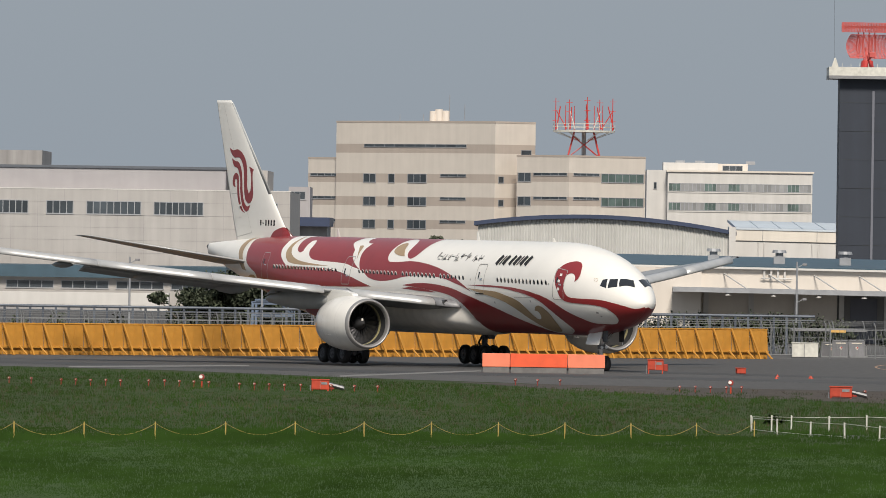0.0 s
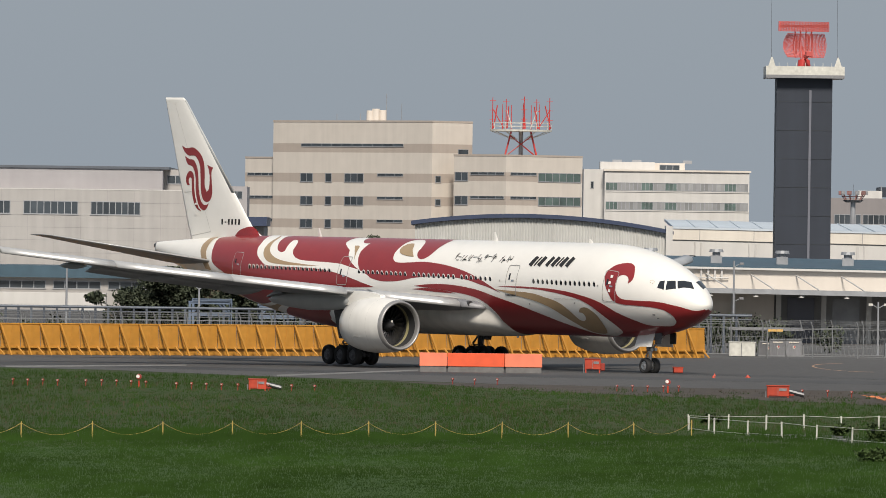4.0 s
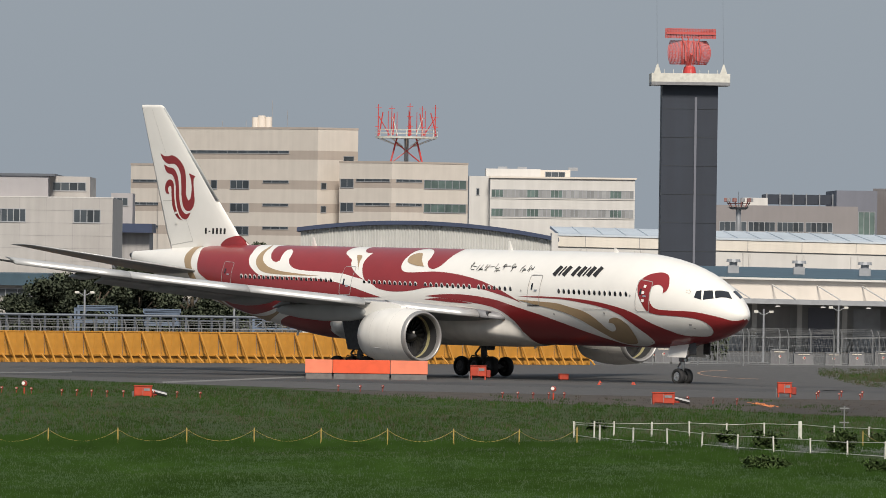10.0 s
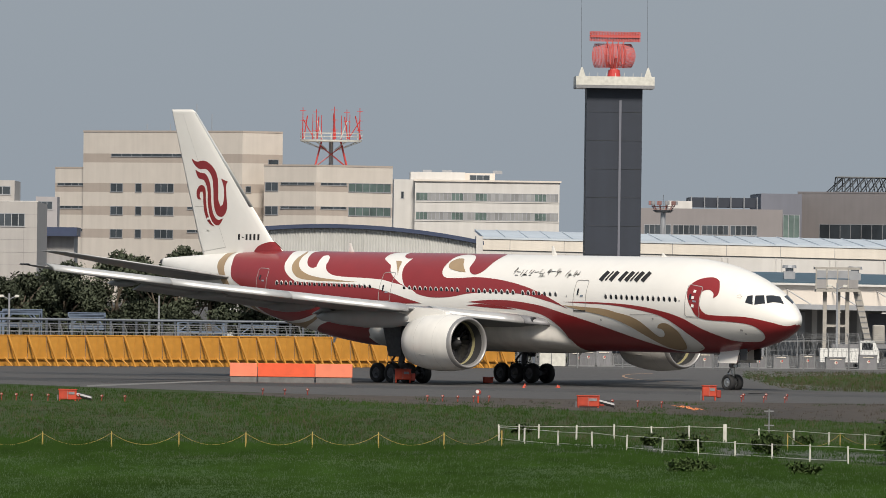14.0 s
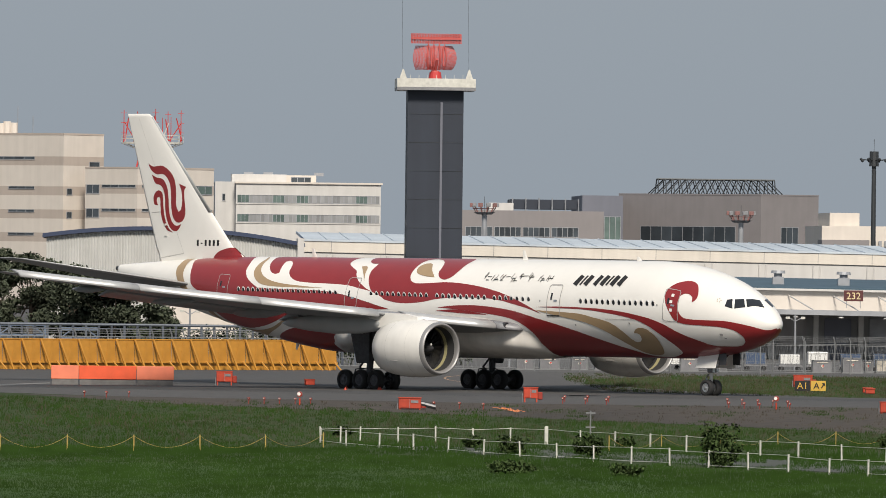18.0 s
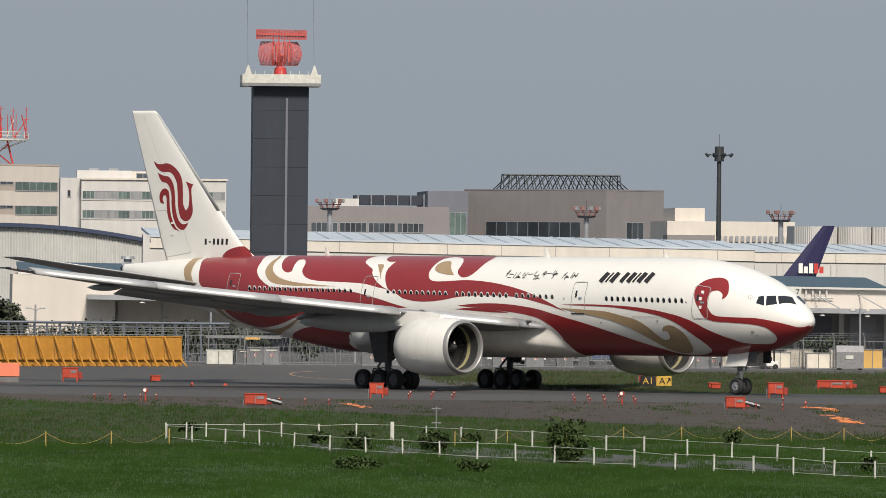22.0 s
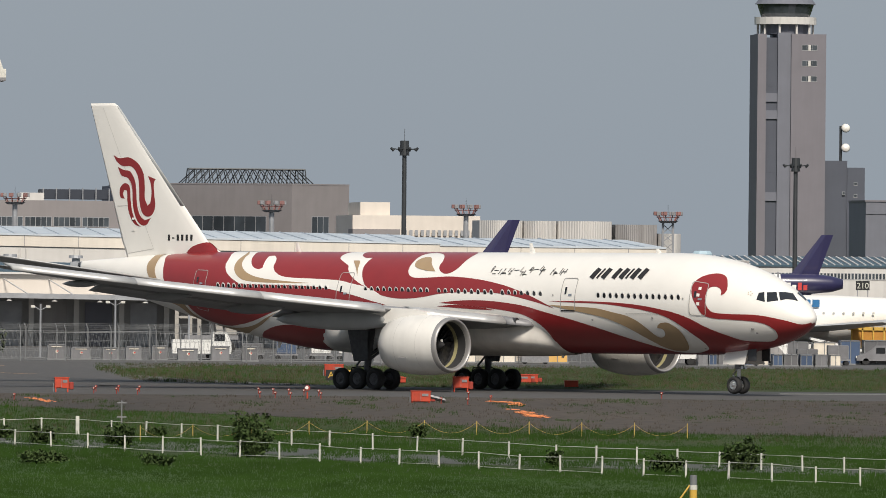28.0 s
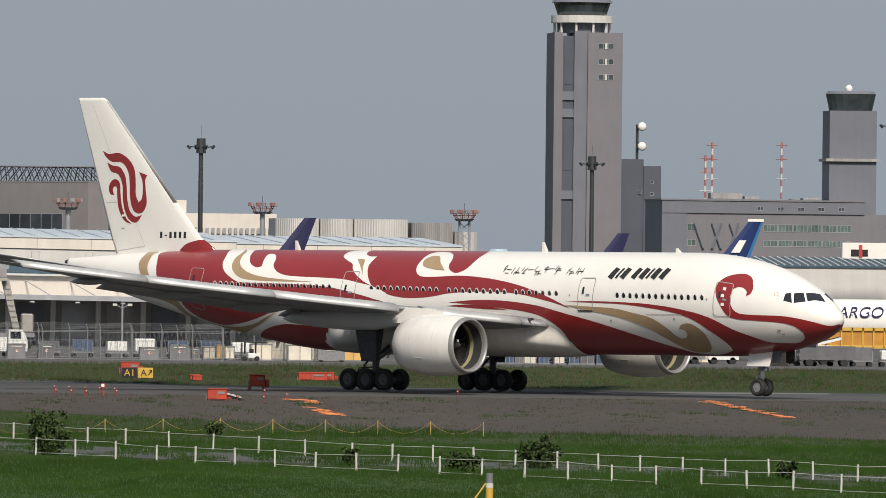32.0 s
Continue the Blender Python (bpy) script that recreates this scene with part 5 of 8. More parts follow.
    loft(bm, [[(x - 0.35, D, PZ2), (x + 0.35, D, PZ2), (x + 0.35, D + 0.2, PZ2), (x - 0.35, D + 0.2, PZ2)], [(x - 0.06, D, PZ2 + 0.9), (x + 0.06, D, PZ2 + 0.9), (x + 0.06, D + 0.2, PZ2 + 0.9), (x - 0.06, D + 0.2, PZ2 + 0.9)]])
    part("fin_bracket", bm, M_WHITEPAINT, rt)
    part("whip_aerial", tube((x, D + 1, PZ2), (x - 0.15, D + 1, PZ2 + 8.5), 0.02, 0.012, 4), M_POLE, rt)
for i in range(9):
    x = PX0 + 0.4 + (PX1 - PX0 - 0.8) * i / 8
    part("railing_post", tube((x, D - 1.1, PZ2), (x, D - 1.1, PZ2 + 0.35), 0.03, sides=4), M_WHITEPAINT, rt)
part("red_drum", tube((TC, D + 3, PZ2 - 0.6), (TC, D + 3, PZ2 + 0.7), 0.75, 0.55, 16), M_REDPAINT, rt)

# turning radar antenna: open mesh dish, feed arm and bar array
RADAR_AT = (TC, D + 3.0, 26.27)
radar = thing("radar_antenna", "red lattice radar dish with a bar array above", "antenna", pose(*RADAR_AT))
M_RADAR = mat("radar_red", (0.50, 0.09, 0.08), 0.5, vary=0.1)
part("turntable", tube((0, 0, -0.2), (0, 0, 0.5), 0.55, 0.4, 14), M_RADAR, radar)
WD, HD = 2.15, 2.3


def dish_point(u, v):
    """A point of the curved reflector: u across, v up, both from -1 to 1."""
    w = WD * (1 - 0.16 * v * v)
    return Vector((0.75 * (u * u) + 0.45 * v * v - 0.55, u * w, 1.75 + v * HD / 2))


bm = bmesh.new()
for i in range(-16, 17):
    for j in range(8):
        add_tube(bm, dish_point(i / 16, -1 + j / 4), dish_point(i / 16, -1 + (j + 1) / 4), 0.032, sides=4)
for j in range(-16, 17):
    for i in range(8):
        add_tube(bm, dish_point(-1 + i / 4, j / 16), dish_point(-1 + (i + 1) / 4, j / 16), 0.027, sides=4)
part("reflector_mesh", bm, M_RADAR, radar)
for u in (-0.45, -0.15, 0.15, 0.45):
    bm = bmesh.new()
    for j in range(6):
        p, q = dish_point(u, -1 + j / 3), dish_point(u, -1 + (j + 1) / 3)
        add_tube(bm, p - Vector((0.18, 0, 0)), q - Vector((0.18, 0, 0)), 0.09, sides=5)
    part("rib", bm, M_RADAR, radar)
part("back_frame", add_tube(add_tube(tube((-0.9, -0.6, 0.9), (-0.6, -0.6, 2.7), 0.09), (-0.9, 0.6, 0.9), (-0.6, 0.6, 2.7), 0.09), (0, 0, 0.4), (-0.8, 0, 1.6), 0.14), M_RADAR, radar)
part("feed_arm", add_tube(tube((0, 0, 0.35), (1.9, 0, 0.75), 0.1), (1.2, 0, 0.6), (0.0, 0, 0.9), 0.06), M_RADAR, radar)
part("feed_horn", box(1.75, 2.2, -0.3, 0.3, 0.65, 1.15, 0.05), M_RADAR, radar)
bm = bmesh.new()
for z in np.linspace(3.15, 4.05, 10):
    add_tube(bm, (-0.25, -2.5, z), (-0.25, 2.5, z), 0.045, sides=4)
for y in np.linspace(-2.5, 2.5, 33):
    add_tube(bm, (-0.25, y, 3.15), (-0.25, y, 4.05), 0.045, sides=4)
part("bar_grid", bm, M_RADAR, radar)
part("array_spine", box(-0.42, -0.3, -2.45, 2.45, 3.5, 3.72), M_RADAR, radar)
for y in (-0.9, -0.3, 0.3, 0.9):
    part("array_strut", tube((-0.5, y * 0.8, 2.7), (-0.35, y, 3.3), 0.06, sides=5), M_RADAR, radar)

# arched hangar and the long pale-roofed warehouse beyond the front sheds
D = 1080
hg = thing("arched_hangar", "hangar with a shallow arched navy roof edge", "building")
HX0, HX1 = -3.79, 21.77


def arch(x):
    k = (x - HX0) / (HX1 - HX0)
    return 9.88 + (10.98 - 9.88) * (1 - ((k - 0.42) / 0.5) ** 2) * 0.98


bm = bmesh.new()
n = 180
rings = []
for i in range(n + 1):
    x = HX0 + (HX1 - HX0) * i / n
    y = D + (0.1 if i % 2 else 0.0)
    rings.append([(x, y, 0), (x, y, arch(x)), (x, D + 70, arch(x)), (x, D + 70, 0)])
loft(bm, rings)
part("wall", bm, M_CORRUG, hg, "vertically corrugated pale wall")
bm = bmesh.new()
loft(bm, [[(x, D - 0.5, arch(x) + 0.02), (x, D - 0.5, arch(x) + 0.42), (x, D + 70, arch(x) + 0.42), (x, D + 70, arch(x) + 0.02)] for x in np.linspace(HX0 - 0.4, HX1 + 0.2, 33)])
part("roof", bm, M_NAVY, hg)
for i in range(12):
    x = HX0 + (HX1 - HX0) * (i + 0.5) / 12
    block(hg, "wall_seam", x - 0.05, x + 0.05, D - 0.01, D, 0, arch(x) - 0.3, M_CORRUG)
block(hg, "stair_tower", 21.21, 21.88, D - 0.8, D + 5, 0, 10.35, M_OFFWHITE)

def long_warehouse(x0, x1, fall, za, zb, zc, label):
    """A cream warehouse front at depth 1100, its eaves falling gently along it."""
    D = 1100
    lw = thing("long_warehouse", label, "building", pose(x0, D, 0, 0, fall))
    ln = x1 - x0
    part("roof", loft(bmesh.new(), [[(0, -0.6, za), (ln, -0.6, za), (ln, -0.6, za + 0.15), (0, -0.6, za + 0.15)], [(0, 45, zc - 0.1), (ln, 45, zc - 0.1), (ln, 45, zc + 0.1), (0, 45, zc + 0.1)]]), M_ROOFGREY, lw)
    n = int(ln / 2.2)
    for i in range(n):
        x = ln * i / n
        part("roof_seam", loft(bmesh.new(), [[(x, -0.6, za + 0.16), (x + 0.08, -0.6, za + 0.16), (x + 0.08, -0.6, za + 0.24), (x, -0.6, za + 0.24)], [(x, 45, zc + 0.1), (x + 0.08, 45, zc + 0.1), (x + 0.08, 45, zc + 0.18), (x, 45, zc + 0.18)]]), M_ROOFGREY, lw)
    block(lw, "fascia", 0, ln, -0.5, 0, zb, za, M_PALECREAM, "smooth cream fascia")
    block(lw, "wall", 0, ln, -0.38, 40, 0, zb - 0.16, M_OFFWHITE)
    # Dark strip below the fascia paints in the eaves' shade.
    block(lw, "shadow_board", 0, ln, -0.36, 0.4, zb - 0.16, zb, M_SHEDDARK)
    for i in range(int(ln / 5.5)):
        x = (i + 0.5) * 5.5
        for o in (-0.45, 0.2):
            part("downpipe", tube((x + o, -0.44, 0), (x + o, -0.44, zb - 0.2), 0.09, sides=6), M_OFFWHITE, lw)
        block(lw, "fascia_joint", x - 0.03, x + 0.03, -0.52, -0.5, zb, za, M_CONC)


LXM, LXE = 83.82, 106.92
long_warehouse(22.17, LXM - 0.1, 0.7, 10.14, 9.04, 11.06, "long cream warehouse with a pale metal roof")
long_warehouse(LXM, LXE, 0.15, 9.22, 8.24, 10.08, "lower cream warehouse with a pale metal roof")

# front cargo sheds: blue-green roof, cream wall, deep canopy, dark loading bays
D = 950
FX0, FX1 = 7.7, 84.04
ZR, ZE, ZK = 7.54, 6.64, 4.8
fs_ = thing("cargo_shed", "long cargo shed with a blue-green roof and canopy", "building", pose(FX0, D, 0, 0, 0.52) @ pose(-FX0, -D, 0))
bm = bmesh.new()
loft(bm, [[(FX0, D - 0.3, ZE), (FX1, D - 0.3, ZE), (FX1, D - 0.3, ZE + 0.2), (FX0, D - 0.3, ZE + 0.2)], [(FX0, D + 22, ZR - 0.1), (FX1, D + 22, ZR - 0.1), (FX1, D + 22, ZR + 0.1), (FX0, D + 22, ZR + 0.1)]])
part("roof", bm, M_ROOFBLUE, fs_, "weathered blue-green metal roof")
block(fs_, "gutter", FX0, FX1, D - 0.5, D - 0.3, ZE - 0.08, ZE + 0.1, M_OFFWHITE)
block(fs_, "wall", FX0, FX1, D, D + 30, ZK, ZE, M_CREAM, "cream rendered wall")
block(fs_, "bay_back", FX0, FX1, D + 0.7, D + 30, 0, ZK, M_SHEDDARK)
block(fs_, "canopy", FX0 + 6, FX1 + 4, D - 6, D, ZK - 0.25, ZK + 0.1, M_GREYSTEEL, "grey steel loading canopy")
block(fs_, "canopy_lip", FX0 + 6, FX1 + 4, D - 6.15, D - 6, ZK - 0.32, ZK + 0.1, M_GREYSTEEL)
block(fs_, "end_wall", FX0 - 0.5, FX0 + 8.5, D - 3, D + 30, 0, ZE - 0.1, M_CREAM, "plain cream end wall")
block(fs_, "infill_wall", FX0 + 8.5, FX0 + 20.5, D - 0.05, D + 1, 0, ZK, M_CREAM, "plain cream infill wall")
part("column", box(FX1 + 3.5, FX1 + 3.9, D - 0.6, D - 0.2, 0, ZK - 0.25), M_OFFWHITE, fs_)
bays = 17
for i in range(bays + 1):
    x = FX0 + 9 + (FX1 - FX0 - 9) * i / bays
    part("column", box(x - 0.22, x + 0.22, D - 0.4, D + 0.1, 0, ZK - 0.25), M_OFFWHITE, fs_)
    if i < bays:
        xm = x + (FX1 - FX0 - 9) / bays / 2
        for xx in (x + 1.5,):
            part("canopy_stay", tube((xx, D - 0.05, ZK + 1.35), (xx + 1.9, D - 5.6, ZK + 0.1), 0.06, sides=6), M_OFFWHITE, fs_)
            part("canopy_lamp", tube((xx + 0.3, D - 5.8, ZK - 0.55), (xx + 0.3, D - 5.8, ZK - 0.3), 0.28, 0.1, 8), M_OFFWHITE, fs_)
        m = M_GREYSTEEL if i % 3 == 1 else (M_CONC if i % 3 else M_TOWERSHADE)
        block(fs_, "roller_door", x + 0.8, x + (FX1 - FX0 - 9) / bays - 0.8, D + 0.55, D + 0.7, 0.2, ZK - 0.6, m)
for i in range(9):
    x = 17.4 + 5.81 * i + (3.2 if i > 6 else 0)
    bm = box(x - 0.5, x + 0.5, D + 6.5, D + 7.5, ZR - 0.9, ZR + 0.2)
    add_tube(bm, (x, D + 7, ZR + 0.15), (x, D + 7, ZR + 0.5), 0.36, sides=12)
    add_tube(bm, (x, D + 7, ZR + 0.5), (x, D + 7, ZR + 0.76), 0.66, 0.6, sides=12)
    part("roof_vent", bm, M_GREYSTEEL, fs_, "grey roof ventilator with a flat cap")
for x in (21.75, 76.91):
    for k in range(4):
        part("vent_pipe", tube((x + 0.6 * k, D - 0.25, ZK + 0.9), (x + 0.6 * k, D - 0.25, ZE - 0.1), 0.1, sides=6), M_OFFWHITE, fs_)
    part("pipe_rail", tube((x - 0.3, D - 0.3, ZK + 1.0), (x + 2.4, D - 0.3, ZK + 1.0), 0.06, sides=5), M_OFFWHITE, fs_)
# Mast red is paled in colour to stand for the distant haze.
M_MASTRED = mat("faded_mast_red", (0.36, 0.13, 0.12), 0.6, vary=0.1)
M_SIGNDARK = mat("sign_brown", (0.10, 0.03, 0.03), 0.5, vary=0.1)
M_SIGNTEXT = mat("sign_lettering", (0.75, 0.62, 0.35), 0.5, vary=0.05)
for x, txt in ((67.16, "232"), (86.34, "231")):
    sg = thing("bay_sign", "dark red bay number sign under the canopy", "sign", pose(x, 944.6, 5.21))
    part("board", box(-0.85, 0.85, -0.08, 0.08, 0, 0.95, 0.02), M_SIGNDARK, sg)
    lettering(txt, 0.85, M_SIGNTEXT, sg, pose(0, -0.1, 0.17, 90))
    for lx in (-0.6, 0.6):
        part("hanger", tube((lx, 0, 0.95), (lx, 0, ZK - 0.2 - 5.21), 0.03, sides=5), M_GREYSTEEL, sg)

bb = thing("bay_board", "black board with white bay number on the pale hall", "sign", pose(190.2, 1645, 3.5))
part("board", box(-1.05, 1.05, -0.1, 0.1, 0, 1.4, 0.03), M_BLACK, bb)
lettering("210", 1.25, M_WHITEPAINT, bb, pose(0, -0.13, 0.26, 90))
for lx in (-0.8, 0.8):
    part("post", tube((lx, 0.05, -3.5), (lx, 0.05, 0), 0.08, sides=6), M_GREYSTEEL, bb)

cs = thing("wall_sign", "white board lettered in black on the shed wall", "sign", pose(75.1, 949.0, 5.2))
part("board", box(-1.35, 1.35, -0.6, 0.9, 0, 0.88, 0.02), M_WHITEPAINT, cs)
lettering("Cargo 7", 0.72, M_BLACK, cs, pose(0, -0.62, 0.2, 90))

# brown hall with a lattice dome, and its wings
D = 2000
bh = thing("brown_hall", "brown hall hazed to mauve, with large dark windows", "building")
HALL_X = 124.9
ZT = 20.87
AT_HALL = pose(HALL_X, D, 0, 0, 0, -CANT)
part("wall", box(-25.1 / CO, 0, 0, 11.4 / SI, 0, ZT), M_BROWNWALL, bh, at=AT_HALL)
part("parapet", box(-25.1 / CO, 0.05, -0.05, 11.4 / SI, ZT, ZT + 0.25), M_BROWNWALL, bh, at=AT_HALL)
turned_window(bh, AT_HALL, HALL_X, 103.7, 120.5, 11.9, 15.1, 9, frame=0.12)
turned_window(bh, AT_HALL, HALL_X, 128.85, 132.3, 11.6, 15.1, 3, frame=0.12, side=True)
wg = thing("brown_wing", "low grey-brown wing with a ribbon window", "building")
WX0, WX1 = 66.64, 93.43
ZW = 17.33
block(wg, "wall", WX0, WX1, 1950, 2000, 0, ZW, M_BROWNWALL)
for i in range(4):
    a, b = 68.5, 89.2
    window(wg, a + (b - a) * i / 4, a + (b - a) * (i + 1) / 4 - 0.3, 12.6, 14.4, 1950, 5)
block(wg, "stair_block", 91.6, 99.1, 1995, 2040, 0, 20.49, M_TOWERSHADE)
window(wg, 95.59, 98.71, 11.44, 16.64, 1994, 3, M_WINGREEN)
block(wg, "roof_plant", 77.2, 89.5, 1965, 1980, ZW + 0.35, 19.44, M_TOWERDARK)
for i in range(6):
    x = 77.51 + (89.48 - 77.51) * i / 5
    part("plant_post", tube((x, 1964, ZW), (x, 1964, 19.65), 0.12, sides=5), M_GREYSTEEL, wg)
block(wg, "gable", 73.12, 77.52, 1960, 1975, ZW, 18.74, M_OFFWHITE)
dome = thing("lattice_dome", "dark steel lattice roof frame on the brown hall", "roof frame")
c0, c1 = Vector((105.41, ZT)), Vector((130.62, ZT))
t0, t1 = Vector((107.15, 23.89)), Vector((128.91, 24.14))
n = 16
for yy in (D + 22, D + 34):
    low_pts = [Vector((c0.x + (c1.x - c0.x) * i / n, yy, ZT)) for i in range(n + 1)]
    top_pts = [Vector((t0.x + (t1.x - t0.x) * i / n, yy + (3 if yy < D + 30 else -3), t0.y)) for i in range(n + 1)]
    bm = bmesh.new()
    for row in (top_pts, low_pts):
        add_tube(bm, row[0], row[-1], 0.17, sides=5)
    for i in range(n):
        add_tube(bm, low_pts[i], top_pts[i + 1], 0.12, sides=4)
        add_tube(bm, low_pts[i + 1], top_pts[i], 0.12, sides=4)
    part("truss", bm, M_POLE, dome)
for i in range(0, n + 1, 2):
    part("cross_beam", tube((t0.x + (t1.x - t0.x) * i / n, D + 25, t0.y), (t0.x + (t1.x - t0.x) * i / n, D + 31, t0.y), 0.12, sides=5), M_POLE, dome)

cb = thing("cream_block", "low cream building behind the warehouse", "building")
block(cb, "wall", 115.78, 135.91, 1700, 1740, 0, 14.39, M_CREAM)
block(cb, "upper_block", 117.12, 121.81, 1702, 1730, 14.39, 16.45, M_CREAM)
block(cb, "grey_base", 115.12, 122.56, 1690, 1700, 0, 12.18, M_BROWNWALL)
for i in range(16):
    x = 123.81 + i * 0.9
    part("louvre", box(x, x + 0.5, 1699.5, 1699.8, 11.22, 12.11), M_GREYSTEEL, cb)
ct = thing("cooling_towers", "row of weathered grey ribbed cooling tanks", "tank")
for x0, x1, y0 in ((119.76, 125.82, 0), (125.98, 130.55, 1), (130.71, 138.27, 0), (138.75, 144.59, 2), (144.75, 147.91, 3)):
    zt = 13.13 - (0.4 if y0 == 2 else 0) - (1.6 if y0 == 3 else 0)
    bm = bmesh.new()
    rings = []
    m = 44
    for i in range(m + 1):
        x = x0 + (x1 - x0) * i / m
        y = 1500 - 3 * math.sin(math.pi * i / m) - (0.1 if i % 2 else 0)
        rings.append([(x, y, 0), (x, y, zt), (x, 1512, zt), (x, 1512, 0)])
    loft(bm, rings)
    part("tank", bm, M_OFFWHITE if y0 != 2 else M_CONC, ct)

# control tower and its neighbours, far off
D = 3000
cw = thing("control_tower", "very tall grey control tower with a dark cab", "tower")
X0, X1 = 317.0, 336.0
ZT = 70.48
block(cw, "shaft_left", X0, 319.4, D + 1, D + 22, 0, ZT, M_TOWERGREY)
# Recess wall and panels carry the recess's shade in their slate colour.
block(cw, "recess_wall", 319.4, 322.6, D + 1.7, D + 22, 0, ZT - 1, M_SLATE, "recess wall darkened to slate blue for its shade")
block(cw, "stair_bay", 322.6, 326.3, D + 0.8, D + 22, 0, ZT + 0.4, M_TOWERSHADE)
block(cw, "shaft", 326.3, X1, D, D + 22, 0, ZT, M_TOWERGREY)
for za in (46.8, 51.6, 24.0):
    block(cw, "landing", 319.4, 322.6, D + 1.2, D + 1.7, za, za + 2.4, M_TOWERSHADE)
for za in (56.0, 32.0):
    block(cw, "recess_panel", 319.9, 322.1, D + 1.6, D + 1.7, za, za + 12, M_SLATE)
CX = 325.59
part("neck", tube((CX, D + 10, ZT), (CX, D + 10, 73.57), 6.2, 6.6, 24), M_TOWERSHADE, cw)
part("gallery", tube((CX, D + 10, 73.26), (CX, D + 10, 75.3), 8.7, 8.7, 24), M_OFFWHITE, cw)
part("cab", tube((CX, D + 10, 75.3), (CX, D + 10, 78.92), 6.8, 8.0, 24), M_WINDOW, cw)
part("cab_roof", tube((CX, D + 10, 78.92), (CX, D + 10, 80.5), 8.6, 7.4, 24), M_TOWERSHADE, cw)
for za in (65.9, 61.55, 57.25):
    window(cw, 329.2, 333.5, za, za + 1.6, D, 3)
    block(cw, "window_pier", 331.0, 331.7, D - 0.1, D - 0.07, za, za + 1.6, M_OFFWHITE)
for i in range(10):
    a = 2 * math.pi * i / 10
    part("gallery_post", tube((CX + 7.7 * math.cos(a), D + 10 + 7.7 * math.sin(a), ZT), (CX + 7.7 * math.cos(a), D + 10 + 7.7 * math.sin(a), 73.4), 0.35, sides=6), M_OFFWHITE, cw)
an = thing("tower_annexe", "dark grey office tower with roof dishes", "tower")
AX0, AX1 = 336.02, 347.27
block(an, "wall_shaded", AX0, 342.36, D + 1.4, D + 18, 0, 35.36, M_SLATE)
block(an, "wall", 342.36, AX1, D + 1, D + 18, 0, 33.48, M_SLATE)
for k in range(6):
    window(an, 344.2, 345.2, 12 + 3.3 * k, 12.9 + 3.3 * k, D + 1, 1)
part("dish_mast", tube((341.23, D + 8, 35.36), (341.23, D + 8, 45.12), 0.4, sides=6), M_POLE, an)
for zy in (44.51, 39.0):
    bm = bmesh.new()
    spin(bm, [(-0.6, 0.02), (-0.5, 0.9), (0.0, 1.25), (0.6, 1.1), (0.8, 0.02)], "y", 18)
    bmesh.ops.translate(bm, verts=bm.verts, vec=(342.43, D + 6.5, zy))
    part("dish", bm, M_WHITE, an, "white radome dish", smooth=True)
window(an, 340.99, 341.78, 25.86, 26.8, D + 1, 1)

D = 2900
tm = thing("terminal_building", "grey terminal with stacked green ribbon windows", "building")
TX0, TX1 = 335.97, 407.82
block(tm, "upper_floor", TX0, 390.9, D, D + 40, 20.16, 23.82, M_TOWERSHADE)
block(tm, "roof_slab", TX0 - 0.3, 391.36, D - 0.25, D + 40, 23.51, 23.95, M_TOWERGREY)
block(tm, "wall", 342.78, TX1, D + 0.4, D + 40, 0, 20.16, M_TOWERGREY)
block(tm, "dark_core", TX0, 342.78, D + 0.2, D + 40, 0, 20.16, M_TOWERSHADE)
for za, zb in ((15.31, 17.29), (11.35, 13.03)):
    a, b = 363.63, 387.59
    for i in range(6):
        window(tm, a + (b - a) * i / 6, a + (b - a) * (i + 1) / 6 - 0.2, za, zb, D + 0.4, 4, M_WINGREEN)
    window(tm, 342.93, 345.23, za, zb, D + 0.4, 2, M_WINGREEN)
for i in range(6):
    a = 347.22 + i * 2.4
    part("truss_brace", tube((a, D, 10.64), (a + (2.4 if i % 2 else -2.4), D, 17.49), 0.35, sides=5), M_TOWERSHADE, tm)
for i in range(5):
    a = 361.73 + i * 5.5
    window(tm, a, a + 1.8, 20.95, 22.02, D, 2)
for xa, xb, zt in ((349.73, 358.32, 25.63), (358.93, 362.92, 24.87), (371.67, 373.97, 24.26), (374.9, 379.35, 24.56)):
    block(tm, "roof_plant", xa, xb, D + 5, D + 12, 24.12, zt, M_CONC)

sw = thing("second_tower", "dark grey apron control tower with a flared cab", "tower")
X0, X1 = 381.9, 394.7
XC = (X0 + X1) / 2
block(sw, "shaft", X0, X1, D + 5, D + 20, 0, 48.27, M_TOWERSHADE)
block(sw, "ledge", X0 - 1, X1 + 1, D + 4, D + 20, 34.55, 35.32, M_CONC)
part("cab", tube((XC, D + 11, 48.27), (XC, D + 11, 52.85), 5.8, 6.8, 20), M_WINDOW, sw)
part("cab_roof", tube((XC, D + 11, 52.85), (XC, D + 11, 53.61), 6.9, 6.2, 20), M_TOWERSHADE, sw)
bm = bmesh.new()
spin(bm, [(0, 0.8), (0.5, 1.0), (1.0, 0.95), (1.5, 0.5), (1.7, 0.02)], "z", 14)
bmesh.ops.translate(bm, verts=bm.verts, vec=(387.78, D + 11, 53.76))
part("radome", bm, M_WHITE, sw, smooth=True)
for xm, zb, zt, wide in ((348.28, 20.99, 35.76, 0.32), (350.12, 24.06, 39.28, 0.3), (368.98, 24.28, 39.51, 0.28)):
    mm = thing("striped_mast", "red and white striped radio mast", "mast", group="striped masts")
    n = 9
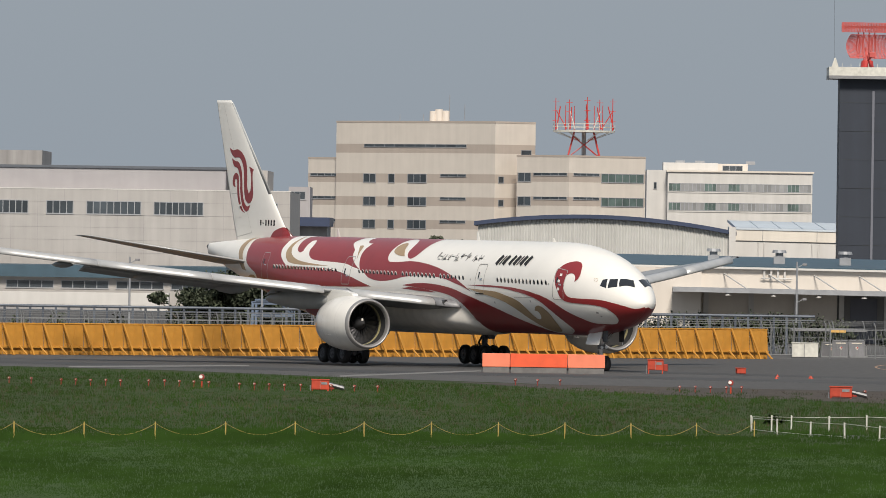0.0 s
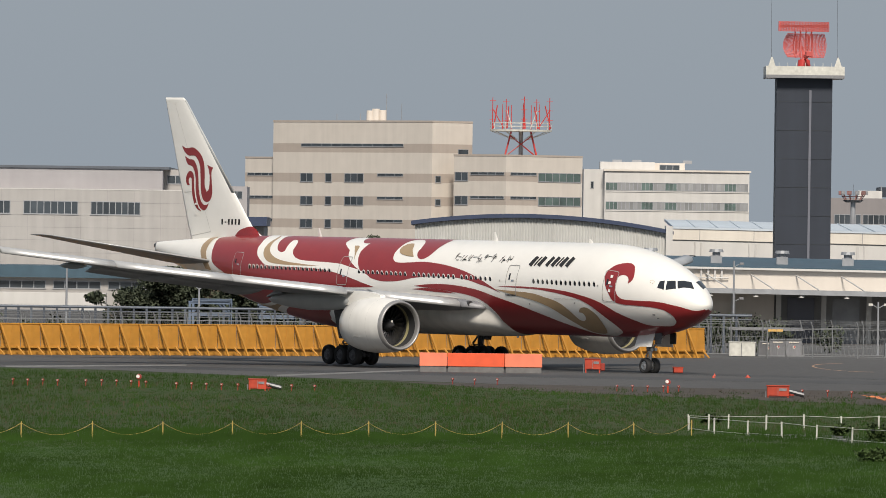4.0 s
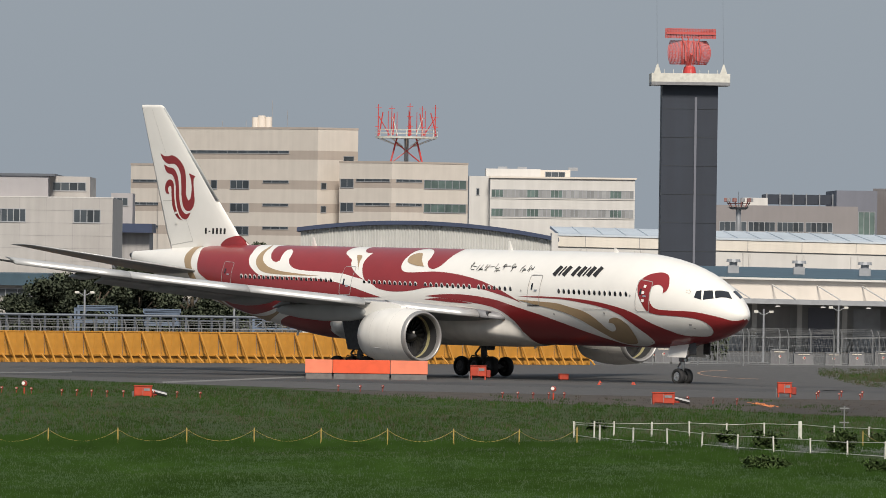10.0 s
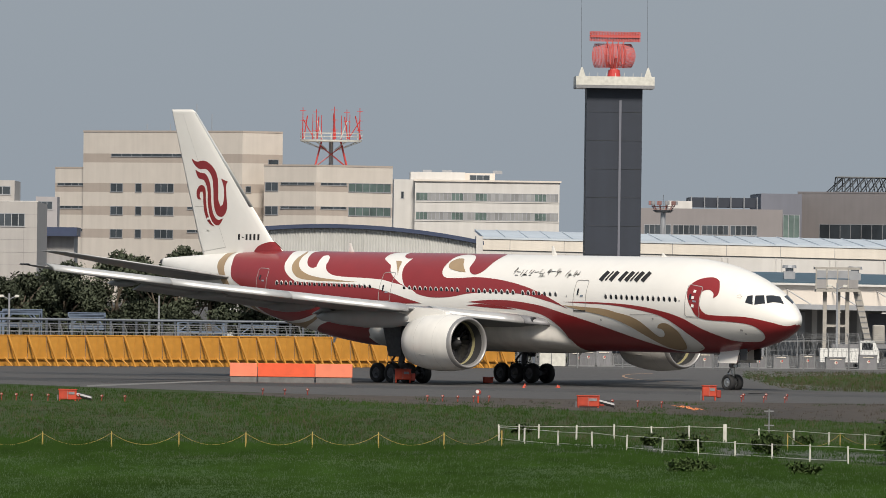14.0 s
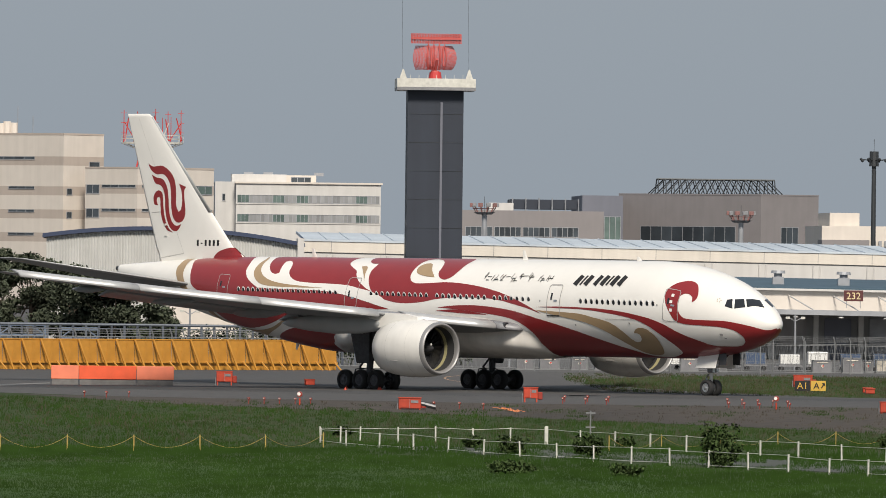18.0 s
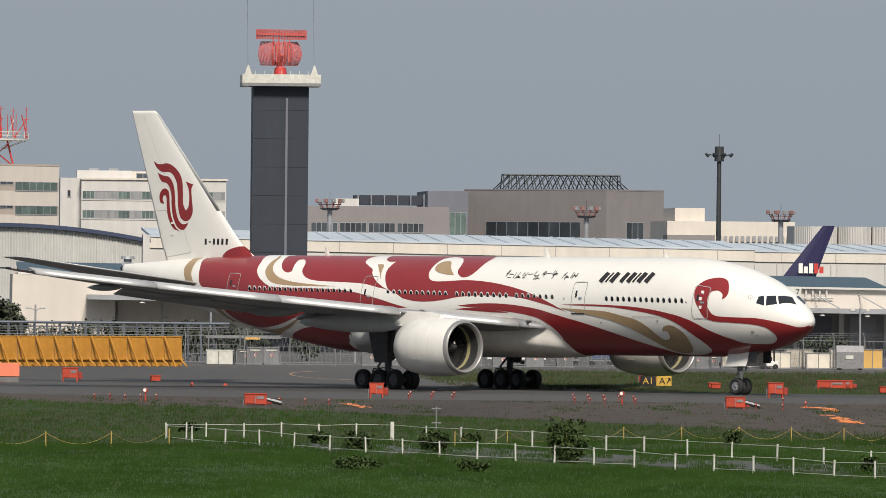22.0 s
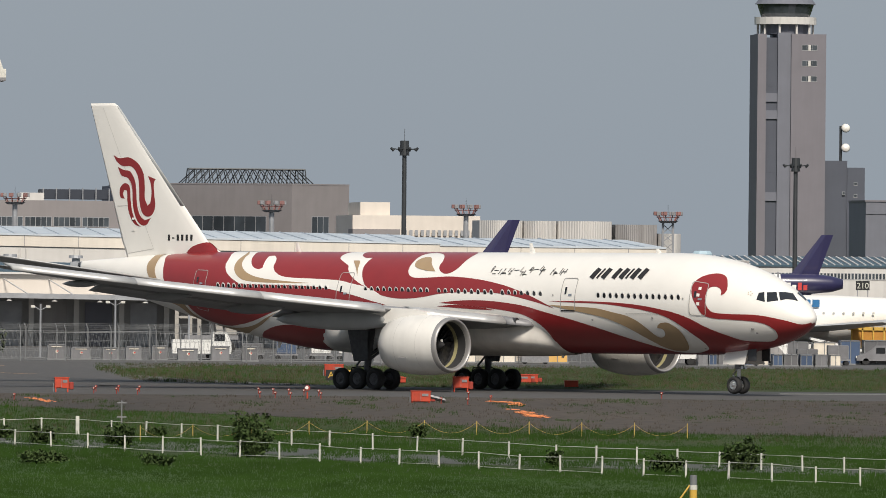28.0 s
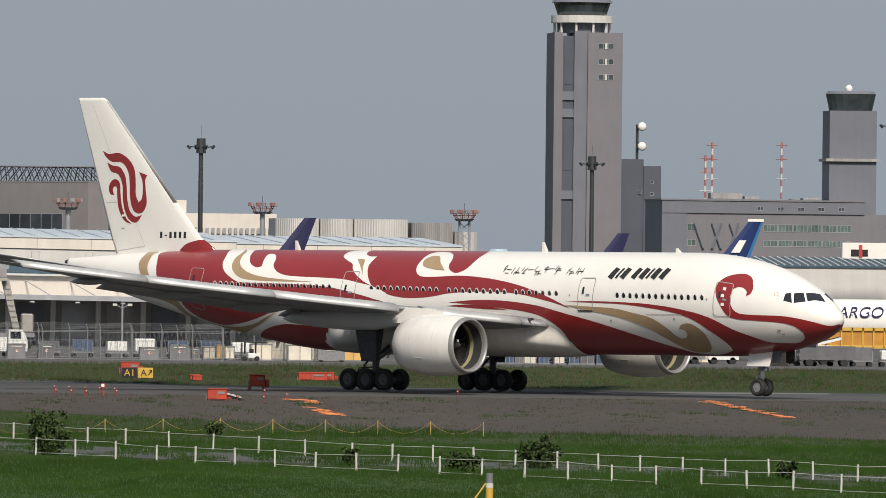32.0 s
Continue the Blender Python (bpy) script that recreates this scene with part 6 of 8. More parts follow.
    for i in range(n):
        part("mast_section", tube((xm, D + 6, zb + (zt - zb) * i / n), (xm, D + 6, zb + (zt - zb) * (i + 1) / n), wide, sides=6), M_MASTRED if i % 2 == 0 else M_OFFWHITE, mm)
    for z in (0.35, 0.7, 0.95):
        part("crossarm", tube((xm - 1.6, D + 6, zb + (zt - zb) * z), (xm + 1.6, D + 6, zb + (zt - zb) * z), 0.12, sides=5), M_MASTRED if z > 0.5 else M_OFFWHITE, mm)


# pale hall with a ridged blue-grey roof behind the parked jets
D = 1650
ph = thing("pale_hall", "pale hall with a ribbed blue-grey roof", "building")
PX0, PX1 = 144.67, 237.4
ZA, ZB = 6.96, 8.26
block(ph, "wall", PX0, PX1, D, D + 40, 0, ZA, M_OFFWHITE)
bm = bmesh.new()
loft(bm, [[(PX0, D - 0.25, ZA), (PX1, D - 0.25, ZA), (PX1, D - 0.25, ZA + 0.3), (PX0, D - 0.25, ZA + 0.3)], [(PX0, D + 20, ZB), (PX1, D + 20, ZB), (PX1, D + 20, ZB + 0.3), (PX0, D + 20, ZB + 0.3)]])
part("roof", bm, M_ROOFBLUE, ph)
for i in range(78):
    x = PX0 + (PX1 - PX0) * i / 78
    part("roof_rib", loft(bmesh.new(), [[(x, D - 0.25, ZA + 0.3), (x + 0.24, D - 0.25, ZA + 0.3), (x + 0.24, D - 0.25, ZA + 0.45), (x, D - 0.25, ZA + 0.45)], [(x, D + 19, ZB + 0.2), (x + 0.24, D + 19, ZB + 0.2), (x + 0.24, D + 19, ZB + 0.38), (x, D + 19, ZB + 0.38)]]), M_OFFWHITE, ph)
block(ph, "front_wing", 155.0, 172.6, D - 6, D, 0, 7.7, M_CONC, "plain grey front wing")
block(ph, "front_wing_coping", 154.9, 172.7, D - 6.1, D, 7.7, 7.85, M_OFFWHITE)
for i in range(60):
    a = 172.95 + 0.535 * i
    window(ph, a, a + 0.43, 5.1, 6.05, D, 1, frame=0.06)
bt = thing("water_tank", "pale blue eight-sided tank on a thin steel post", "tank", pose(164.0, 1630, 0))
TZ0, TZ1 = 7.97, 9.26
bm = bmesh.new()
loft(bm, [[(r * math.cos(math.pi * (i + 0.5) / 4), r * math.sin(math.pi * (i + 0.5) / 4), z) for i in range(8)] for r, z in ((1.35, TZ0), (1.6, TZ0 + 0.35), (1.6, TZ1 - 0.45), (1.25, TZ1))])
part("tank", bm, mat("pale_blue_tank", (0.36, 0.48, 0.55), 0.5, vary=0.1), bt)
part("post", tube((0, 0, 0), (0, 0, TZ0), 0.16, sides=8), M_GREYSTEEL, bt)
jb = thing("roof_board", "white rooftop board with a plain dark mark", "sign")
block(jb, "board", 217.75, 227.23, 1640, 1641, 8.42, 10.84, M_WHITE)
for x0, x1 in ((219.06, 220.27), (220.62, 221.66)):
    block(jb, "plain_mark", x0, x1, 1639.9, 1640, 8.77, 9.8, M_BLACK)
block(jb, "plain_mark", 220.27, 220.8, 1639.85, 1640, 8.59, 10.49, M_REDPAINT)


# floodlight towers and lamp masts
M_LAMPRED = mat("faded_red_lamp", (0.24, 0.115, 0.105), 0.5, vary=0.2, per_object=0.3)
def flood_tower(x, y, top, label="grey floodlight column with a ring of red lamps", lattice=False):
    f = thing("floodlight_tower", label, "light mast", pose(x, y, 0), group="floodlight towers")
    if lattice:
        for a in (-0.62, 0.62):
            part("column", tube((a, 0, 0), (a * 0.85, 0, top - 0.9), 0.16, 0.13, 8), M_GREYSTEEL, f)
        n = 12
        for i in range(n):
            z0, z1 = (top - 1) * i / n, (top - 1) * (i + 1) / n
            part("brace", add_tube(tube((-0.58, 0, z0), (0.58, 0, z1), 0.05, sides=4), (0.58, 0, z0), (-0.58, 0, z1), 0.05, sides=4), M_GREYSTEEL, f)
    else:
        part("column", tube((0, 0, 0), (0, 0, top - 0.9), 0.33, 0.27, 12), M_GREYSTEEL, f)
    part("deck", tube((0, 0, top - 0.9), (0, 0, top - 0.65), 0.8, 1.15, 12), M_STRUT, f)
    for i in range(10):
        a = 2 * math.pi * i / 10
        c, s = math.cos(a), math.sin(a)
        part("lamp_arm", tube((0.85 * c, 0.85 * s, top - 0.7), (1.3 * c, 1.3 * s, top + 0.05), 0.05, sides=5), M_LAMPRED, f)
        part("lamp", box(1.35 * c - 0.2, 1.35 * c + 0.2, 1.35 * s - 0.2, 1.35 * s + 0.2, top - 0.1, top + 0.32, 0.03), M_LAMPRED if i % 2 else M_STRUT, f)
    part("ring", tube((0, 0, top - 0.32), (0, 0, top - 0.24), 1.2, 1.25, 16, False), M_LAMPRED, f)
    part("spike", tube((0, 0, top - 0.6), (0, 0, top + 1.0), 0.03, sides=4), M_POLE, f)


for x, z in ((42.4, 14.14), (69.7, 13.59), (90.42, 13.38), (112.02, 12.85), (184.72, 12.16)):
    flood_tower(x, 1150, z, *(("grey lattice floodlight tower with a ring of red lamps", True) if 111 < x < 113 else ()))


def lamp_mast(x, y, top, scale=1.0):
    f = thing("lamp_mast", "tall dark lamp mast with a lamp cluster", "light mast", pose(x, y, 0), group="lamp masts")
    k = scale
    part("pole", tube((0, 0, 0), (0, 0, top), 0.32 * k, 0.24 * k, 12), M_POLE, f)
    part("head", tube((0, 0, top - 1.3 * k), (0, 0, top + 0.35 * k), 0.55 * k, 0.5 * k, 12), M_POLE, f)
    part("spike", tube((0, 0, top), (0, 0, top + 1.7 * k), 0.03, sides=4), M_POLE, f)
    for i in range(8):
        a = 2 * math.pi * i / 8 + 0.3
        c, s = math.cos(a), math.sin(a)
        part("arm", tube((0, 0, top - 0.7 * k), (1.35 * k * c, 1.35 * k * s, top - 0.55 * k), 0.06 * k, sides=5), M_POLE, f)
        part("lamp", tube((1.3 * k * c, 1.3 * k * s, top - 0.75 * k), (1.62 * k * c, 1.62 * k * s, top - 0.45 * k), 0.17 * k, 0.13 * k, 8), M_POLE, f)


lamp_mast(87.43, 1200, 20.61)
lamp_mast(142.04, 1300, 20.07)
lamp_mast(178.57, 1300, 25.09)


# ---- airfield things ----
M_STEM = mat("weed_green", (0.085, 0.13, 0.045), 0.9, vary=0.4, scale=3, per_object=0.2, spec=0.2)


# blast barrier: leaning sheets between slanting ribs
B0, B1 = Vector((-50.0, 759.6, 0)), Vector((19.3, 814.6, 0))
run = (B1 - B0).length
barrier = thing("blast_barrier", "long yellow steel blast barrier along the taxiway", "barrier", Matrix.Translation(B0) @ pose(0, 0, 0, 0, 0, math.degrees(math.atan2(B1.y - B0.y, B1.x - B0.x))))
units = 50
step = run / units
bm = bmesh.new()
loft(bm, [[(0.03, 0.36, 0.55), (step - 0.03, 0.36, 0.55), (step - 0.03, 0.4, 0.55), (0.03, 0.4, 0.55)], [(0.03, 0.46, 2.2), (step - 0.03, 0.46, 2.2), (step - 0.03, 0.5, 2.2), (0.03, 0.5, 2.2)]])
panel = part("panel", bm, M_BARRIER, barrier)
rib = part("rib", loft(bmesh.new(), [[(0.12, -0.75, 0.0), (0.25, -0.75, 0.0), (0.25, -0.62, 0.0), (0.12, -0.62, 0.0)], [(-0.1, 0.3, 2.24), (0.03, 0.3, 2.24), (0.03, 0.43, 2.24), (-0.1, 0.43, 2.24)]]), M_BARRIER, barrier)
crease = part("stiffener", loft(bmesh.new(), [[(step * 0.42, 0.34, 0.58), (step * 0.42 + 0.04, 0.34, 0.58), (step * 0.42 + 0.04, 0.38, 0.58), (step * 0.42, 0.38, 0.58)], [(step * 0.62, 0.44, 2.15), (step * 0.62 + 0.04, 0.44, 2.15), (step * 0.62 + 0.04, 0.48, 2.15), (step * 0.62, 0.48, 2.15)]]), M_BARRIER, barrier)
brace = part("brace", tube((-0.14 + step * 0.75, -0.02, 0.62), (0.16 + step * 0.75, -0.5, 0.0), 0.075, sides=6), M_BARRIER, barrier)
skirt = part("kickboard", box(0.02, step - 0.02, 0.42, 0.46, 0.02, 0.55), M_BARRIER, barrier)
for i in range(1, units):
    for src in (panel, rib, crease, brace, skirt):
        ob = new(src.name.split(".")[0], src.data)
        ob.parent, ob.matrix_basis = barrier, Matrix.Translation((i * step, 0, 0))
part("top_rail", box(0, run, 0.42, 0.6, 2.18, 2.28, 0.02), M_BARRIER, barrier)
part("mid_rail", box(0, run, 0.24, 0.36, 0.5, 0.6), M_BARRIER, barrier)

# red-orange block barrier on the taxiway
blk = thing("block_barrier", "row of low orange and salmon barrier blocks on the asphalt", "barrier")
M_SALMON = mat("faded_orange", (0.74, 0.205, 0.115), 0.55, vary=0.1)
M_BLOCK = mat("block_orange", (0.72, 0.10, 0.035), 0.55, vary=0.1, scale=1.5)
# Lighter than asphalt, so the upright face looks as lit as the pavement.
M_PLINTH = mat("plinth_concrete", (0.141, 0.136, 0.133), 0.9, vary=0.25, scale=2)
ZB0 = 0.38
for x0, x1, m in ((-2.07, -0.28, M_SALMON), (-0.25, 3.47, M_BLOCK), (3.50, 5.92, M_SALMON)):
    part("block", box(x0, x1, 706, 706.6, ZB0, 1.257, 0.02), m, blk)
    # Added filler under the blocks, coloured to pass into the taxiway.
    part("base", box(x0 + 0.05, x1 - 0.05, 706.05, 706.55, 0, ZB0), M_PLINTH, blk, "added base in a sunlit asphalt tone")
# orange equipment cabinets on short legs
CABS = ((9.29, 711.83, 1.05, 0.66, 1), (-10.87, 609.33, 1.0, 0.55, 2), (18.36, 608.38, 1.25, 0.58, 2), (26.67, 645.2, 0.85, 0.62, 1), (51.86, 662.5, 0.95, 0.66, 1), (45.75, 613.5, 1.1, 0.58, 2), (59.7, 710.05, 1.9, 0.5, 3), (49.44, 743.52, 1.3, 0.7, 3), (14.93, 715.43, 0.6, 0.34, 0), (51.25, 706.91, 0.62, 0.3, 0), (60.95, 688.31, 0.85, 0.36, 0), (59.24, 709.95, 1.9, 0.48, 3), (51.11, 702.68, 0.6, 0.3, 0), (14.99, 714.94, 0.6, 0.34, 0))
for x, y, w, h, style in CABS:
    c = thing("equipment_cabinet", {0: "small orange junction housing on the ground", 1: "orange equipment cabinet on short legs", 2: "low orange cabinet with a dark hose beside it", 3: "faded orange box standing in the grass"}[style], "cabinet", pose(x, y, 0), group="orange airfield cabinets")
    leg = 0.24 if style == 1 else 0.06
    part("body", box(-w / 2, w / 2, -0.35, 0.35, leg, leg + h, 0.03), M_ORANGE, c)
    part("lid", box(-w / 2 - 0.03, w / 2 + 0.03, -0.38, 0.38, leg + h, leg + h + 0.05), M_ORANGE, c)
    if style:
        for lx in (-w / 2 + 0.07, w / 2 - 0.07):
            for ly in (-0.28, 0.28):
                part("leg", box(lx - 0.04, lx + 0.04, ly - 0.04, ly + 0.04, 0, leg), M_ORANGE, c)
        part("door", box(-w * 0.4, -0.02, -0.375, -0.35, leg + 0.06, leg + h - 0.06), M_ORANGE, c)
        part("vent", box(0.05, w * 0.38, -0.375, -0.35, leg + h * 0.55, leg + h * 0.8), M_STRUT, c, "dark louvre vent")
        part("door_gap", box(-0.03, 0.0, -0.372, -0.35, leg + 0.05, leg + h - 0.05), M_STRUT, c)
        part("side_unit", box(w / 2, w / 2 + 0.28, -0.28, 0.2, leg * 0.5 + 0.05, leg + h * 0.62, 0.04), M_LENS_RED, c, "smaller red side unit")
        part("conduit", tube((-w / 2 - 0.06, -0.2, 0), (-w / 2 - 0.06, -0.2, leg + h * 0.5), 0.035, sides=6), M_STRUT, c)
    if style == 2:
        bm = bmesh.new()
        loft(bm, [[(w / 2 + 0.14 * i, -0.2 + 0.13 * math.cos(q), 0.36 - 0.035 * i + (0.13 + 0.02 * (i % 2)) * math.sin(q)) for q in np.linspace(0, 2 * math.pi, 8, endpoint=False)] for i in range(7)])
        part("hose", bm, M_DARKMETAL, c)

# runway lights on stakes
bm = bmesh.new()
spin(bm, [(0.24, 0.02), (0.26, 0.07), (0.34, 0.09), (0.39, 0.055), (0.40, 0.01)], "z", 10)
lamp_head = bpy.data.meshes.new("lamp_head")
bm.to_mesh(lamp_head)
lamp_head.materials.append(M_LENS_RED)
stake = bpy.data.meshes.new("stake")
bm = tube((0, 0, 0), (0, 0, 0.25), 0.028, sides=6)
bm.to_mesh(stake)
stake.materials.append(M_LENS_RED)
lens = bpy.data.meshes.new("lens")
bm = tube((-0.02, -0.12, 0.33), (-0.02, -0.08, 0.33), 0.035, sides=8)
bm.to_mesh(lens)
lens.materials.append(M_WHITEPAINT)
LIGHT_ROWS = (
    [(-28.94, 621.14), (-27.63, 620.1), (-25.79, 617.19), (-24.99, 618.06), (-24.09, 616.6), (-23.26, 617.5), (-22.37, 616.04), (-20.82, 617.72), (-19.95, 618.66), (-19.06, 617.19), (-18.18, 615.73), (-17.3, 614.28), (-15.44, 609.17), (-14.61, 610.06), (-13.75, 608.63), (-12.86, 607.24), (-11.96, 608.18), (-10.24, 607.68), (-8.93, 606.75), (-7.62, 605.82)],
    [(0.09, 645.42), (1.4, 644.29), (2.75, 645.76), (9.55, 623.63), (10.45, 624.56), (11.3, 623.1), (12.23, 624.06), (13.13, 624.99), (19.92, 614.64), (21.33, 613.66), (22.56, 610.3), (28.88, 648.85), (30.3, 650.18), (31.49, 648.82)],
    [(28.38, 640.4), (29.64, 638.8), (30.8, 637.14), (38.37, 644.55), (39.13, 642.61), (39.95, 640.72), (40.73, 638.82), (41.48, 636.91), (50.2, 635.41), (46.51, 608.1), (47.92, 606.89), (50.23, 619.39), (37.53, 628.83), (38.31, 627.06), (39.08, 625.29), (40.93, 626.59), (61.95, 638.9)])
for row in LIGHT_ROWS:
    for x, y in row:
        c = thing("airfield_light", "small red marker light on an orange stake", "light", pose(x, y, 0), group="marker lights along the taxiway")
        for nm, me in (("lamp_head", lamp_head), ("stake", stake), ("lens", lens)):
            ob = new(nm, me)
            ob.parent = c
for x, y in ((-17.68, 613.88), (12.45, 621.95), (40.11, 626.01)):
    c = thing("guard_light", "taller white and red guard light on a stake", "light", pose(x, y, 0), group="guard lights")
    part("stake", tube((0, 0, 0), (0, 0, 0.4), 0.05, sides=8), M_ORANGE, c)
    bm = bmesh.new()
    spin(bm, [(-0.12, 0.02), (-0.12, 0.15), (0.1, 0.17), (0.13, 0.02)], "y", 14)
    bmesh.ops.translate(bm, verts=bm.verts, vec=(0, 0, 0.62))
    part("housing", bm, M_LENS_RED, c)
    part("lens", tube((-0.05, -0.15, 0.64), (-0.05, -0.12, 0.64), 0.1, sides=12), M_WHITE, c)
for x, y in ((16.8, 693.86), (19.12, 696.5), (19.08, 698.17), (17.08, 702.6)):
    c = thing("small_cone", "tiny orange cone on the asphalt", "cone", pose(x, y, 0), group="cones")
    bm = bmesh.new()
    spin(bm, [(0.0, 0.11), (0.03, 0.1), (0.19, 0.02)], "z", 10)
    part("cone", bm, M_ORANGE, c)
    part("base", box(-0.12, 0.12, -0.12, 0.12, 0, 0.03), M_ORANGE, c)


# taxiway signs with an orange box behind
sx, sy = 47.68, 709.56
sign = thing("taxiway_sign", "black and yellow taxiway location sign", "sign", pose(sx, sy, 0))
for x0, x1, body, ink, text in ((-1.02, -0.02, M_BLACK, M_YELLOW, "A1"), (0.02, 1.02, M_YELLOW, M_BLACK, "A")):
    p = part("sign_face", box(x0, x1, -0.12, 0.12, 0.1, 0.78, 0.02), body, sign)
    lettering(text, 0.62, ink, sign, pose((x0 + x1) / 2 - (0.12 if ink is M_BLACK else 0), -0.135, 0.24, 90))
    for lx in (x0 + 0.15, x1 - 0.15):
        part("leg", tube((lx, 0, 0), (lx, 0, 0.12), 0.04, sides=6), M_GALV, sign)
part("arrow", add_tube(add_tube(tube((0.72, -0.13, 0.3), (0.92, -0.13, 0.62), 0.035, sides=6), (0.92, -0.13, 0.62), (0.78, -0.13, 0.6), 0.035, sides=6), (0.92, -0.13, 0.62), (0.93, -0.13, 0.46), 0.035, sides=6), M_BLACK, sign)

# low white post-and-rail fences round the drain
bm = box(-0.034, 0.034, -0.034, 0.034, 0, 1.0, 0.008)
post_mesh = bpy.data.meshes.new("post")
bm.to_mesh(post_mesh)
post_mesh.materials.append(M_WHITEPAINT)


def fence_spots(corners, steps):
    """Post places along a bent line; steps are the spacings across, leg by leg."""
    spots = []
    for a, b, d in zip(corners, corners[1:], steps):
        a, b = Vector(a), Vector(b)
        n = max(1, round(abs(b.x - a.x) / d))
        spots += [a + (b - a) * i / n for i in range(n)]
    return spots + [Vector(corners[-1])]


def rail_fence(corners, steps, label, tall, rails, seed=1):
    f = thing("rail_fence", label, "fence")
    rnd = random.Random(seed)
    spots = fence_spots(corners, steps)
    hs = []
    for p in spots:
        ob = new("post", post_mesh)
        k = tall * rnd.uniform(0.94, 1.05)
        ob.parent, ob.matrix_basis = f, pose(p.x, p.y, 0, rnd.uniform(-1.5, 1.5), rnd.uniform(-2, 2), rnd.uniform(0, 40)) @ Matrix.Diagonal((1, 1, k, 1))
        hs.append(k)
    for a, b, ha, hb in zip(spots, spots[1:], hs, hs[1:]):
        for z in rails:
            if rnd.random() < (0.28 if z < 0.3 else 0.0):
                continue
            part("rail", tube((a.x, a.y, z * ha + rnd.uniform(-0.03, 0.03)), (b.x, b.y, z * hb + rnd.uniform(-0.03, 0.03)), 0.0115, sides=5), M_WHITEPAINT, f)
    return f


rail_fence([(10.9, 496), (11.9, 489), (20.2, 461), (30, 434.5), (38.1, 416.5), (50.2, 391), (64, 362)], (1.0, 1.4, 1.4, 1.4, 1.38, 1.38), "low weathered white post-and-rail fence before the drain", 0.72, (0.16, 0.9))
rail_fence([(10.9, 496), (12.8, 499), (21.6, 503), (22.8, 496), (31.1, 470), (38.6, 442.5), (45.5, 428), (53.4, 410), (68, 378)], (0.95, 1.76, 1.2, 1.38, 1.38, 1.37, 1.36, 1.36), "low weathered white post-and-rail fence behind the drain", 0.72, (0.9,), seed=2)
big = thing("gate_post", "stout white gate post in the fence", "post", pose(21.31, 497.43, 0))
part("post", box(-0.085, 0.085, -0.08, 0.08, 0, 0.86, 0.02), M_WHITEPAINT, big)
crs = thing("marker_cross", "thin white marker pole with two crossbars", "marker", pose(23.3, 496.68, 0))
part("pole", tube((0, 0, 0), (0, 0, 1.6), 0.035, sides=6), M_GALV, crs)
for z in (0.85, 1.5):
    part("crossbar", box(-0.22, 0.22, -0.03, 0.03, z - 0.03, z + 0.03), M_GALV, crs)


# chain fences with yellow stakes
M_CHAIN = mat("faded_yellow_chain", (0.377, 0.271, 0.0738), 0.6, vary=0.15, scale=4)


def chain_fence(corners, steps, label, tall=0.66, sag=0.5, r=0.03, skip=()):
    f = thing("chain_fence", label, "fence")
    spots = fence_spots(corners, steps)
    for i, p in enumerate(spots):
        part("stake", tube((p.x, p.y, 0), (p.x, p.y, tall), r, sides=8), M_CHAIN, f)
        part("cap", tube((p.x, p.y, tall), (p.x, p.y, tall + 0.08), 0.03, 0.01, 6), M_CHAIN, f)
    for i, (a, b) in enumerate(zip(spots, spots[1:])):
        if i in skip:
            continue
        bm = bmesh.new()
        pts = [(a.x + (b.x - a.x) * k / 10, a.y + (b.y - a.y) * k / 10, tall - sag * 4 * (k / 10) * (1 - k / 10)) for k in range(11)]
        for p, q in zip(pts, pts[1:]):
            add_tube(bm, p, q, 0.0095, sides=4)
        part("chain", bm, M_CHAIN, f)


chain_fence([(-41.2, 447.5), (-18, 454.5), (-6.4, 465), (8.0, 473), (10.7, 481)], (2.9, 2.9, 2.88, 2.7), "yellow chain sagging between yellow stakes in the grass")
chain_fence([(23.4, 481), (26, 486), (32, 498), (37.7, 503), (49.6, 499)], (2.6, 2.9, 2.75, 2.45), "thin yellow chain between slim yellow stakes", 0.66, 0.52, 0.026)
yp = thing("bollard", "stout yellow and grey bollard with a yellow chain", "bollard", pose(36.59, 365.84, 0))
part("post", tube((0, 0, 0), (0, 0, 0.62), 0.13, sides=14), M_YELLOW, yp)
part("cap", tube((0, 0, 0.62), (0, 0, 1.06), 0.12, sides=14), M_GALV, yp)
part("band", tube((0, 0, 0.56), (0, 0, 0.72), 0.134, sides=14), M_WHITEPAINT, yp)
bm = bmesh.new()
for k in range(8):
    add_tube(bm, (-0.12 - 0.07 * k, 0, 0.72 - 0.1 * k), (-0.12 - 0.07 * (k + 1), 0, 0.72 - 0.1 * (k + 1)), 0.035, sides=5)
part("chain", bm, M_YELLOW, yp)

# weeds and shrubs along the drain
rnd = random.Random(21)
for x, y, w, h in ((26.37, 448.93, 0.75, 1.5), (26.47, 448.4, 0.75, 1.45), (45.94, 436.71, 0.95, 0.95), (18.76, 469.93, 0.75, 0.65), (22.1, 467.87, 0.45, 0.75), (41.02, 420.45, 0.9, 0.6), (44.69, 426.85, 0.9, 0.85), (16.91, 428.95, 0.9, 0.38), (21.45, 425.81, 0.7, 0.36), (22.0, 474.08, 0.55, 0.6), (36.77, 494.17, 0.35, 0.5), (17.54, 486.7, 0.4, 0.4), (24.41, 486.87, 0.4, 0.4), (26.44, 446.04, 0.8, 1.3), (37.39, 429.51, 0.3, 0.5), (52.36, 410.12, 0.4, 0.6), (17.1, 428.45, 0.9, 0.4), (12.41, 515.87, 0.5, 0.3)):
    bm = bmesh.new()
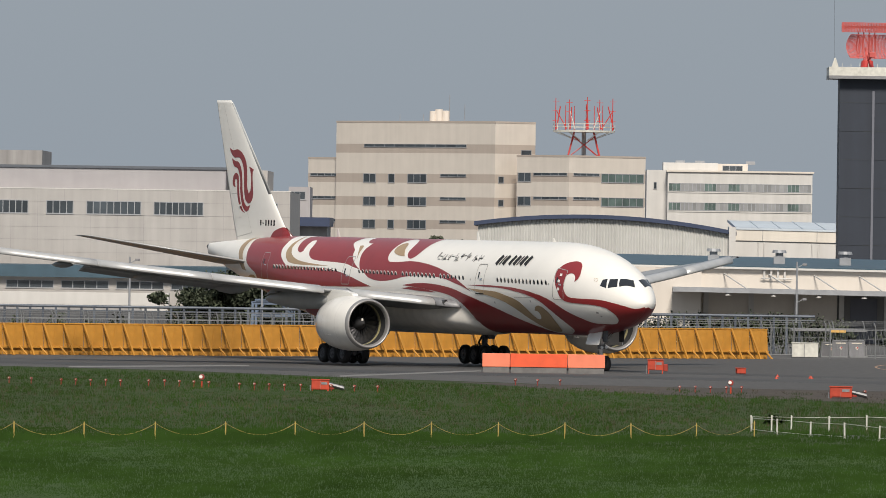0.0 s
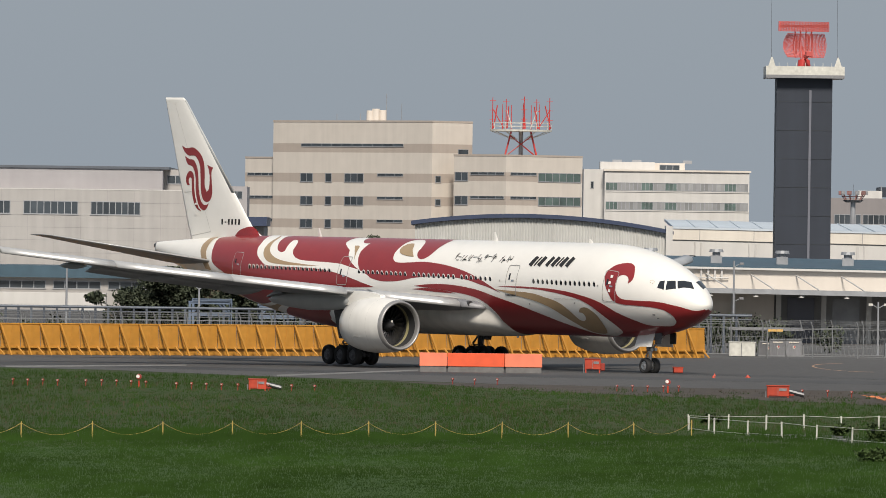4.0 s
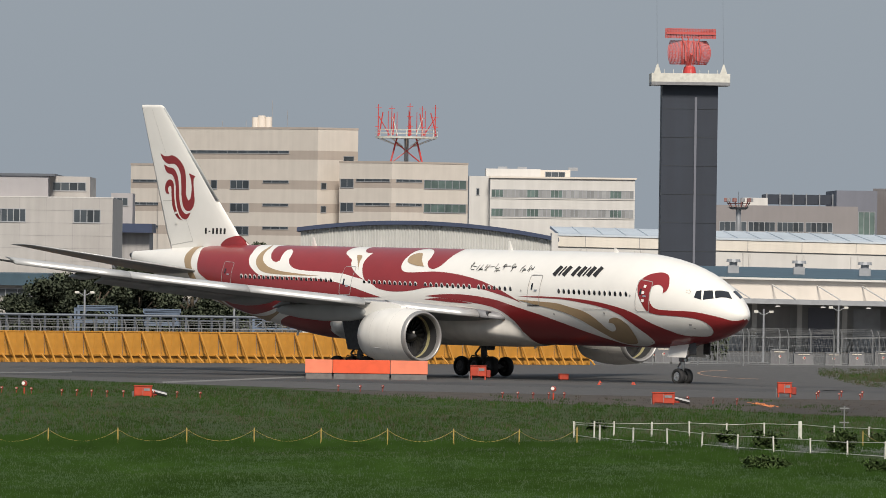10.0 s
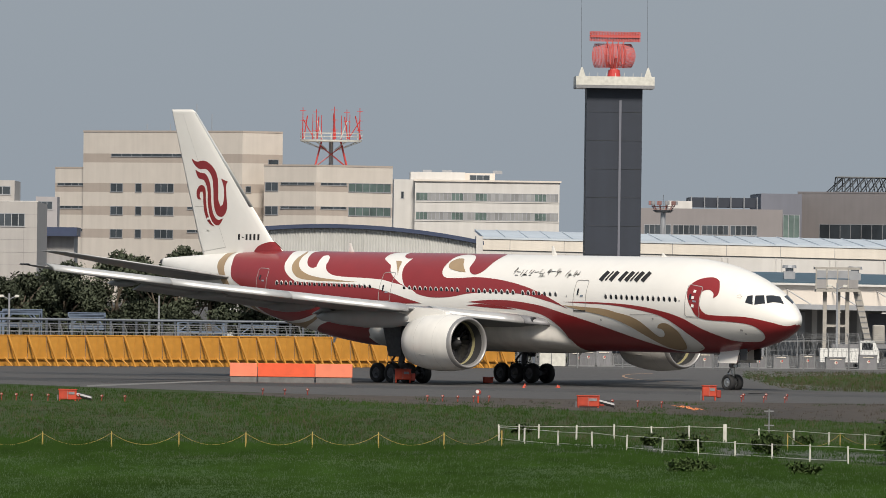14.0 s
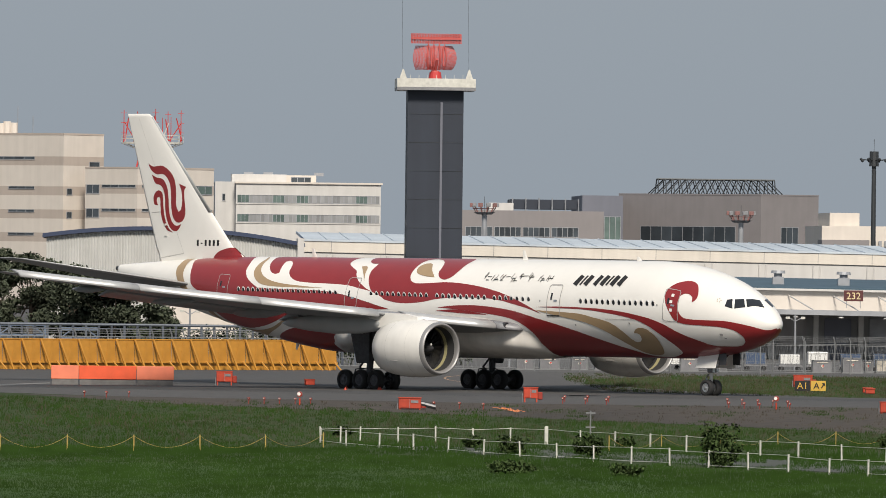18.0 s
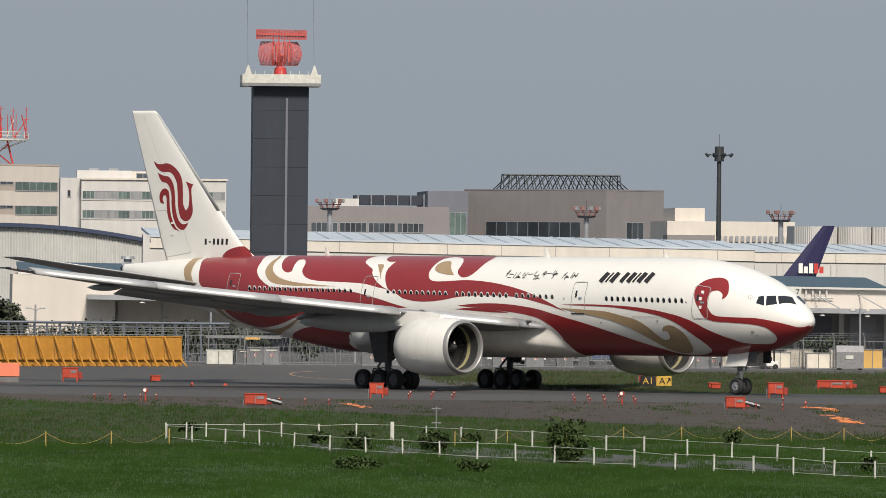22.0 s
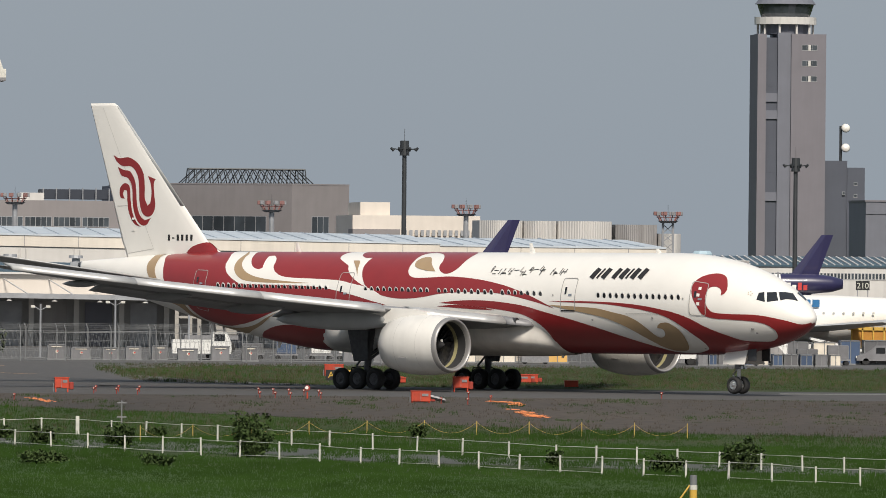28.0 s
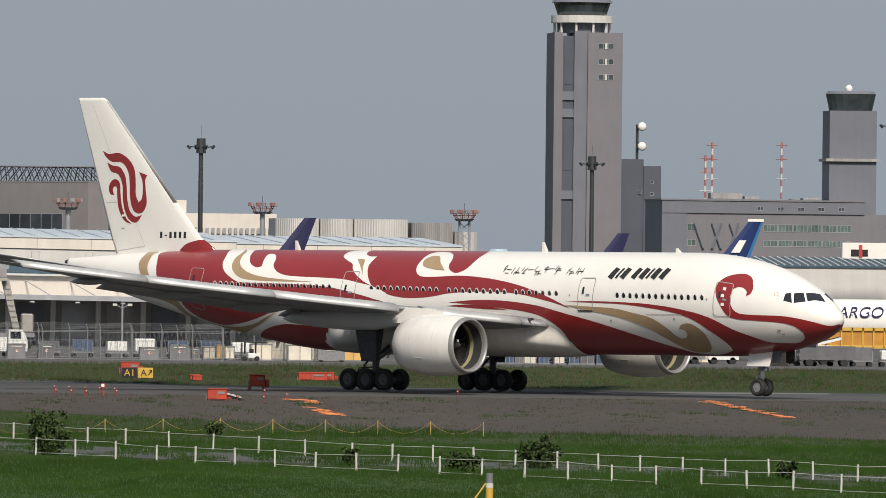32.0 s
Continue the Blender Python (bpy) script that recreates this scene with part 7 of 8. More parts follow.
    clump(bm, rnd, 0, 0, h * 0.3, w * 1.1, w * 0.8, h * 0.5, 380, 0.12)
    for _ in range(16):
        a, b = rnd.uniform(-w, w) * 0.5, rnd.uniform(-w, w) * 0.95
        c, top = rnd.uniform(-0.2, 0.2), h * rnd.uniform(0.45, 1.25)
        add_tube(bm, (a, 0, 0), (b, c, top), 0.014, 0.006, 4)
        for u in (0.5, 0.75, 0.97):
            clump(bm, rnd, a + (b - a) * u, c * u, top * u, 0.22, 0.2, 0.16, 22, 0.12)
    tagged(part("shrub", bm, M_STEM, None, at=pose(x, y, 0)), "leafy green weed bush beside the drain", "shrub", group="weeds along the drain")


# ---- fence, trees, apron and parked aircraft ----
bm = bmesh.new()
add_tube(bm, (0, 0, 0), (0, 0, 2.35), 0.055, sides=6)
add_tube(bm, (0, 0, 2.35), (-0.16, -0.05, 2.8), 0.05, sides=6)
fence_post = bpy.data.meshes.new("post")
bm.to_mesh(fence_post)
fence_post.materials.append(M_GALV)


def wire_fence(a, b, spacing, label, lift=0.0):
    a, b = Vector(a), Vector(b)
    f = thing("wire_fence", label, "fence")
    n = round((b - a).length / spacing)
    for i in range(n + 1):
        p = a + (b - a) * i / n
        ob = new("post", fence_post)
        ob.parent, ob.matrix_basis = f, pose(p.x, p.y, 0, 0, 0, 0 if i % 2 else 15)
    for z in (0.15, 0.8, 1.5, 2.2, 2.45, 2.62, 2.78):
        part("wire", tube((a.x - (0.12 if z > 2.3 else 0), a.y, z), (b.x - (0.12 if z > 2.3 else 0), b.y, z), 0.03 if z in (0.15, 2.2) else 0.012, sides=4), M_GALV, f)
    bm = bmesh.new()
    d = (b - a)
    m = int(d.length / 0.35)
    for i in range(m):
        p, q = a + d * (i / m), a + d * ((i + 1) / m)
        add_tube(bm, (p.x, p.y, 0.15), (q.x, q.y, 2.2), 0.008, sides=3, caps=False)
        add_tube(bm, (p.x, p.y, 2.2), (q.x, q.y, 0.15), 0.008, sides=3, caps=False)
    tagged(part("netting", bm, M_GALV, f), kind="stuff")


wire_fence((-62, 822), (24, 836), 2.5, "tall grey wire fence with angled post tops")
wire_fence((-62, 832), (92, 842), 2.4, "tall grey wire fence with angled post tops")
wire_fence((24, 824), (62, 826), 3.6, "tall grey wire fence with angled post tops")


# trees: limbs and thousands of small leaves
M_LEAF = mat("dark_foliage", (0.115, 0.135, 0.09), 0.85, vary=0.4, scale=1.2, big=0.3, per_object=0.15, spec=0.15)
leafy(M_LEAF, 0.45)
leafy(M_STEM, 0.4)
M_BARK = mat("bark", (0.09, 0.07, 0.05), 0.9, vary=0.3, scale=3)


def tree(x, y, tall, wide, seed):
    rnd = random.Random(seed)
    t = thing("tree", "dense dark green broadleaf tree behind the fence", "tree", pose(x, y, 0), group="trees behind the fence")
    bm = bmesh.new()
    add_tube(bm, (0, 0, 0), (0, 0, tall * 0.5), 0.22, 0.14, 8)
    tips = []
    for i in range(15):
        a = rnd.uniform(0, 6.28)
        z = tall * rnd.uniform(0.25, 0.5)
        tip = (wide * 0.85 * rnd.uniform(0.3, 1) * math.cos(a), wide * 0.5 * math.sin(a), tall * rnd.uniform(0.16, 0.86))
        add_tube(bm, (0, 0, z), tip, 0.09, 0.03, 5)
        tips.append(tip)
    part("trunk", bm, M_BARK, t)
    bm = bmesh.new()
    for tip in tips:
        r = wide * rnd.uniform(0.34, 0.52)
        clump(bm, rnd, tip[0], tip[1], tip[2], r, r, r * rnd.uniform(0.6, 0.85), 900, 0.24)
    part("crown", bm, M_LEAF, t)


for k, (x, y, tall, wide) in enumerate(((-26.4, 870, 4.4, 2.8), (-24.64, 872, 4.8, 3.0), (-21.66, 880, 6.2, 3.4), (-19.24, 885, 6.8, 3.4), (-16.15, 880, 7.2, 3.6), (-15.82, 885, 8.6, 3.8), (-11.9, 885, 8.8, 3.8), (-8.63, 880, 8.6, 3.6), (-0.78, 880, 8.3, 3.8), (2.42, 876, 7.4, 3.4), (-22.13, 870, 6.4, 3.4), (-19.54, 876, 7.6, 3.4), (4.91, 872, 5.2, 3.0), (-7.99, 1000, 9.6, 3.2), (-4.87, 1000, 9.2, 3.4), (-1.22, 1000, 9.3, 3.4), (-11.63, 1000, 9.0, 3.6))):
    tree(x, y, tall, wide, 40 + k)
for k, (x, y, h, w) in enumerate(((-39.51, 860, 2.2, 1.6), (-36.46, 862, 2.6, 1.3), (-33.6, 858, 2.0, 1.4), (-31.44, 860, 2.4, 1.2), (19.8, 862, 3.0, 2.0), (22.55, 864, 3.2, 2.0), (26.15, 864, 2.8, 2.0), (30.28, 866, 2.4, 1.8), (12.51, 860, 3.2, 2.2), (15.27, 864, 3.0, 2.2), (70.82, 866, 2.6, 2.0), (72.81, 868, 2.8, 2.0))):
    rnd = random.Random(90 + k)
    bm = clump(bmesh.new(), rnd, 0, 0, h * 0.5, w, w * 0.8, h * 0.6, 420, 0.25)
    for _ in range(5):
        add_tube(bm, (rnd.uniform(-0.2, 0.2), 0, 0), (rnd.uniform(-w, w) * 0.5, 0, h * 0.6), 0.03, 0.015, 4)
    tagged(part("bush", bm, M_LEAF, None, at=pose(x, y, 0)), "green bush growing behind the wire fence", "bush", group="bushes behind the fence")

# dark posts under a heavy pipe rail behind the blast barrier
M_RAILBLUE = mat("weathered_blue_grey_steel", (0.09, 0.105, 0.13), 0.55, 0.2, vary=0.15, scale=2)
M_POSTDARK = mat("dark_slate_post", (0.045, 0.055, 0.075), 0.6, vary=0.2, scale=2)
prf = thing("pipe_rail_fence", "blue-grey pipe rail on dark steel posts", "fence")
for k in range(12):
    part("pipe_rail", tube((-45 + 5.7 * k, 845, 3.04), (-39.3 + 5.7 * k, 845, 3.04), 0.11, sides=8), M_RAILBLUE, prf)
    part("lower_rail", tube((-45 + 5.7 * k, 845, 2.72), (-39.3 + 5.7 * k, 845, 2.72), 0.05, sides=6), M_RAILBLUE, prf)
for k in range(68):
    x = -44.8 + k
    part("post", box(x - 0.09, x + 0.09, 844.92, 845.1, 0, 2.98), M_POSTDARK if k % 3 else M_RAILBLUE, prf)
for k in range(17):
    rnd = random.Random(300 + k)
    h, w = rnd.uniform(2.9, 3.7), rnd.uniform(0.8, 1.4)
    bm = clump(bmesh.new(), rnd, 0, 0, h * 0.55, w, w * 0.8, h * 0.55, 420, 0.24)
    for _ in range(5):
        add_tube(bm, (rnd.uniform(-0.2, 0.2), 0, 0), (rnd.uniform(-w, w) * 0.5, 0, h * 0.6), 0.03, 0.015, 4)
    tagged(part("bush", bm, M_LEAF, None, at=pose(5 + 1.25 * k + rnd.uniform(-0.4, 0.4), 849, 0)), "green bush growing behind the wire fence", "bush", group="bushes behind the fence")

# utility poles with lamp arms
for x, y, top, arms in ((22.08, 850, 7.3, 1), (33.43, 850, 4.22, 2), (-30.25, 850, 6.93, 1), (-19.85, 850, 5.01, 2), (39.3, 850, 4.62, 2), (44.83, 845, 6.65, 2), (73.17, 850, 4.76, 2), (55.88, 850, 4.39, 2), (88.39, 850, 6.12, 2), (91.57, 850, 7.3, 0), (22.09, 850, 4.57, 1), (8.33, 850, 4.38, 2), (-8.11, 850, 4.97, 0)):
    u = thing("utility_pole", "slim grey pole with small lamps", "pole", pose(x, y, 0), group="utility poles")
    part("pole", tube((0, 0, 0), (0, 0, top), 0.1, 0.07, 8), M_GREYSTEEL, u)
    for a in ((-1, 1) if arms == 2 else (1,) if arms == 1 else ()):
        part("arm", tube((0, 0, top - 0.5), (a * 0.5, 0, top - 0.2), 0.035, sides=5), M_GREYSTEEL, u)
        part("lamp", box(a * 0.6 - 0.17, a * 0.6 + 0.17, -0.14, 0.14, top - 0.32, top - 0.12, 0.03), M_WHITEPAINT if arms == 2 else M_STRUT, u)

# blue-grey steel gantries among the trees
for x, y, w, h in ((-19.08, 862, 3.0, 3.6), (-13.92, 860, 2.8, 3.4), (-19.25, 862, 3.2, 3.4), (-13.91, 860, 2.8, 3.2), (-4.87, 862, 3.6, 2.9), (-0.31, 860, 3.0, 2.6)):
    g = thing("steel_gantry", "blue-grey steel gantry frame behind the fence", "gantry", pose(x, y, 0), group="steel gantries")
    M_GANTRY = bpy.data.materials.get("gantry_blue") or mat("gantry_blue", (0.13, 0.17, 0.24), 0.5, 0.2, vary=0.15)
    for a in (-w / 2, w / 2):
        for b in (-0.6, 0.6):
            part("leg", box(a - 0.09, a + 0.09, b - 0.09, b + 0.09, 0, h), M_GANTRY, g)
        part("brace", tube((a, -0.6, h * 0.72), (a * 0.35, -0.6, h), 0.06, sides=5), M_GANTRY, g)
    for z in (h, h * 0.72):
        part("beam", box(-w / 2, w / 2, -0.7, -0.5, z - 0.12, z + 0.05), M_GANTRY, g)
    part("cap_plate", box(-w / 2 - 0.1, w / 2 + 0.1, -0.7, 0.7, h, h + 0.12), M_GANTRY, g)


# containers and crates along the apron edge
M_CRATE = mat("container_grey", (0.17, 0.17, 0.18), 0.5, 0.3, vary=0.15, scale=1.5, per_object=0.3)
M_CRATEBLUE = mat("container_blue", (0.045, 0.075, 0.14), 0.5, vary=0.15, per_object=0.2)
M_CREAMBOX = mat("pale_crate", (0.58, 0.53, 0.45), 0.7, vary=0.12, scale=1.5, per_object=0.2)
M_AMBER = mat("amber_box", (0.55, 0.33, 0.10), 0.7, vary=0.12, per_object=0.2)


def air_container(x, y, w, h, material, mark=True, curtain=False):
    c = thing("air_container", {"container_grey": "grey metal air cargo container with a small mark", "container_blue": "blue curtained air cargo container", "pale_crate": "pale wrapped cargo pallet", "amber_box": "amber brown cargo crate"}[material.name], "container", pose(x, y, 0), group="containers on the apron")
    bm = bmesh.new()
    loft(bm, [[(-w / 2, a, b) for a, b in ((-0.75, 0.12), (0.75, 0.12), (0.75, h), (-0.75, h))], [(w / 2 - 0.05, a, b) for a, b in ((-0.75, 0.12), (0.75, 0.12), (0.75, h), (-0.75, h))]])
    part("body", bm, material, c)
    part("base", box(-w / 2 - 0.04, w / 2 + 0.04, -0.8, 0.8, 0, 0.12), M_GALV, c)
    for xx in (-w / 2 + 0.04, 0, w / 2 - 0.06):
        part("frame_bar", box(xx - 0.03, xx + 0.03, -0.79, -0.75, 0.12, h), M_GALV, c)
    part("top_bar", box(-w / 2, w / 2, -0.79, -0.75, h - 0.08, h), M_GALV, c)
    if mark:
        part("mark_disc", tube((0.02, -0.8, h * 0.55), (0.02, -0.76, h * 0.55), 0.12, sides=10), M_CREAMBOX, c)
        part("mark_spot", tube((0.06, -0.815, h * 0.57), (0.06, -0.8, h * 0.57), 0.07, sides=8), M_REDPAINT, c)
        part("label_bar", box(-w * 0.3, w * 0.3, -0.8, -0.77, h * 0.8, h * 0.86), M_CREAMBOX, c)


rnd = random.Random(77)
for x0, x1 in ((24.37, 26.97), (34.02, 50.38), (57.0, 59.8)):
    xx = x0
    while xx < x1:
        w = rnd.uniform(1.5, 2.0)
        m = M_CRATEBLUE if rnd.random() < 0.06 else M_CRATE
        air_container(xx, 834 + rnd.uniform(-0.5, 3), w * 0.8, rnd.uniform(0.95, 1.25), m, m is M_CRATE)
        xx += w + rnd.uniform(0.15, 0.7)
for x0, x1 in ((65.9, 68.2), (68.9, 74.44)):
    xx = x0
    while xx < x1:
        w = rnd.uniform(1.2, 2.2)
        air_container(xx, 838 + rnd.uniform(0, 4), w, rnd.uniform(1.1, 1.75), M_AMBER if rnd.random() < 0.05 else M_CREAMBOX, False)
        xx += w + rnd.uniform(0.05, 0.4)
xx = 83.93
while xx < 104.12:
    w = rnd.uniform(1.6, 2.3)
    k = rnd.random()
    air_container(xx, 850 + rnd.uniform(0, 4), w, rnd.uniform(1.5, 2.0), M_CRATEBLUE if k < 0.35 else M_CREAMBOX if k < 0.6 else M_CRATE, False)
    xx += w + rnd.uniform(0.2, 0.8)
# close rows of bins and wrapped loads before the freighters
for x, w, h, m in ((84.0, 0.75, 0.95, M_CRATE), (84.78, 0.7, 0.92, M_CRATEBLUE), (85.55, 0.72, 0.95, M_CRATE), (86.4, 1.0, 0.9, M_CREAMBOX), (87.47, 0.86, 0.95, M_CRATEBLUE), (88.68, 0.86, 0.95, M_CREAMBOX), (89.82, 0.84, 0.95, M_CRATEBLUE), (90.85, 1.1, 0.95, M_CRATE), (92.05, 1.0, 0.95, M_CRATEBLUE), (93.2, 0.95, 0.95, M_CRATE), (94.3, 0.9, 0.95, M_CREAMBOX)):
    air_container(x, 834, w, h, m, False)
for x, w, h, m in ((60.9, 0.92, 1.0, M_CRATE), (62.06, 0.97, 1.05, M_CREAMBOX), (62.95, 0.7, 1.25, M_AMBER), (63.65, 0.8, 1.1, M_CREAMBOX)):
    air_container(x, 841, w, h, m, m is M_CRATE)
for x0, x1, y, hs, shares in ((88.6, 93.8, 856, (1.7, 2.4), (0.1, 0.55)),):
    xx = x0
    while xx < x1:
        w = rnd.uniform(0.95, 1.7)
        k = rnd.random()
        air_container(xx, y + rnd.uniform(0, 2.0), w, rnd.uniform(*hs), M_CRATEBLUE if k < shares[0] else M_CREAMBOX if k < shares[1] else M_CRATE, False)
        xx += w + rnd.uniform(0.1, 0.4)
for x, w, h in ((22.2, 2.0, 1.1),):
    c = thing("white_crate", "weathered white crate by the fence", "crate", pose(x, 828, 0), group="white crates")
    part("body", box(-w / 2, w / 2, -0.6, 0.6, 0.05, h, 0.03), M_WHITEPAINT, c)
    part("lid", box(-w / 2 - 0.04, w / 2 + 0.04, -0.64, 0.64, h, h + 0.07), M_WHITEPAINT, c)
    part("plank", box(-w / 2 + 0.9, -w / 2 + 0.96, -0.63, -0.6, 0.05, h), M_GALV, c)
sh = thing("bus_shelter", "dark flat shelter roof on thin posts by the fence", "shelter", pose(24.28, 838, 0))
part("roof", box(-2.9, 2.9, -1.0, 1.0, 1.95, 2.15, 0.03), M_STRUT, sh)
part("sign_strip", box(0.1, 1.3, -1.06, -1.0, 1.9, 2.12), M_AMBER, sh)
for xx in (-2.6, -0.8, 1.0, 2.6):
    part("post", tube((xx, 0, 0), (xx, 0, 1.95), 0.05, sides=6), M_GALV, sh)
for x in (25.09, 26.32):
    air_container(x, 834, 1.3, 1.35, M_CRATE)


# vehicles
M_VANWHITE = mat("vehicle_white", (0.72, 0.72, 0.70), 0.35, vary=0.05, coat=0.3)


def vehicle(name, label, x, y, ln, tall, material, style, flip=1):
    v = thing(name, label, "vehicle", pose(x, y, 0, 0, 0, 0 if flip > 0 else 180), group="airport vehicles")
    wd = 1.7
    if style == "van":
        prof = ((-ln / 2, 0.35), (-ln / 2, tall * 0.9), (-ln / 2 + 0.2, tall), (ln * 0.12, tall), (ln * 0.33, tall * 0.6), (ln / 2 - 0.1, tall * 0.5), (ln / 2, 0.35))
    else:
        prof = ((-ln / 2, 0.5), (-ln / 2, tall * 0.72), (ln * 0.18, tall * 0.72), (ln * 0.18, tall), (ln * 0.42, tall), (ln / 2, tall * 0.62), (ln / 2, 0.5))
    bm = bmesh.new()
    loft(bm, [[(a, -wd / 2, b) for a, b in prof], [(a, wd / 2, b) for a, b in prof]])
    part("body", bm, material, v)
    g0, g1, gz0, gz1 = (-ln * 0.42, ln * 0.14, tall * 0.6, tall * 0.9) if style == "van" else (ln * 0.2, ln * 0.4, tall * 0.68, tall * 0.92)
    n = 3 if style == "van" else 1
    for i in range(n):
        a = g0 + (g1 - g0) * i / n
        for s in (-1, 1):
            part("side_window", box(a + 0.04, a + (g1 - g0) / n - 0.04, s * wd / 2 - 0.02, s * wd / 2 + 0.02, gz0, gz1), M_GLASS, v)
    for a in (-ln * 0.3, ln * 0.32):
        for s in (-1, 1):
            bm = bmesh.new()
            spin(bm, [(-0.1, 0.02), (-0.1, 0.24), (-0.08, 0.31), (0.08, 0.31), (0.1, 0.24), (0.1, 0.02)], "y", 16)
            part("wheel", bm, M_TYRE, v, at=pose(a, s * (wd / 2 - 0.1), 0.31))
    for s in (-0.55, 0.55):
        part("headlight", box(ln / 2 - 0.05, ln / 2 + 0.02, s - 0.14, s + 0.14, tall * 0.36, tall * 0.46), M_WHITE, v)


for nm, lb, x, y, ln, tall, m, st, fl in (("tow_tractor", "pale airport tow tractor beside the containers", 80.74, 838, 3.0, 1.4, M_VANWHITE, "truck", 1), ("tow_tractor", "pale airport tow tractor beside the containers", 82.4, 836, 2.6, 1.3, M_VANWHITE, "truck", 1), ("cargo_truck", "white cargo truck with a raised box", 45.76, 844, 4.6, 2.2, M_VANWHITE, "truck", 1), ("van", "large pale grey van parked beside the loader", 99.85, 850, 4.2, 1.55, M_CRATE, "van", -1), ("van", "small white van parked beside the grey van", 103.4, 850, 2.4, 1.25, M_VANWHITE, "van", -1), ("cargo_truck", "grey cargo truck beside the yellow loader", 110.35, 840, 4.4, 2.2, M_CRATE, "truck", -1), ("tow_tractor", "pale airport tow tractor beside the containers", 86.04, 838, 3.0, 1.5, M_VANWHITE, "truck", -1), ("van", "small white van parked on the apron", 86.46, 846, 3.8, 1.8, M_VANWHITE, "van", 1)):
    vehicle(nm, lb, x, y, ln, tall, m, st, fl)

# long white flatbed trailer with its loads
ft = thing("flatbed_trailer", "long low white flatbed trailer on small wheels", "trailer", pose(85.28, 838, 0))
part("deck", box(-1.98, 1.98, -0.9, 0.9, 0.94, 1.24, 0.02), M_VANWHITE, ft)
part("side_lip", box(-1.98, 1.98, -0.96, -0.9, 1.02, 1.12), M_GALV, ft)
for a in (-1.5, -0.9, 0.9, 1.5):
    bm = bmesh.new()
    spin(bm, [(-0.12, 0.02), (-0.12, 0.3), (0.12, 0.3), (0.12, 0.02)], "y", 14)
    part("wheel", bm, M_TYRE, ft, at=pose(a, -0.7, 0.3))
    part("axle_leg", box(a - 0.06, a + 0.06, -0.66, 0.66, 0.25, 0.94), M_STRUT, ft)
wl = thing("wrapped_load", "white wrapped load on the flatbed trailer", "cargo", pose(84.25, 838, 1.24))
part("wrap", box(-0.82, 0.82, -0.7, 0.7, 0, 0.5, 0.1), M_VANWHITE, wl)
for a in (-0.4, 0.4):
    part("strap", box(a - 0.03, a + 0.03, -0.715, -0.7, 0.02, 0.46), M_STRUT, wl)
dk = thing("tool_chest", "dark steel chest on the flatbed trailer", "chest", pose(85.7, 838, 1.24))
part("body", box(-0.42, 0.42, -0.6, 0.6, 0, 0.42, 0.03), M_DARKMETAL, dk)
part("lid", box(-0.45, 0.45, -0.63, 0.63, 0.42, 0.5, 0.02), M_BLACK, dk)
du = thing("ground_unit", "long dark covered ground power unit", "machine", pose(89.2, 846, 0))
part("cover", loft(bmesh.new(), [[(x, a, b) for a, b in ((-0.8, 0.3), (0.8, 0.3), (0.8, 1.2), (0.5, 1.5), (-0.5, 1.5), (-0.8, 1.2))] for x in (-1.3, 1.3)]), M_TOWERDARK, du, "dark blue-grey cover")
part("ramp", loft(bmesh.new(), [[(1.3, y, 0.3), (2.4, y, 0.3), (2.4, y, 0.9), (1.9, y, 1.45), (1.3, y, 1.5)] for y in (-0.75, 0.75)]), M_CONC, du, "pale grey sloping end")
for a in (-0.9, 0.9, 1.9):
    bm = bmesh.new()
    spin(bm, [(-0.1, 0.02), (-0.1, 0.3), (0.1, 0.3), (0.1, 0.02)], "y", 12)
    part("wheel", bm, M_TYRE, du, at=pose(a, -0.6, 0.3))
fk = thing("forklift", "small white forklift with an open guard frame", "forklift", pose(64.8, 836, 0))
part("body", box(-0.1, 0.85, -0.45, 0.45, 0.2, 0.62, 0.06), M_VANWHITE, fk, "white counterweight body")
part("seat", box(0.05, 0.35, -0.25, 0.25, 0.62, 0.95, 0.04), M_BLACK, fk, "black seat")
part("guard_roof", box(-0.35, 0.55, -0.45, 0.45, 1.42, 1.48), M_BLACK, fk)
for a in (-0.32, 0.52):
    for b in (-0.42, 0.42):
        part("guard_post", tube((a, b, 0.55), (a, b, 1.42), 0.035, sides=6), M_BLACK, fk)
for b in (-0.3, 0.3):
    part("mast_rail", box(-0.62, -0.52, b - 0.05, b + 0.05, 0.08, 1.4), M_DARKMETAL, fk)
    part("fork", box(-1.25, -0.6, b - 0.06, b + 0.06, 0.1, 0.15), M_DARKMETAL, fk)
part("footwell", box(-0.5, -0.1, -0.4, 0.4, 0.2, 0.4, 0.03), M_STRUT, fk)
for a in (-0.35, 0.6):
    for b in (-0.42, 0.42):
        bm = bmesh.new()
        spin(bm, [(-0.08, 0.02), (-0.08, 0.2), (0.08, 0.2), (0.08, 0.02)], "y", 12)
        part("wheel", bm, M_TYRE, fk, at=pose(a, b, 0.2))

# covered generator box beside the containers
gb = thing("ground_unit", "dark grey covered ground power unit", "machine", pose(70.98, 834, 0))
bm = bmesh.new()
loft(bm, [[(-1.05, a, b) for a, b in ((-0.8, 0.15), (0.8, 0.15), (0.8, 1.4), (0.5, 1.9), (-0.5, 1.9), (-0.8, 1.4))], [(1.05, a, b) for a, b in ((-0.8, 0.15), (0.8, 0.15), (0.8, 1.4), (0.5, 1.9), (-0.5, 1.9), (-0.8, 1.4))]])
part("cover", bm, M_STRUT, gb)
part("plate", box(-0.35, 0.25, -0.85, -0.8, 0.85, 1.15), M_WHITEPAINT, gb)
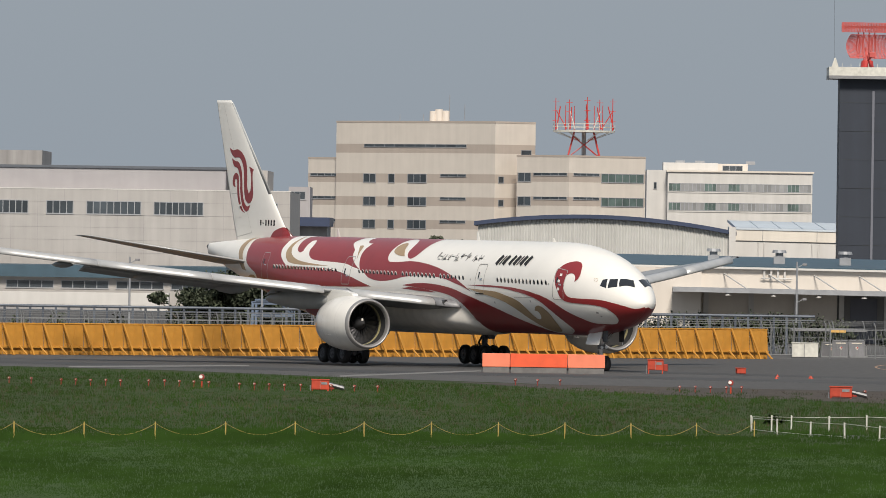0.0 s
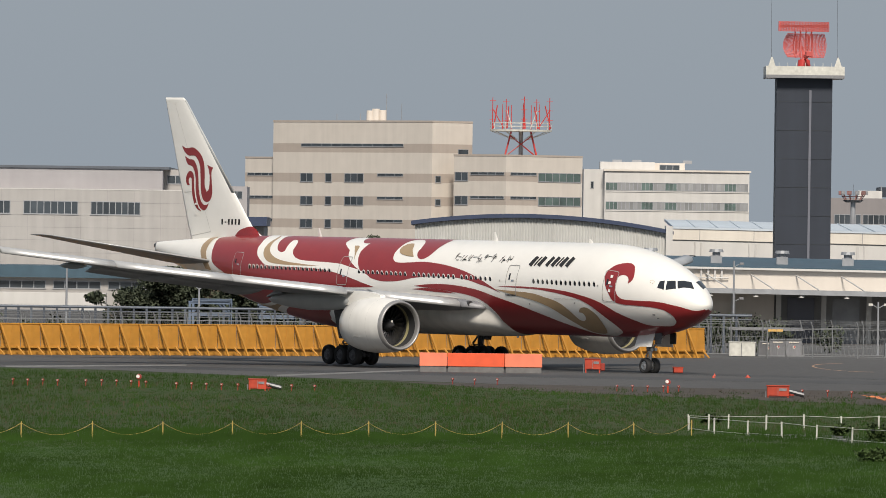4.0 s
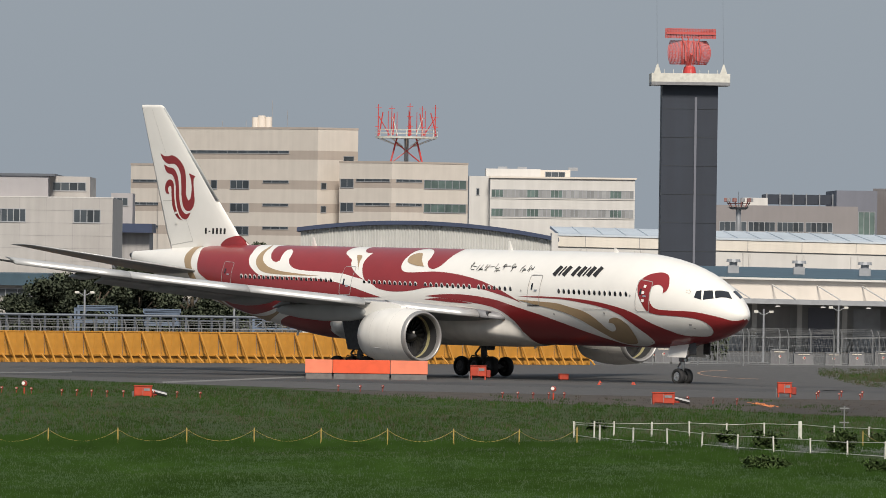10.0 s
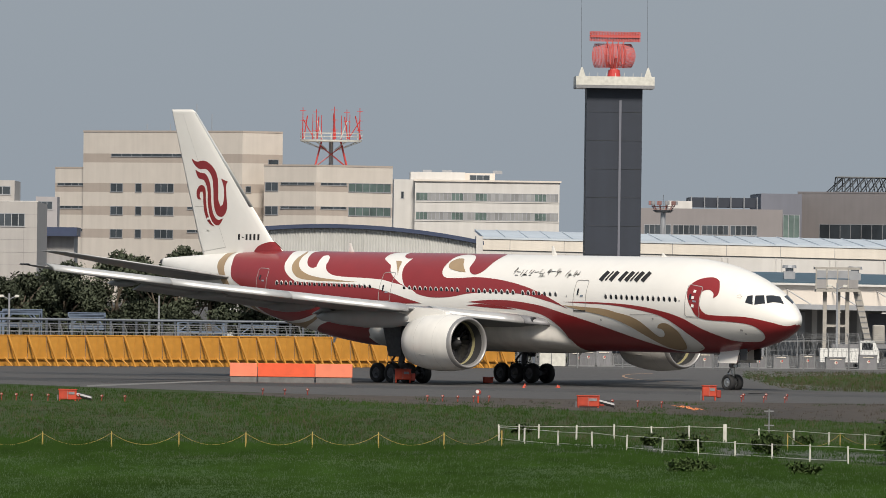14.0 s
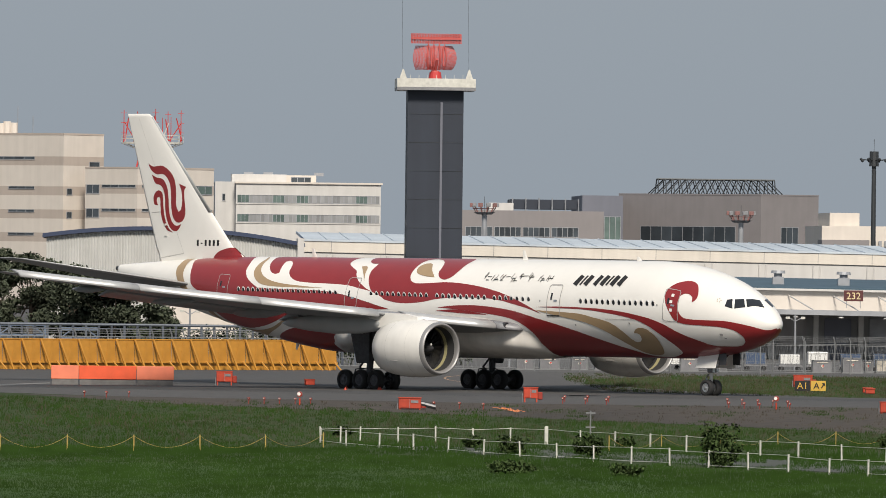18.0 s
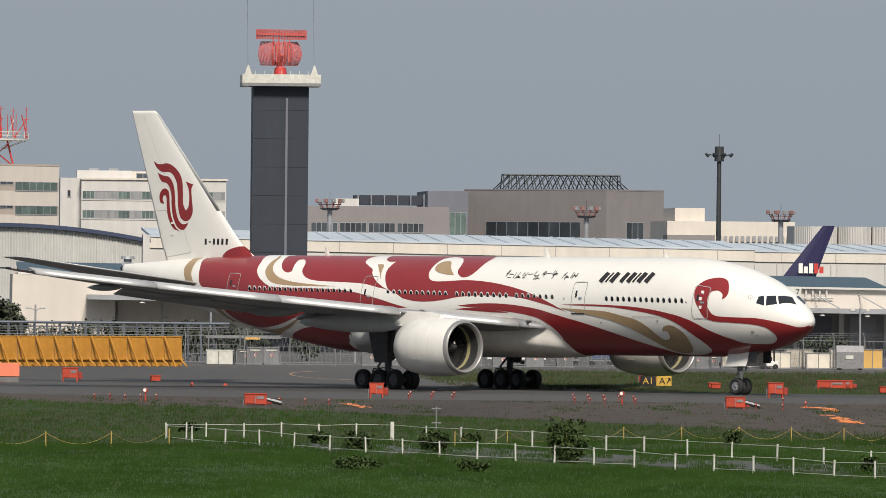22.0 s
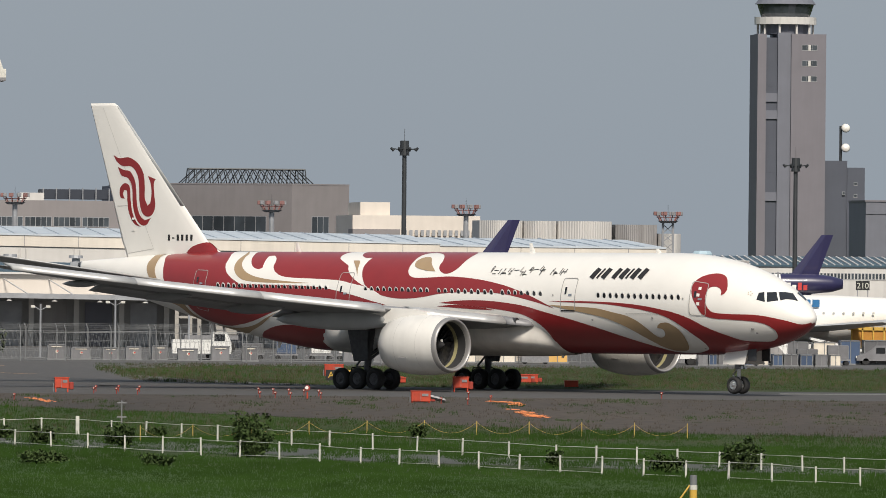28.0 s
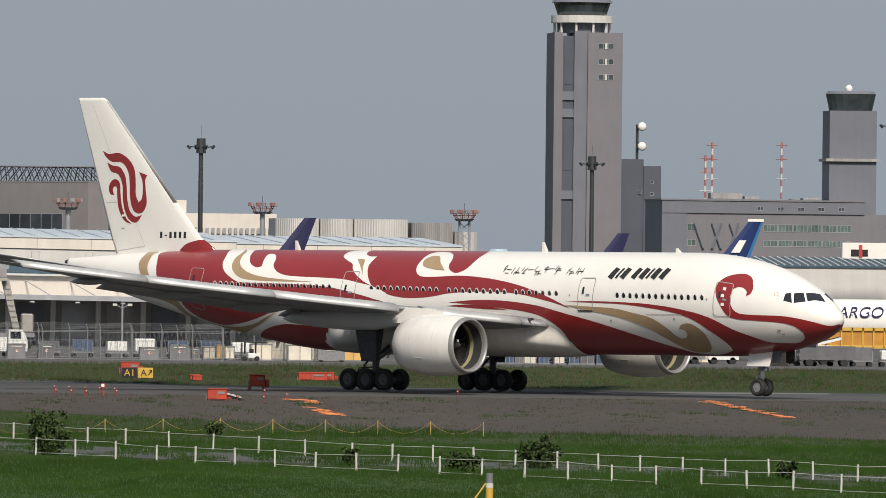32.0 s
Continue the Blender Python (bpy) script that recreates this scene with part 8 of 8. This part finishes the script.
for a in (-0.8, 0.8):
    bm = bmesh.new()
    spin(bm, [(-0.1, 0.02), (-0.1, 0.2), (0.1, 0.2), (0.1, 0.02)], "y", 12)
    part("wheel", bm, M_TYRE, gb, at=pose(a, -0.6, 0.2))

# tall service stand before the shed
M_STAND = mat("stand_beige_steel", (0.34, 0.32, 0.29), 0.55, 0.1, vary=0.15, scale=2)
X0 = 47.7
st = thing("service_stand", "tall white service stand with a glazed platform", "stand", pose(X0, 900, 0))
ZP, ZQ = 6.01, 7.66
W2 = (49.42 - 45.85) / 2
part("platform", box(-W2, W2, -1.2, 1.2, ZP - 0.2, ZP + 0.05), M_STAND, st)
part("roof", box(-W2 - 0.1, W2 + 0.1, -1.3, 1.3, ZQ, ZQ + 0.2), M_STAND, st)
for i in range(4):
    a = -W2 + 2 * W2 * i / 4
    part("upper_glass", box(a + 0.06, a + W2 / 2 - 0.06, -1.22, -1.18, (ZP + ZQ) / 2 + 0.1, ZQ - 0.08), M_GREYSTEEL, st)
    part("lower_panel", box(a + 0.06, a + W2 / 2 - 0.06, -1.22, -1.18, ZP + 0.1, (ZP + ZQ) / 2), M_CREAM if i == 1 else M_CONC, st)
    part("cabin_post", box(a - 0.05, a + 0.05, -1.25, -1.15, ZP, ZQ), M_STAND, st)
for a in (-W2 * 0.55, W2 * 0.08, W2 * 0.5):
    part("leg", box(a - 0.16, a + 0.16, -0.3, 0.1, 0, ZP), M_STAND, st)
part("cross_beam", box(-W2 * 0.6, W2 * 0.55, -0.25, 0.05, ZP * 0.48, ZP * 0.48 + 0.2), M_STAND, st)
part("stair", loft(bmesh.new(), [[(W2 * 0.75, -0.5, ZP), (W2 * 1.1, -0.5, ZP), (W2 * 1.1, 0.5, ZP), (W2 * 0.75, 0.5, ZP)], [(W2 * 1.35, -0.5, 1.6), (W2 * 1.65, -0.5, 1.6), (W2 * 1.65, 0.5, 1.6), (W2 * 1.35, 0.5, 1.6)]]), M_STAND, st)
for k in range(9):
    z = 1.9 + (ZP - 1.9) * k / 9
    xx = W2 * 1.45 - (W2 * 0.6) * k / 9
    part("step", box(xx - 0.25, xx + 0.3, -0.55, -0.5, z, z + 0.08), M_STRUT, st)
part("base_deck", box(-W2 * 0.2, W2 * 2.3, -1.2, 1.2, 1.15, 1.5), M_STRUT, st)
part("operator_cab", box(W2 * 1.7, W2 * 2.25, -0.9, 0.9, 1.5, 3.1, 0.1), M_STAND, st)
for a in (0.2, 1.0, 1.9):
    bm = bmesh.new()
    spin(bm, [(-0.2, 0.02), (-0.2, 0.5), (0.2, 0.5), (0.2, 0.02)], "y", 16)
    part("wheel", bm, M_TYRE, st, at=pose(W2 * a, -0.9, 0.5))

# yellow loader behind the parked freighter
ld = thing("pallet_loader", "long yellow steel pallet loader on the apron", "loader", pose(112.22, 880, 0))
Z0, Z1 = 1.27, 2.8
HWL = 11.5
part("deck", box(-HWL, HWL, -1.5, 1.5, Z1 - 0.25, Z1), M_YELLOW, ld)
part("chassis", box(-HWL, HWL, -1.4, 1.4, Z0 - 0.15, Z0 + 0.1), M_YELLOW, ld)
part("side_sheet", box(-HWL, HWL, -1.35, -1.3, Z0, Z1 - 0.2), M_BARRIER, ld)
for i in range(27):
    a = -HWL + 2 * HWL * i / 26
    part("upright", box(a - 0.06, a + 0.06, -1.5, -1.35, Z0, Z1), M_YELLOW, ld)
for a in (-10, -6, -2, 2, 6, 9.5):
    bm = bmesh.new()
    spin(bm, [(-0.2, 0.02), (-0.2, 0.5), (0.2, 0.5), (0.2, 0.02)], "y", 16)
    part("wheel", bm, M_TYRE, ld, at=pose(a, -1.0, 0.5))
    part("leg", box(a + 0.9, a + 1.1, -1.2, 1.2, 0, Z0), M_STRUT, ld)

# belt loader and stair truck by the freighter's nose
bl = thing("belt_loader", "grey mobile belt loader raised at an angle", "loader", pose(93.42, 870, 0))
part("belt", loft(bmesh.new(), [[(-0.6, y, 3.0), (1.75, y, 0.9), (1.95, y, 1.15), (-0.35, y, 3.2)] for y in (-0.45, 0.45)]), M_BLACK, bl, "black rubber belt")
for y in (-0.56, 0.5):
    part("side_rail", loft(bmesh.new(), [[(-0.7, q, 2.75), (1.7, q, 0.62), (2.1, q, 1.0), (-0.3, q, 3.12)] for q in (y, y + 0.06)]), M_GREYSTEEL, bl, "pale grey side rail")
part("chassis", box(-1.5, 3.2, -0.7, 0.7, 0.5, 1.2, 0.05), M_WHITEPAINT, bl)
part("tarpaulin", loft(bmesh.new(), [[(-4.5, y, 3.15), (-2.6, y, 2.95), (-0.62, y, 2.35), (-0.62, y, 3.4), (-1.1, y, 3.48), (-2.2, y, 3.62), (-3.3, y, 3.93), (-4.6, y, 4.27)] for y in (-1, 1)]), M_DARKMETAL, bl, "dark sagging tarpaulin")
for a in (-4.3, -3.7, -3.1, -2.5, -1.9, -1.3, -0.7):
    part("frame_post", box(a - 0.04, a + 0.04, -0.95, -0.87, 0, 2.9), M_GALV, bl)
part("frame_rail", box(-4.3, -0.7, -0.97, -0.9, 2.3, 2.38), M_GALV, bl)
for a in (-1.0, 2.4):
    bm = bmesh.new()
    spin(bm, [(-0.15, 0.02), (-0.15, 0.4), (0.15, 0.4), (0.15, 0.02)], "y", 14)
    part("wheel", bm, M_TYRE, bl, at=pose(a, -0.7, 0.4))

# parked jets
M_PURPLE = mat("tail_purple", (0.023, 0.021, 0.072), 0.35, vary=0.06, coat=0.3)
M_BLUE = mat("tail_blue", (0.012, 0.028, 0.12), 0.35, vary=0.06, coat=0.3)
M_SKY = mat("tail_sky_blue", (0.03, 0.15, 0.34), 0.35, vary=0.06, coat=0.3)
M_NAVYTEXT = mat("navy_lettering", (0.02, 0.02, 0.07), 0.85, vary=0.05)


def parked_jet(label, at, k, tail, length, stripe=None):
    """A jet parked side-on with its nose towards -x; the fin stands over the origin."""
    j = thing("parked_jet", label, "airplane", at, group="parked jets")
    zc = 4.6 * k
    rings = []
    for u, rr, dz in ((-5.9, 0.3, 1.35), (-4.7, 0.75, 1.05), (-2.0, 1.5, 0.6), (3, 2.2, 0.2), (8, 2.6, 0), (length - 6, 2.6, 0), (length - 3, 2.3, -0.2), (length - 1.2, 1.5, -0.45), (length - 0.3, 0.6, -0.7), (length, 0.1, -0.8)):
        rings.append([(-u * k, rr * k * math.cos(2 * math.pi * i / 40), zc + dz * k + rr * k * math.sin(2 * math.pi * i / 40)) for i in range(40)])
    body = part("fuselage", loft(bmesh.new(), rings), M_WHITE, j, smooth=True)
    zf, top = zc + 1.5 * k, 15.3 * k
    bm = bmesh.new()
    loft(bm, [[(-x * k, y, z) for x, y in ((a, 0), (a + (b - a) * 0.35, 0.2 * k), (b, 0.02), (a + (b - a) * 0.35, -0.2 * k))] for z, a, b in ((zf - 0.6 * k, 3.0, -3.3), (zf + 1.2 * k, 1.3, -3.5), (top, -4.9, -6.4))])
    fin = part("fin", bm, tail, j)
    if stripe:
        bm = bmesh.new()
        loft(bm, [[(-x * k, y, z) for x, y in ((a, 0.15 * k), (b, 0.05), (b, -0.05), (a, -0.15 * k))] for z, a, b in ((zf + 1.2 * k, -3.05, -3.6), (top, -6.25, -6.5))])
        part("rudder", bm, stripe, fin, "sky blue rudder stripe")
        part("fin_cap", box(4.8 * k, 6.55 * k, -0.1, 0.1, top, top + 0.28 * k), M_WHITE, fin, "white fin cap")
    for i in range(int(length * 0.7)):
        u = length - 8 - i * 1.1
        if u > 4:
            part("cabin_window", box(-u * k - 0.09, -u * k + 0.09, -2.62 * k, -2.55 * k, zc + 0.55 * k, zc + 0.78 * k), M_GREY, body)
    for s in (1, -1):
        bm = bmesh.new()
        loft(bm, [[(-x * k, s * y * k, z) for x, z in ((a, zc + 0.9 * k), ((a + b) / 2, zc + 0.98 * k), (b, zc + 0.9 * k), ((a + b) / 2, zc + 0.82 * k))] for y, a, b in ((1.0, 0.6, -4.2), (8.5, -5.6, -7.6))])
        part("tailplane", bm, M_GREY, j)
        bm = bmesh.new()
        m = length * 0.5
        loft(bm, [[(-x * k, s * y * k, z) for x, z in ((a, zc - h0 * k), ((a + b) / 2, zc - (h0 - 0.4) * k), (b, zc - h0 * k), ((a + b) / 2, zc - (h0 + 0.2) * k))] for y, a, b, h0 in ((1.5, m + 5, m - 4, 1.4), (20, m - 8, m - 11, 0.2))])
        part("wing", bm, M_GREY, j)
        bm = bmesh.new()
        spin(bm, [(0, 1.1 * k), (0.3 * k, 1.3 * k), (2.2 * k, 1.3 * k), (4 * k, 0.8 * k), (4 * k, 0.4 * k)], sides=20)
        bmesh.ops.translate(bm, verts=bm.verts, vec=(-(m + 5) * k, s * 8 * k, 1.9 * k))
        part("engine", bm, M_WHITE, j, smooth=True)
        for x in (m * k, (length - 5) * k):
            y = s * (2.2 if x < length * 0.7 * k else 0.25) * k
            part("gear_leg", tube((-x, y, 0.4 * k), (-x, y, 2.6 * k), 0.2 * k, sides=8), M_STRUT, j)
            bm = bmesh.new()
            spin(bm, [(-0.25 * k, 0.02), (-0.25 * k, 0.55 * k), (0.25 * k, 0.55 * k), (0.25 * k, 0.02)], "y", 16)
            part("wheel", bm, M_TYRE, j, at=pose(-x, y, 0.55 * k))
    return j, fin, body


def side_lettering(size, x, z):
    """Slanted navy letters laid on the curve of the fuselage side."""
    r, h = 2.6 * K, size * 0.36
    a = math.asin(max(-0.9, min(0.9, (z + h - 4.6 * K) / r)))
    ob = lettering("CARGO", size, M_NAVYTEXT, jet, pose(x, -(r + 0.02) * math.cos(a) - h * math.sin(a), z + h - h * math.cos(a), 90 - math.degrees(a)))
    ob.data.shear, ob.data.extrude = 0.3, 0.06


# purple-tailed jet behind the cargo shed
JX = 86.41 - 4.35
jet, fin, body = parked_jet("white freighter with a dark purple fin and plain marks", pose(JX, 1040, 0), 0.77, M_PURPLE, 44)
for i, m in enumerate((M_WHITE, M_WHITE, M_WHITE, M_REDPAINT, M_REDPAINT)):
    x = 83.51 - JX + 0.5 * i
    part("tail_mark", box(x, x + 0.4, -0.34, -0.28, 7.19, 7.19 + (0.95 if i in (0, 2, 3) else 0.65)), m, fin, "plain bar mark")
# purple tri-jet behind the white freighter
JX = 104.43 - 3.85
jet, fin, body = parked_jet("white freighter with a purple tail engine and fin", pose(JX, 930, 0), 0.68, M_PURPLE, 22)
ZE2 = 6.17
bm = bmesh.new()
spin(bm, [(-0.9, 0.66), (-0.95, 0.78), (-0.7, 0.84), (-0.25, 0.86)], sides=24)
bmesh.ops.translate(bm, verts=bm.verts, vec=(0, 0, ZE2))
part("inlet_lip", bm, M_WHITE, jet, "white tail engine inlet", smooth=True)
bm = bmesh.new()
spin(bm, [(-0.25, 0.865), (2.4, 0.88), (4.2, 0.7), (5.2, 0.42), (5.2, 0.2)], sides=24)
bmesh.ops.translate(bm, verts=bm.verts, vec=(0, 0, ZE2))
part("tail_engine", bm, M_PURPLE, jet, smooth=True)
for i, m in enumerate((M_WHITE, M_WHITE, M_REDPAINT, M_REDPAINT)):
    x = 100.84 - JX + 0.48 * i
    part("tail_mark", box(x, x + 0.34, -0.93, -0.84, ZE2 - 0.55, ZE2 - (0.1 if i % 2 else -0.1)), m, jet, "plain bar mark")
# white freighter with a blue fin, beside the loaders
JX = 110.26 - 4.2
K = 0.745
jet, fin, body = parked_jet("white cargo jet with a blue fin and navy lettering", pose(JX, 885, 0), K, M_BLUE, 26.4, M_SKY)
for z, x in ((6.75, 1.2), (8.1, 2.02), (9.35, 2.8)):
    bm = bmesh.new()
    loft(bm, [[(x - 0.62, y, z - 0.52), (x + 0.1, y, z - 0.52), (x + 0.62, y, z + 0.5), (x + 0.05, y, z + 0.5)] for y in (-0.27, -0.21)])
    part("tail_mark", bm, M_WHITE, fin, "plain white bar mark")
side_lettering(1.5, 92.2 - JX, 4.1)
for i in range(3):
    x = 96.46 - JX + 0.75 * i
    part("side_mark", box(x, x + 0.6, -2.6 * K - 0.06, -2.6 * K - 0.02, 4.4, 5.01), M_SKY, jet, "plain blue bar mark")
# a second white freighter beyond it
JX = 122.77 + 26.2
K = 0.69
jet, fin, body = parked_jet("white cargo jet with navy lettering behind the yellow loader", pose(JX, 920, 0), K, M_BLUE, 47, M_SKY)
side_lettering(1.4, 122.97 - JX, 3.38)
for i in range(3):
    x = 116.69 - JX + 0.75 * i
    part("side_mark", box(x, x + 0.5, -2.6 * K - 0.06, -2.6 * K - 0.02, 3.66, 3.66 + (1.1 if i != 1 else 0.9)), M_NAVYTEXT, jet, "plain navy bar mark")

# open cargo door of the blue-finned freighter
JD = 87.78
dr = thing("cargo_door", "open upswung cargo door of the freighter on its stay", "door", pose(JD, 882.0, 0))
part("panel", loft(bmesh.new(), [[(-1.4, -1.1, 5.7), (1.4, -1.1, 5.7), (1.4, -1.1, 5.84), (-1.4, -1.1, 5.84)], [(-1.4, 1.3, 5.24), (1.4, 1.3, 5.24), (1.4, 1.3, 5.43), (-1.4, 1.3, 5.43)]]), M_STRUT, dr)
# Thin black slab on the skin paints the opening's unlit inside.
part("doorway", box(-1.1, 1.1, 0.98, 1.1, 3.76, 5.06), M_BLACK, dr, "black slab for the unlit cargo doorway")
for a in (-1.2, 1.2):
    part("stay", tube((a, -1.0, 0), (a, -1.0, 5.7), 0.05, sides=6), M_GALV, dr)


# ground equipment on the apron: dollies, belt loaders, wrapped pallets
def dolly(x, y, load, tall):
    d = thing("cargo_dolly", {"a": "flat dolly with a white wrapped pallet", "b": "flat dolly with a blue curtained container", "c": "flat dolly with a grey metal container"}[load], "dolly", pose(x, y, 0), group="loaded dollies on the apron")
    part("bed", box(-0.9, 0.9, -0.7, 0.7, 0.38, 0.5), M_STRUT, d)
    for a in (-0.65, 0.65):
        for b in (-0.6, 0.6):
            bm = bmesh.new()
            spin(bm, [(-0.06, 0.02), (-0.06, 0.19), (0.06, 0.19), (0.06, 0.02)], "y", 12)
            part("wheel", bm, M_TYRE, d, at=pose(a, b, 0.19))
    m = {"a": M_VANWHITE, "b": M_CRATEBLUE, "c": M_CRATE}[load]
    part("load", box(-0.8, 0.8, -0.65, 0.65, 0.52, 0.52 + tall, 0.08 if load == "a" else 0.02), m, d)
    for a in (-0.78, 0, 0.78):
        part("strap", box(a - 0.025, a + 0.025, -0.69, -0.66, 0.52, 0.5 + tall), M_GALV if load != "a" else M_STRUT, d)
    part("tow_bar", tube((-0.9, 0, 0.4), (-1.35, 0, 0.3), 0.04, sides=5), M_STRUT, d)


def belt_loader(x, y, flip, k):
    b = thing("belt_loader", "white mobile belt loader with a slanting conveyor", "loader", pose(x, y, 0, 0, 0, 0 if flip > 0 else 180), group="belt loaders on the apron")
    part("conveyor", loft(bmesh.new(), [[(-2.4, -0.4, 0.8), (-2.4, 0.4, 0.8), (-2.4, 0.4, 1.0), (-2.4, -0.4, 1.0)], [(2.6, -0.4, 0.8 + k), (2.6, 0.4, 0.8 + k), (2.6, 0.4, 1.0 + k), (2.6, -0.4, 1.0 + k)]]), M_VANWHITE, b)
    part("belt", loft(bmesh.new(), [[(-2.3, -0.3, 1.01), (-2.3, 0.3, 1.01), (-2.3, 0.3, 1.05), (-2.3, -0.3, 1.05)], [(2.5, -0.3, 1.01 + k), (2.5, 0.3, 1.01 + k), (2.5, 0.3, 1.05 + k), (2.5, -0.3, 1.05 + k)]]), M_BLACK, b)
    part("chassis", box(-1.9, 1.7, -0.7, 0.7, 0.35, 0.78, 0.05), M_VANWHITE, b)
    part("seat_box", box(-1.2, -0.5, -0.75, -0.42, 0.8, 1.3, 0.05), M_STRUT, b)
    part("ram", tube((0.3, 0, 0.7), (1.5, 0, 0.75 + k * 0.75), 0.07, sides=6), M_GALV, b)
    for a in (-1.3, 1.2):
        for c in (-0.65, 0.65):
            bm = bmesh.new()
            spin(bm, [(-0.09, 0.02), (-0.09, 0.3), (0.09, 0.3), (0.09, 0.02)], "y", 14)
            part("wheel", bm, M_TYRE, b, at=pose(a, c, 0.3))


rnd = random.Random(19)
for x0, x1, y in ((81.28, 97.61, 846), (107.61, 117.65, 842), (47.09, 67.15, 848)):
    xx = x0
    while xx < x1:
        dolly(xx, y + rnd.uniform(-1.5, 1.5), rnd.choice("aabbcc"), rnd.uniform(0.7, 1.2))
        xx += rnd.uniform(2.2, 3.0)
for x, y, fl, k in ((87.03, 858, 1, 1.0), (91.07, 862, -1, 1.6), (93.72, 856, 1, 0.8), (97.63, 858, -1, 1.1), (110.46, 852, 1, 1.2), (84.07, 858, -1, 1.3), (87.07, 852, 1, 0.9)):
    belt_loader(x, y, fl, k)


# ---- what moves ----
# seconds, place of the nose, heading, pitch and bank (degrees), rise of the pavement
TAXI_ROWS = [
    (0, 8.696, 715.849, 61.047, -0.220, 0.076, 0.033),
    (0.5, 9.770, 715.222, 59.926, -0.267, 0.059, 0.034),
    (1, 10.811, 714.634, 58.851, -0.284, 0.039, 0.028),
    (2, 12.862, 713.565, 56.740, -0.288, -0.000, 0.017),
    (3, 14.927, 712.446, 54.800, -0.319, 0.018, 0.021),
    (4, 16.731, 711.271, 53.396, -0.323, 0.036, 0.021),
    (4.5, 17.595, 710.632, 52.845, -0.327, 0.027, 0.020),
    (6.5, 20.844, 708.044, 50.998, -0.310, -0.036, 0.006),
    (7, 21.671, 707.354, 50.624, -0.303, -0.054, 0.002),
    (8, 23.216, 705.906, 50.116, -0.298, -0.085, -0.003),
    (9, 24.814, 704.227, 49.837, -0.284, -0.109, -0.009),
    (10, 26.465, 702.350, 49.735, -0.238, -0.117, -0.020),
    (11, 28.272, 700.295, 49.639, -0.222, -0.125, -0.025),
    (12, 30.173, 698.177, 49.462, -0.191, -0.169, -0.033),
    (13, 32.229, 695.856, 49.363, -0.152, -0.182, -0.034),
    (14, 34.310, 693.504, 49.248, -0.116, -0.189, -0.032),
    (14.5, 35.436, 692.244, 49.187, -0.095, -0.189, -0.036),
    (16.5, 40.076, 686.942, 48.945, -0.016, -0.181, -0.039),
    (17, 41.325, 685.534, 48.922, 0.015, -0.166, -0.044),
    (18, 43.860, 682.718, 48.800, 0.078, -0.157, -0.054),
    (19, 46.448, 679.850, 48.686, 0.113, -0.105, -0.054),
    (20, 49.145, 676.901, 48.539, 0.141, -0.065, -0.054),
    (21, 51.879, 673.895, 48.425, 0.191, -0.029, -0.049),
    (22, 54.721, 670.759, 48.347, 0.217, 0.007, -0.036),
    (23, 57.616, 667.610, 48.226, 0.256, 0.029, -0.029),
    (24, 60.489, 664.490, 48.104, 0.291, 0.075, -0.007),
    (25, 63.497, 661.227, 48.024, 0.306, 0.109, 0.004),
    (26, 66.444, 658.013, 47.952, 0.303, 0.076, 0.016),
    (26.5, 67.882, 656.407, 47.968, 0.300, 0.092, 0.023),
    (28.5, 73.907, 649.925, 47.752, 0.306, 0.180, 0.062),
    (29, 75.435, 648.287, 47.711, 0.315, 0.226, 0.070),
    (30, 78.505, 645.102, 47.492, 0.304, 0.285, 0.081),
    (31, 81.618, 642.053, 47.086, 0.252, 0.298, 0.101),
    (31.5, 83.232, 640.518, 46.857, 0.217, 0.306, 0.113),
    (32, 84.837, 639.030, 46.583, 0.197, 0.290, 0.119),
]


def motions():
    rows = []
    for t, x, y, hd, pitch, bank, rise in TAXI_ROWS:
        rows.append((t, pose(x, y, rise + 19 * radians(pitch), -bank, -pitch, -hd)))
    walk(airliner, rows)
    # the radar aerial turns once in four seconds
    rx, ry, rz = radar.matrix_basis.translation
    walk(radar, [(i * 0.5, pose(rx, ry, rz, 0, 0, -90 * (i * 0.5 - 7.13))) for i in range(65)])
    # wheels roll with the distance run
    run, table = 0.0, [(TAXI_ROWS[0][0], 0.0)]
    for a, b in zip(TAXI_ROWS, TAXI_ROWS[1:]):
        gear_a, gear_b = [(r[1] - 31.8 * math.cos(radians(r[3])), r[2] + 31.8 * math.sin(radians(r[3]))) for r in (a, b)]
        run += math.hypot(gear_b[0] - gear_a[0], gear_b[1] - gear_a[1])
        table.append((b[0], run))
    times, runs = [t for t, _ in table], [d for _, d in table]
    for ob, x, y, r in WHEELS:
        count = int(run / r / radians(72)) + 1
        keys = []
        for i in range(count + 1):
            d = run * i / count
            keys.append((float(np.interp(d, runs, times)), pose(x, y, r, 0, math.degrees(d / r), 0)))
        walk(ob, keys)


motions()
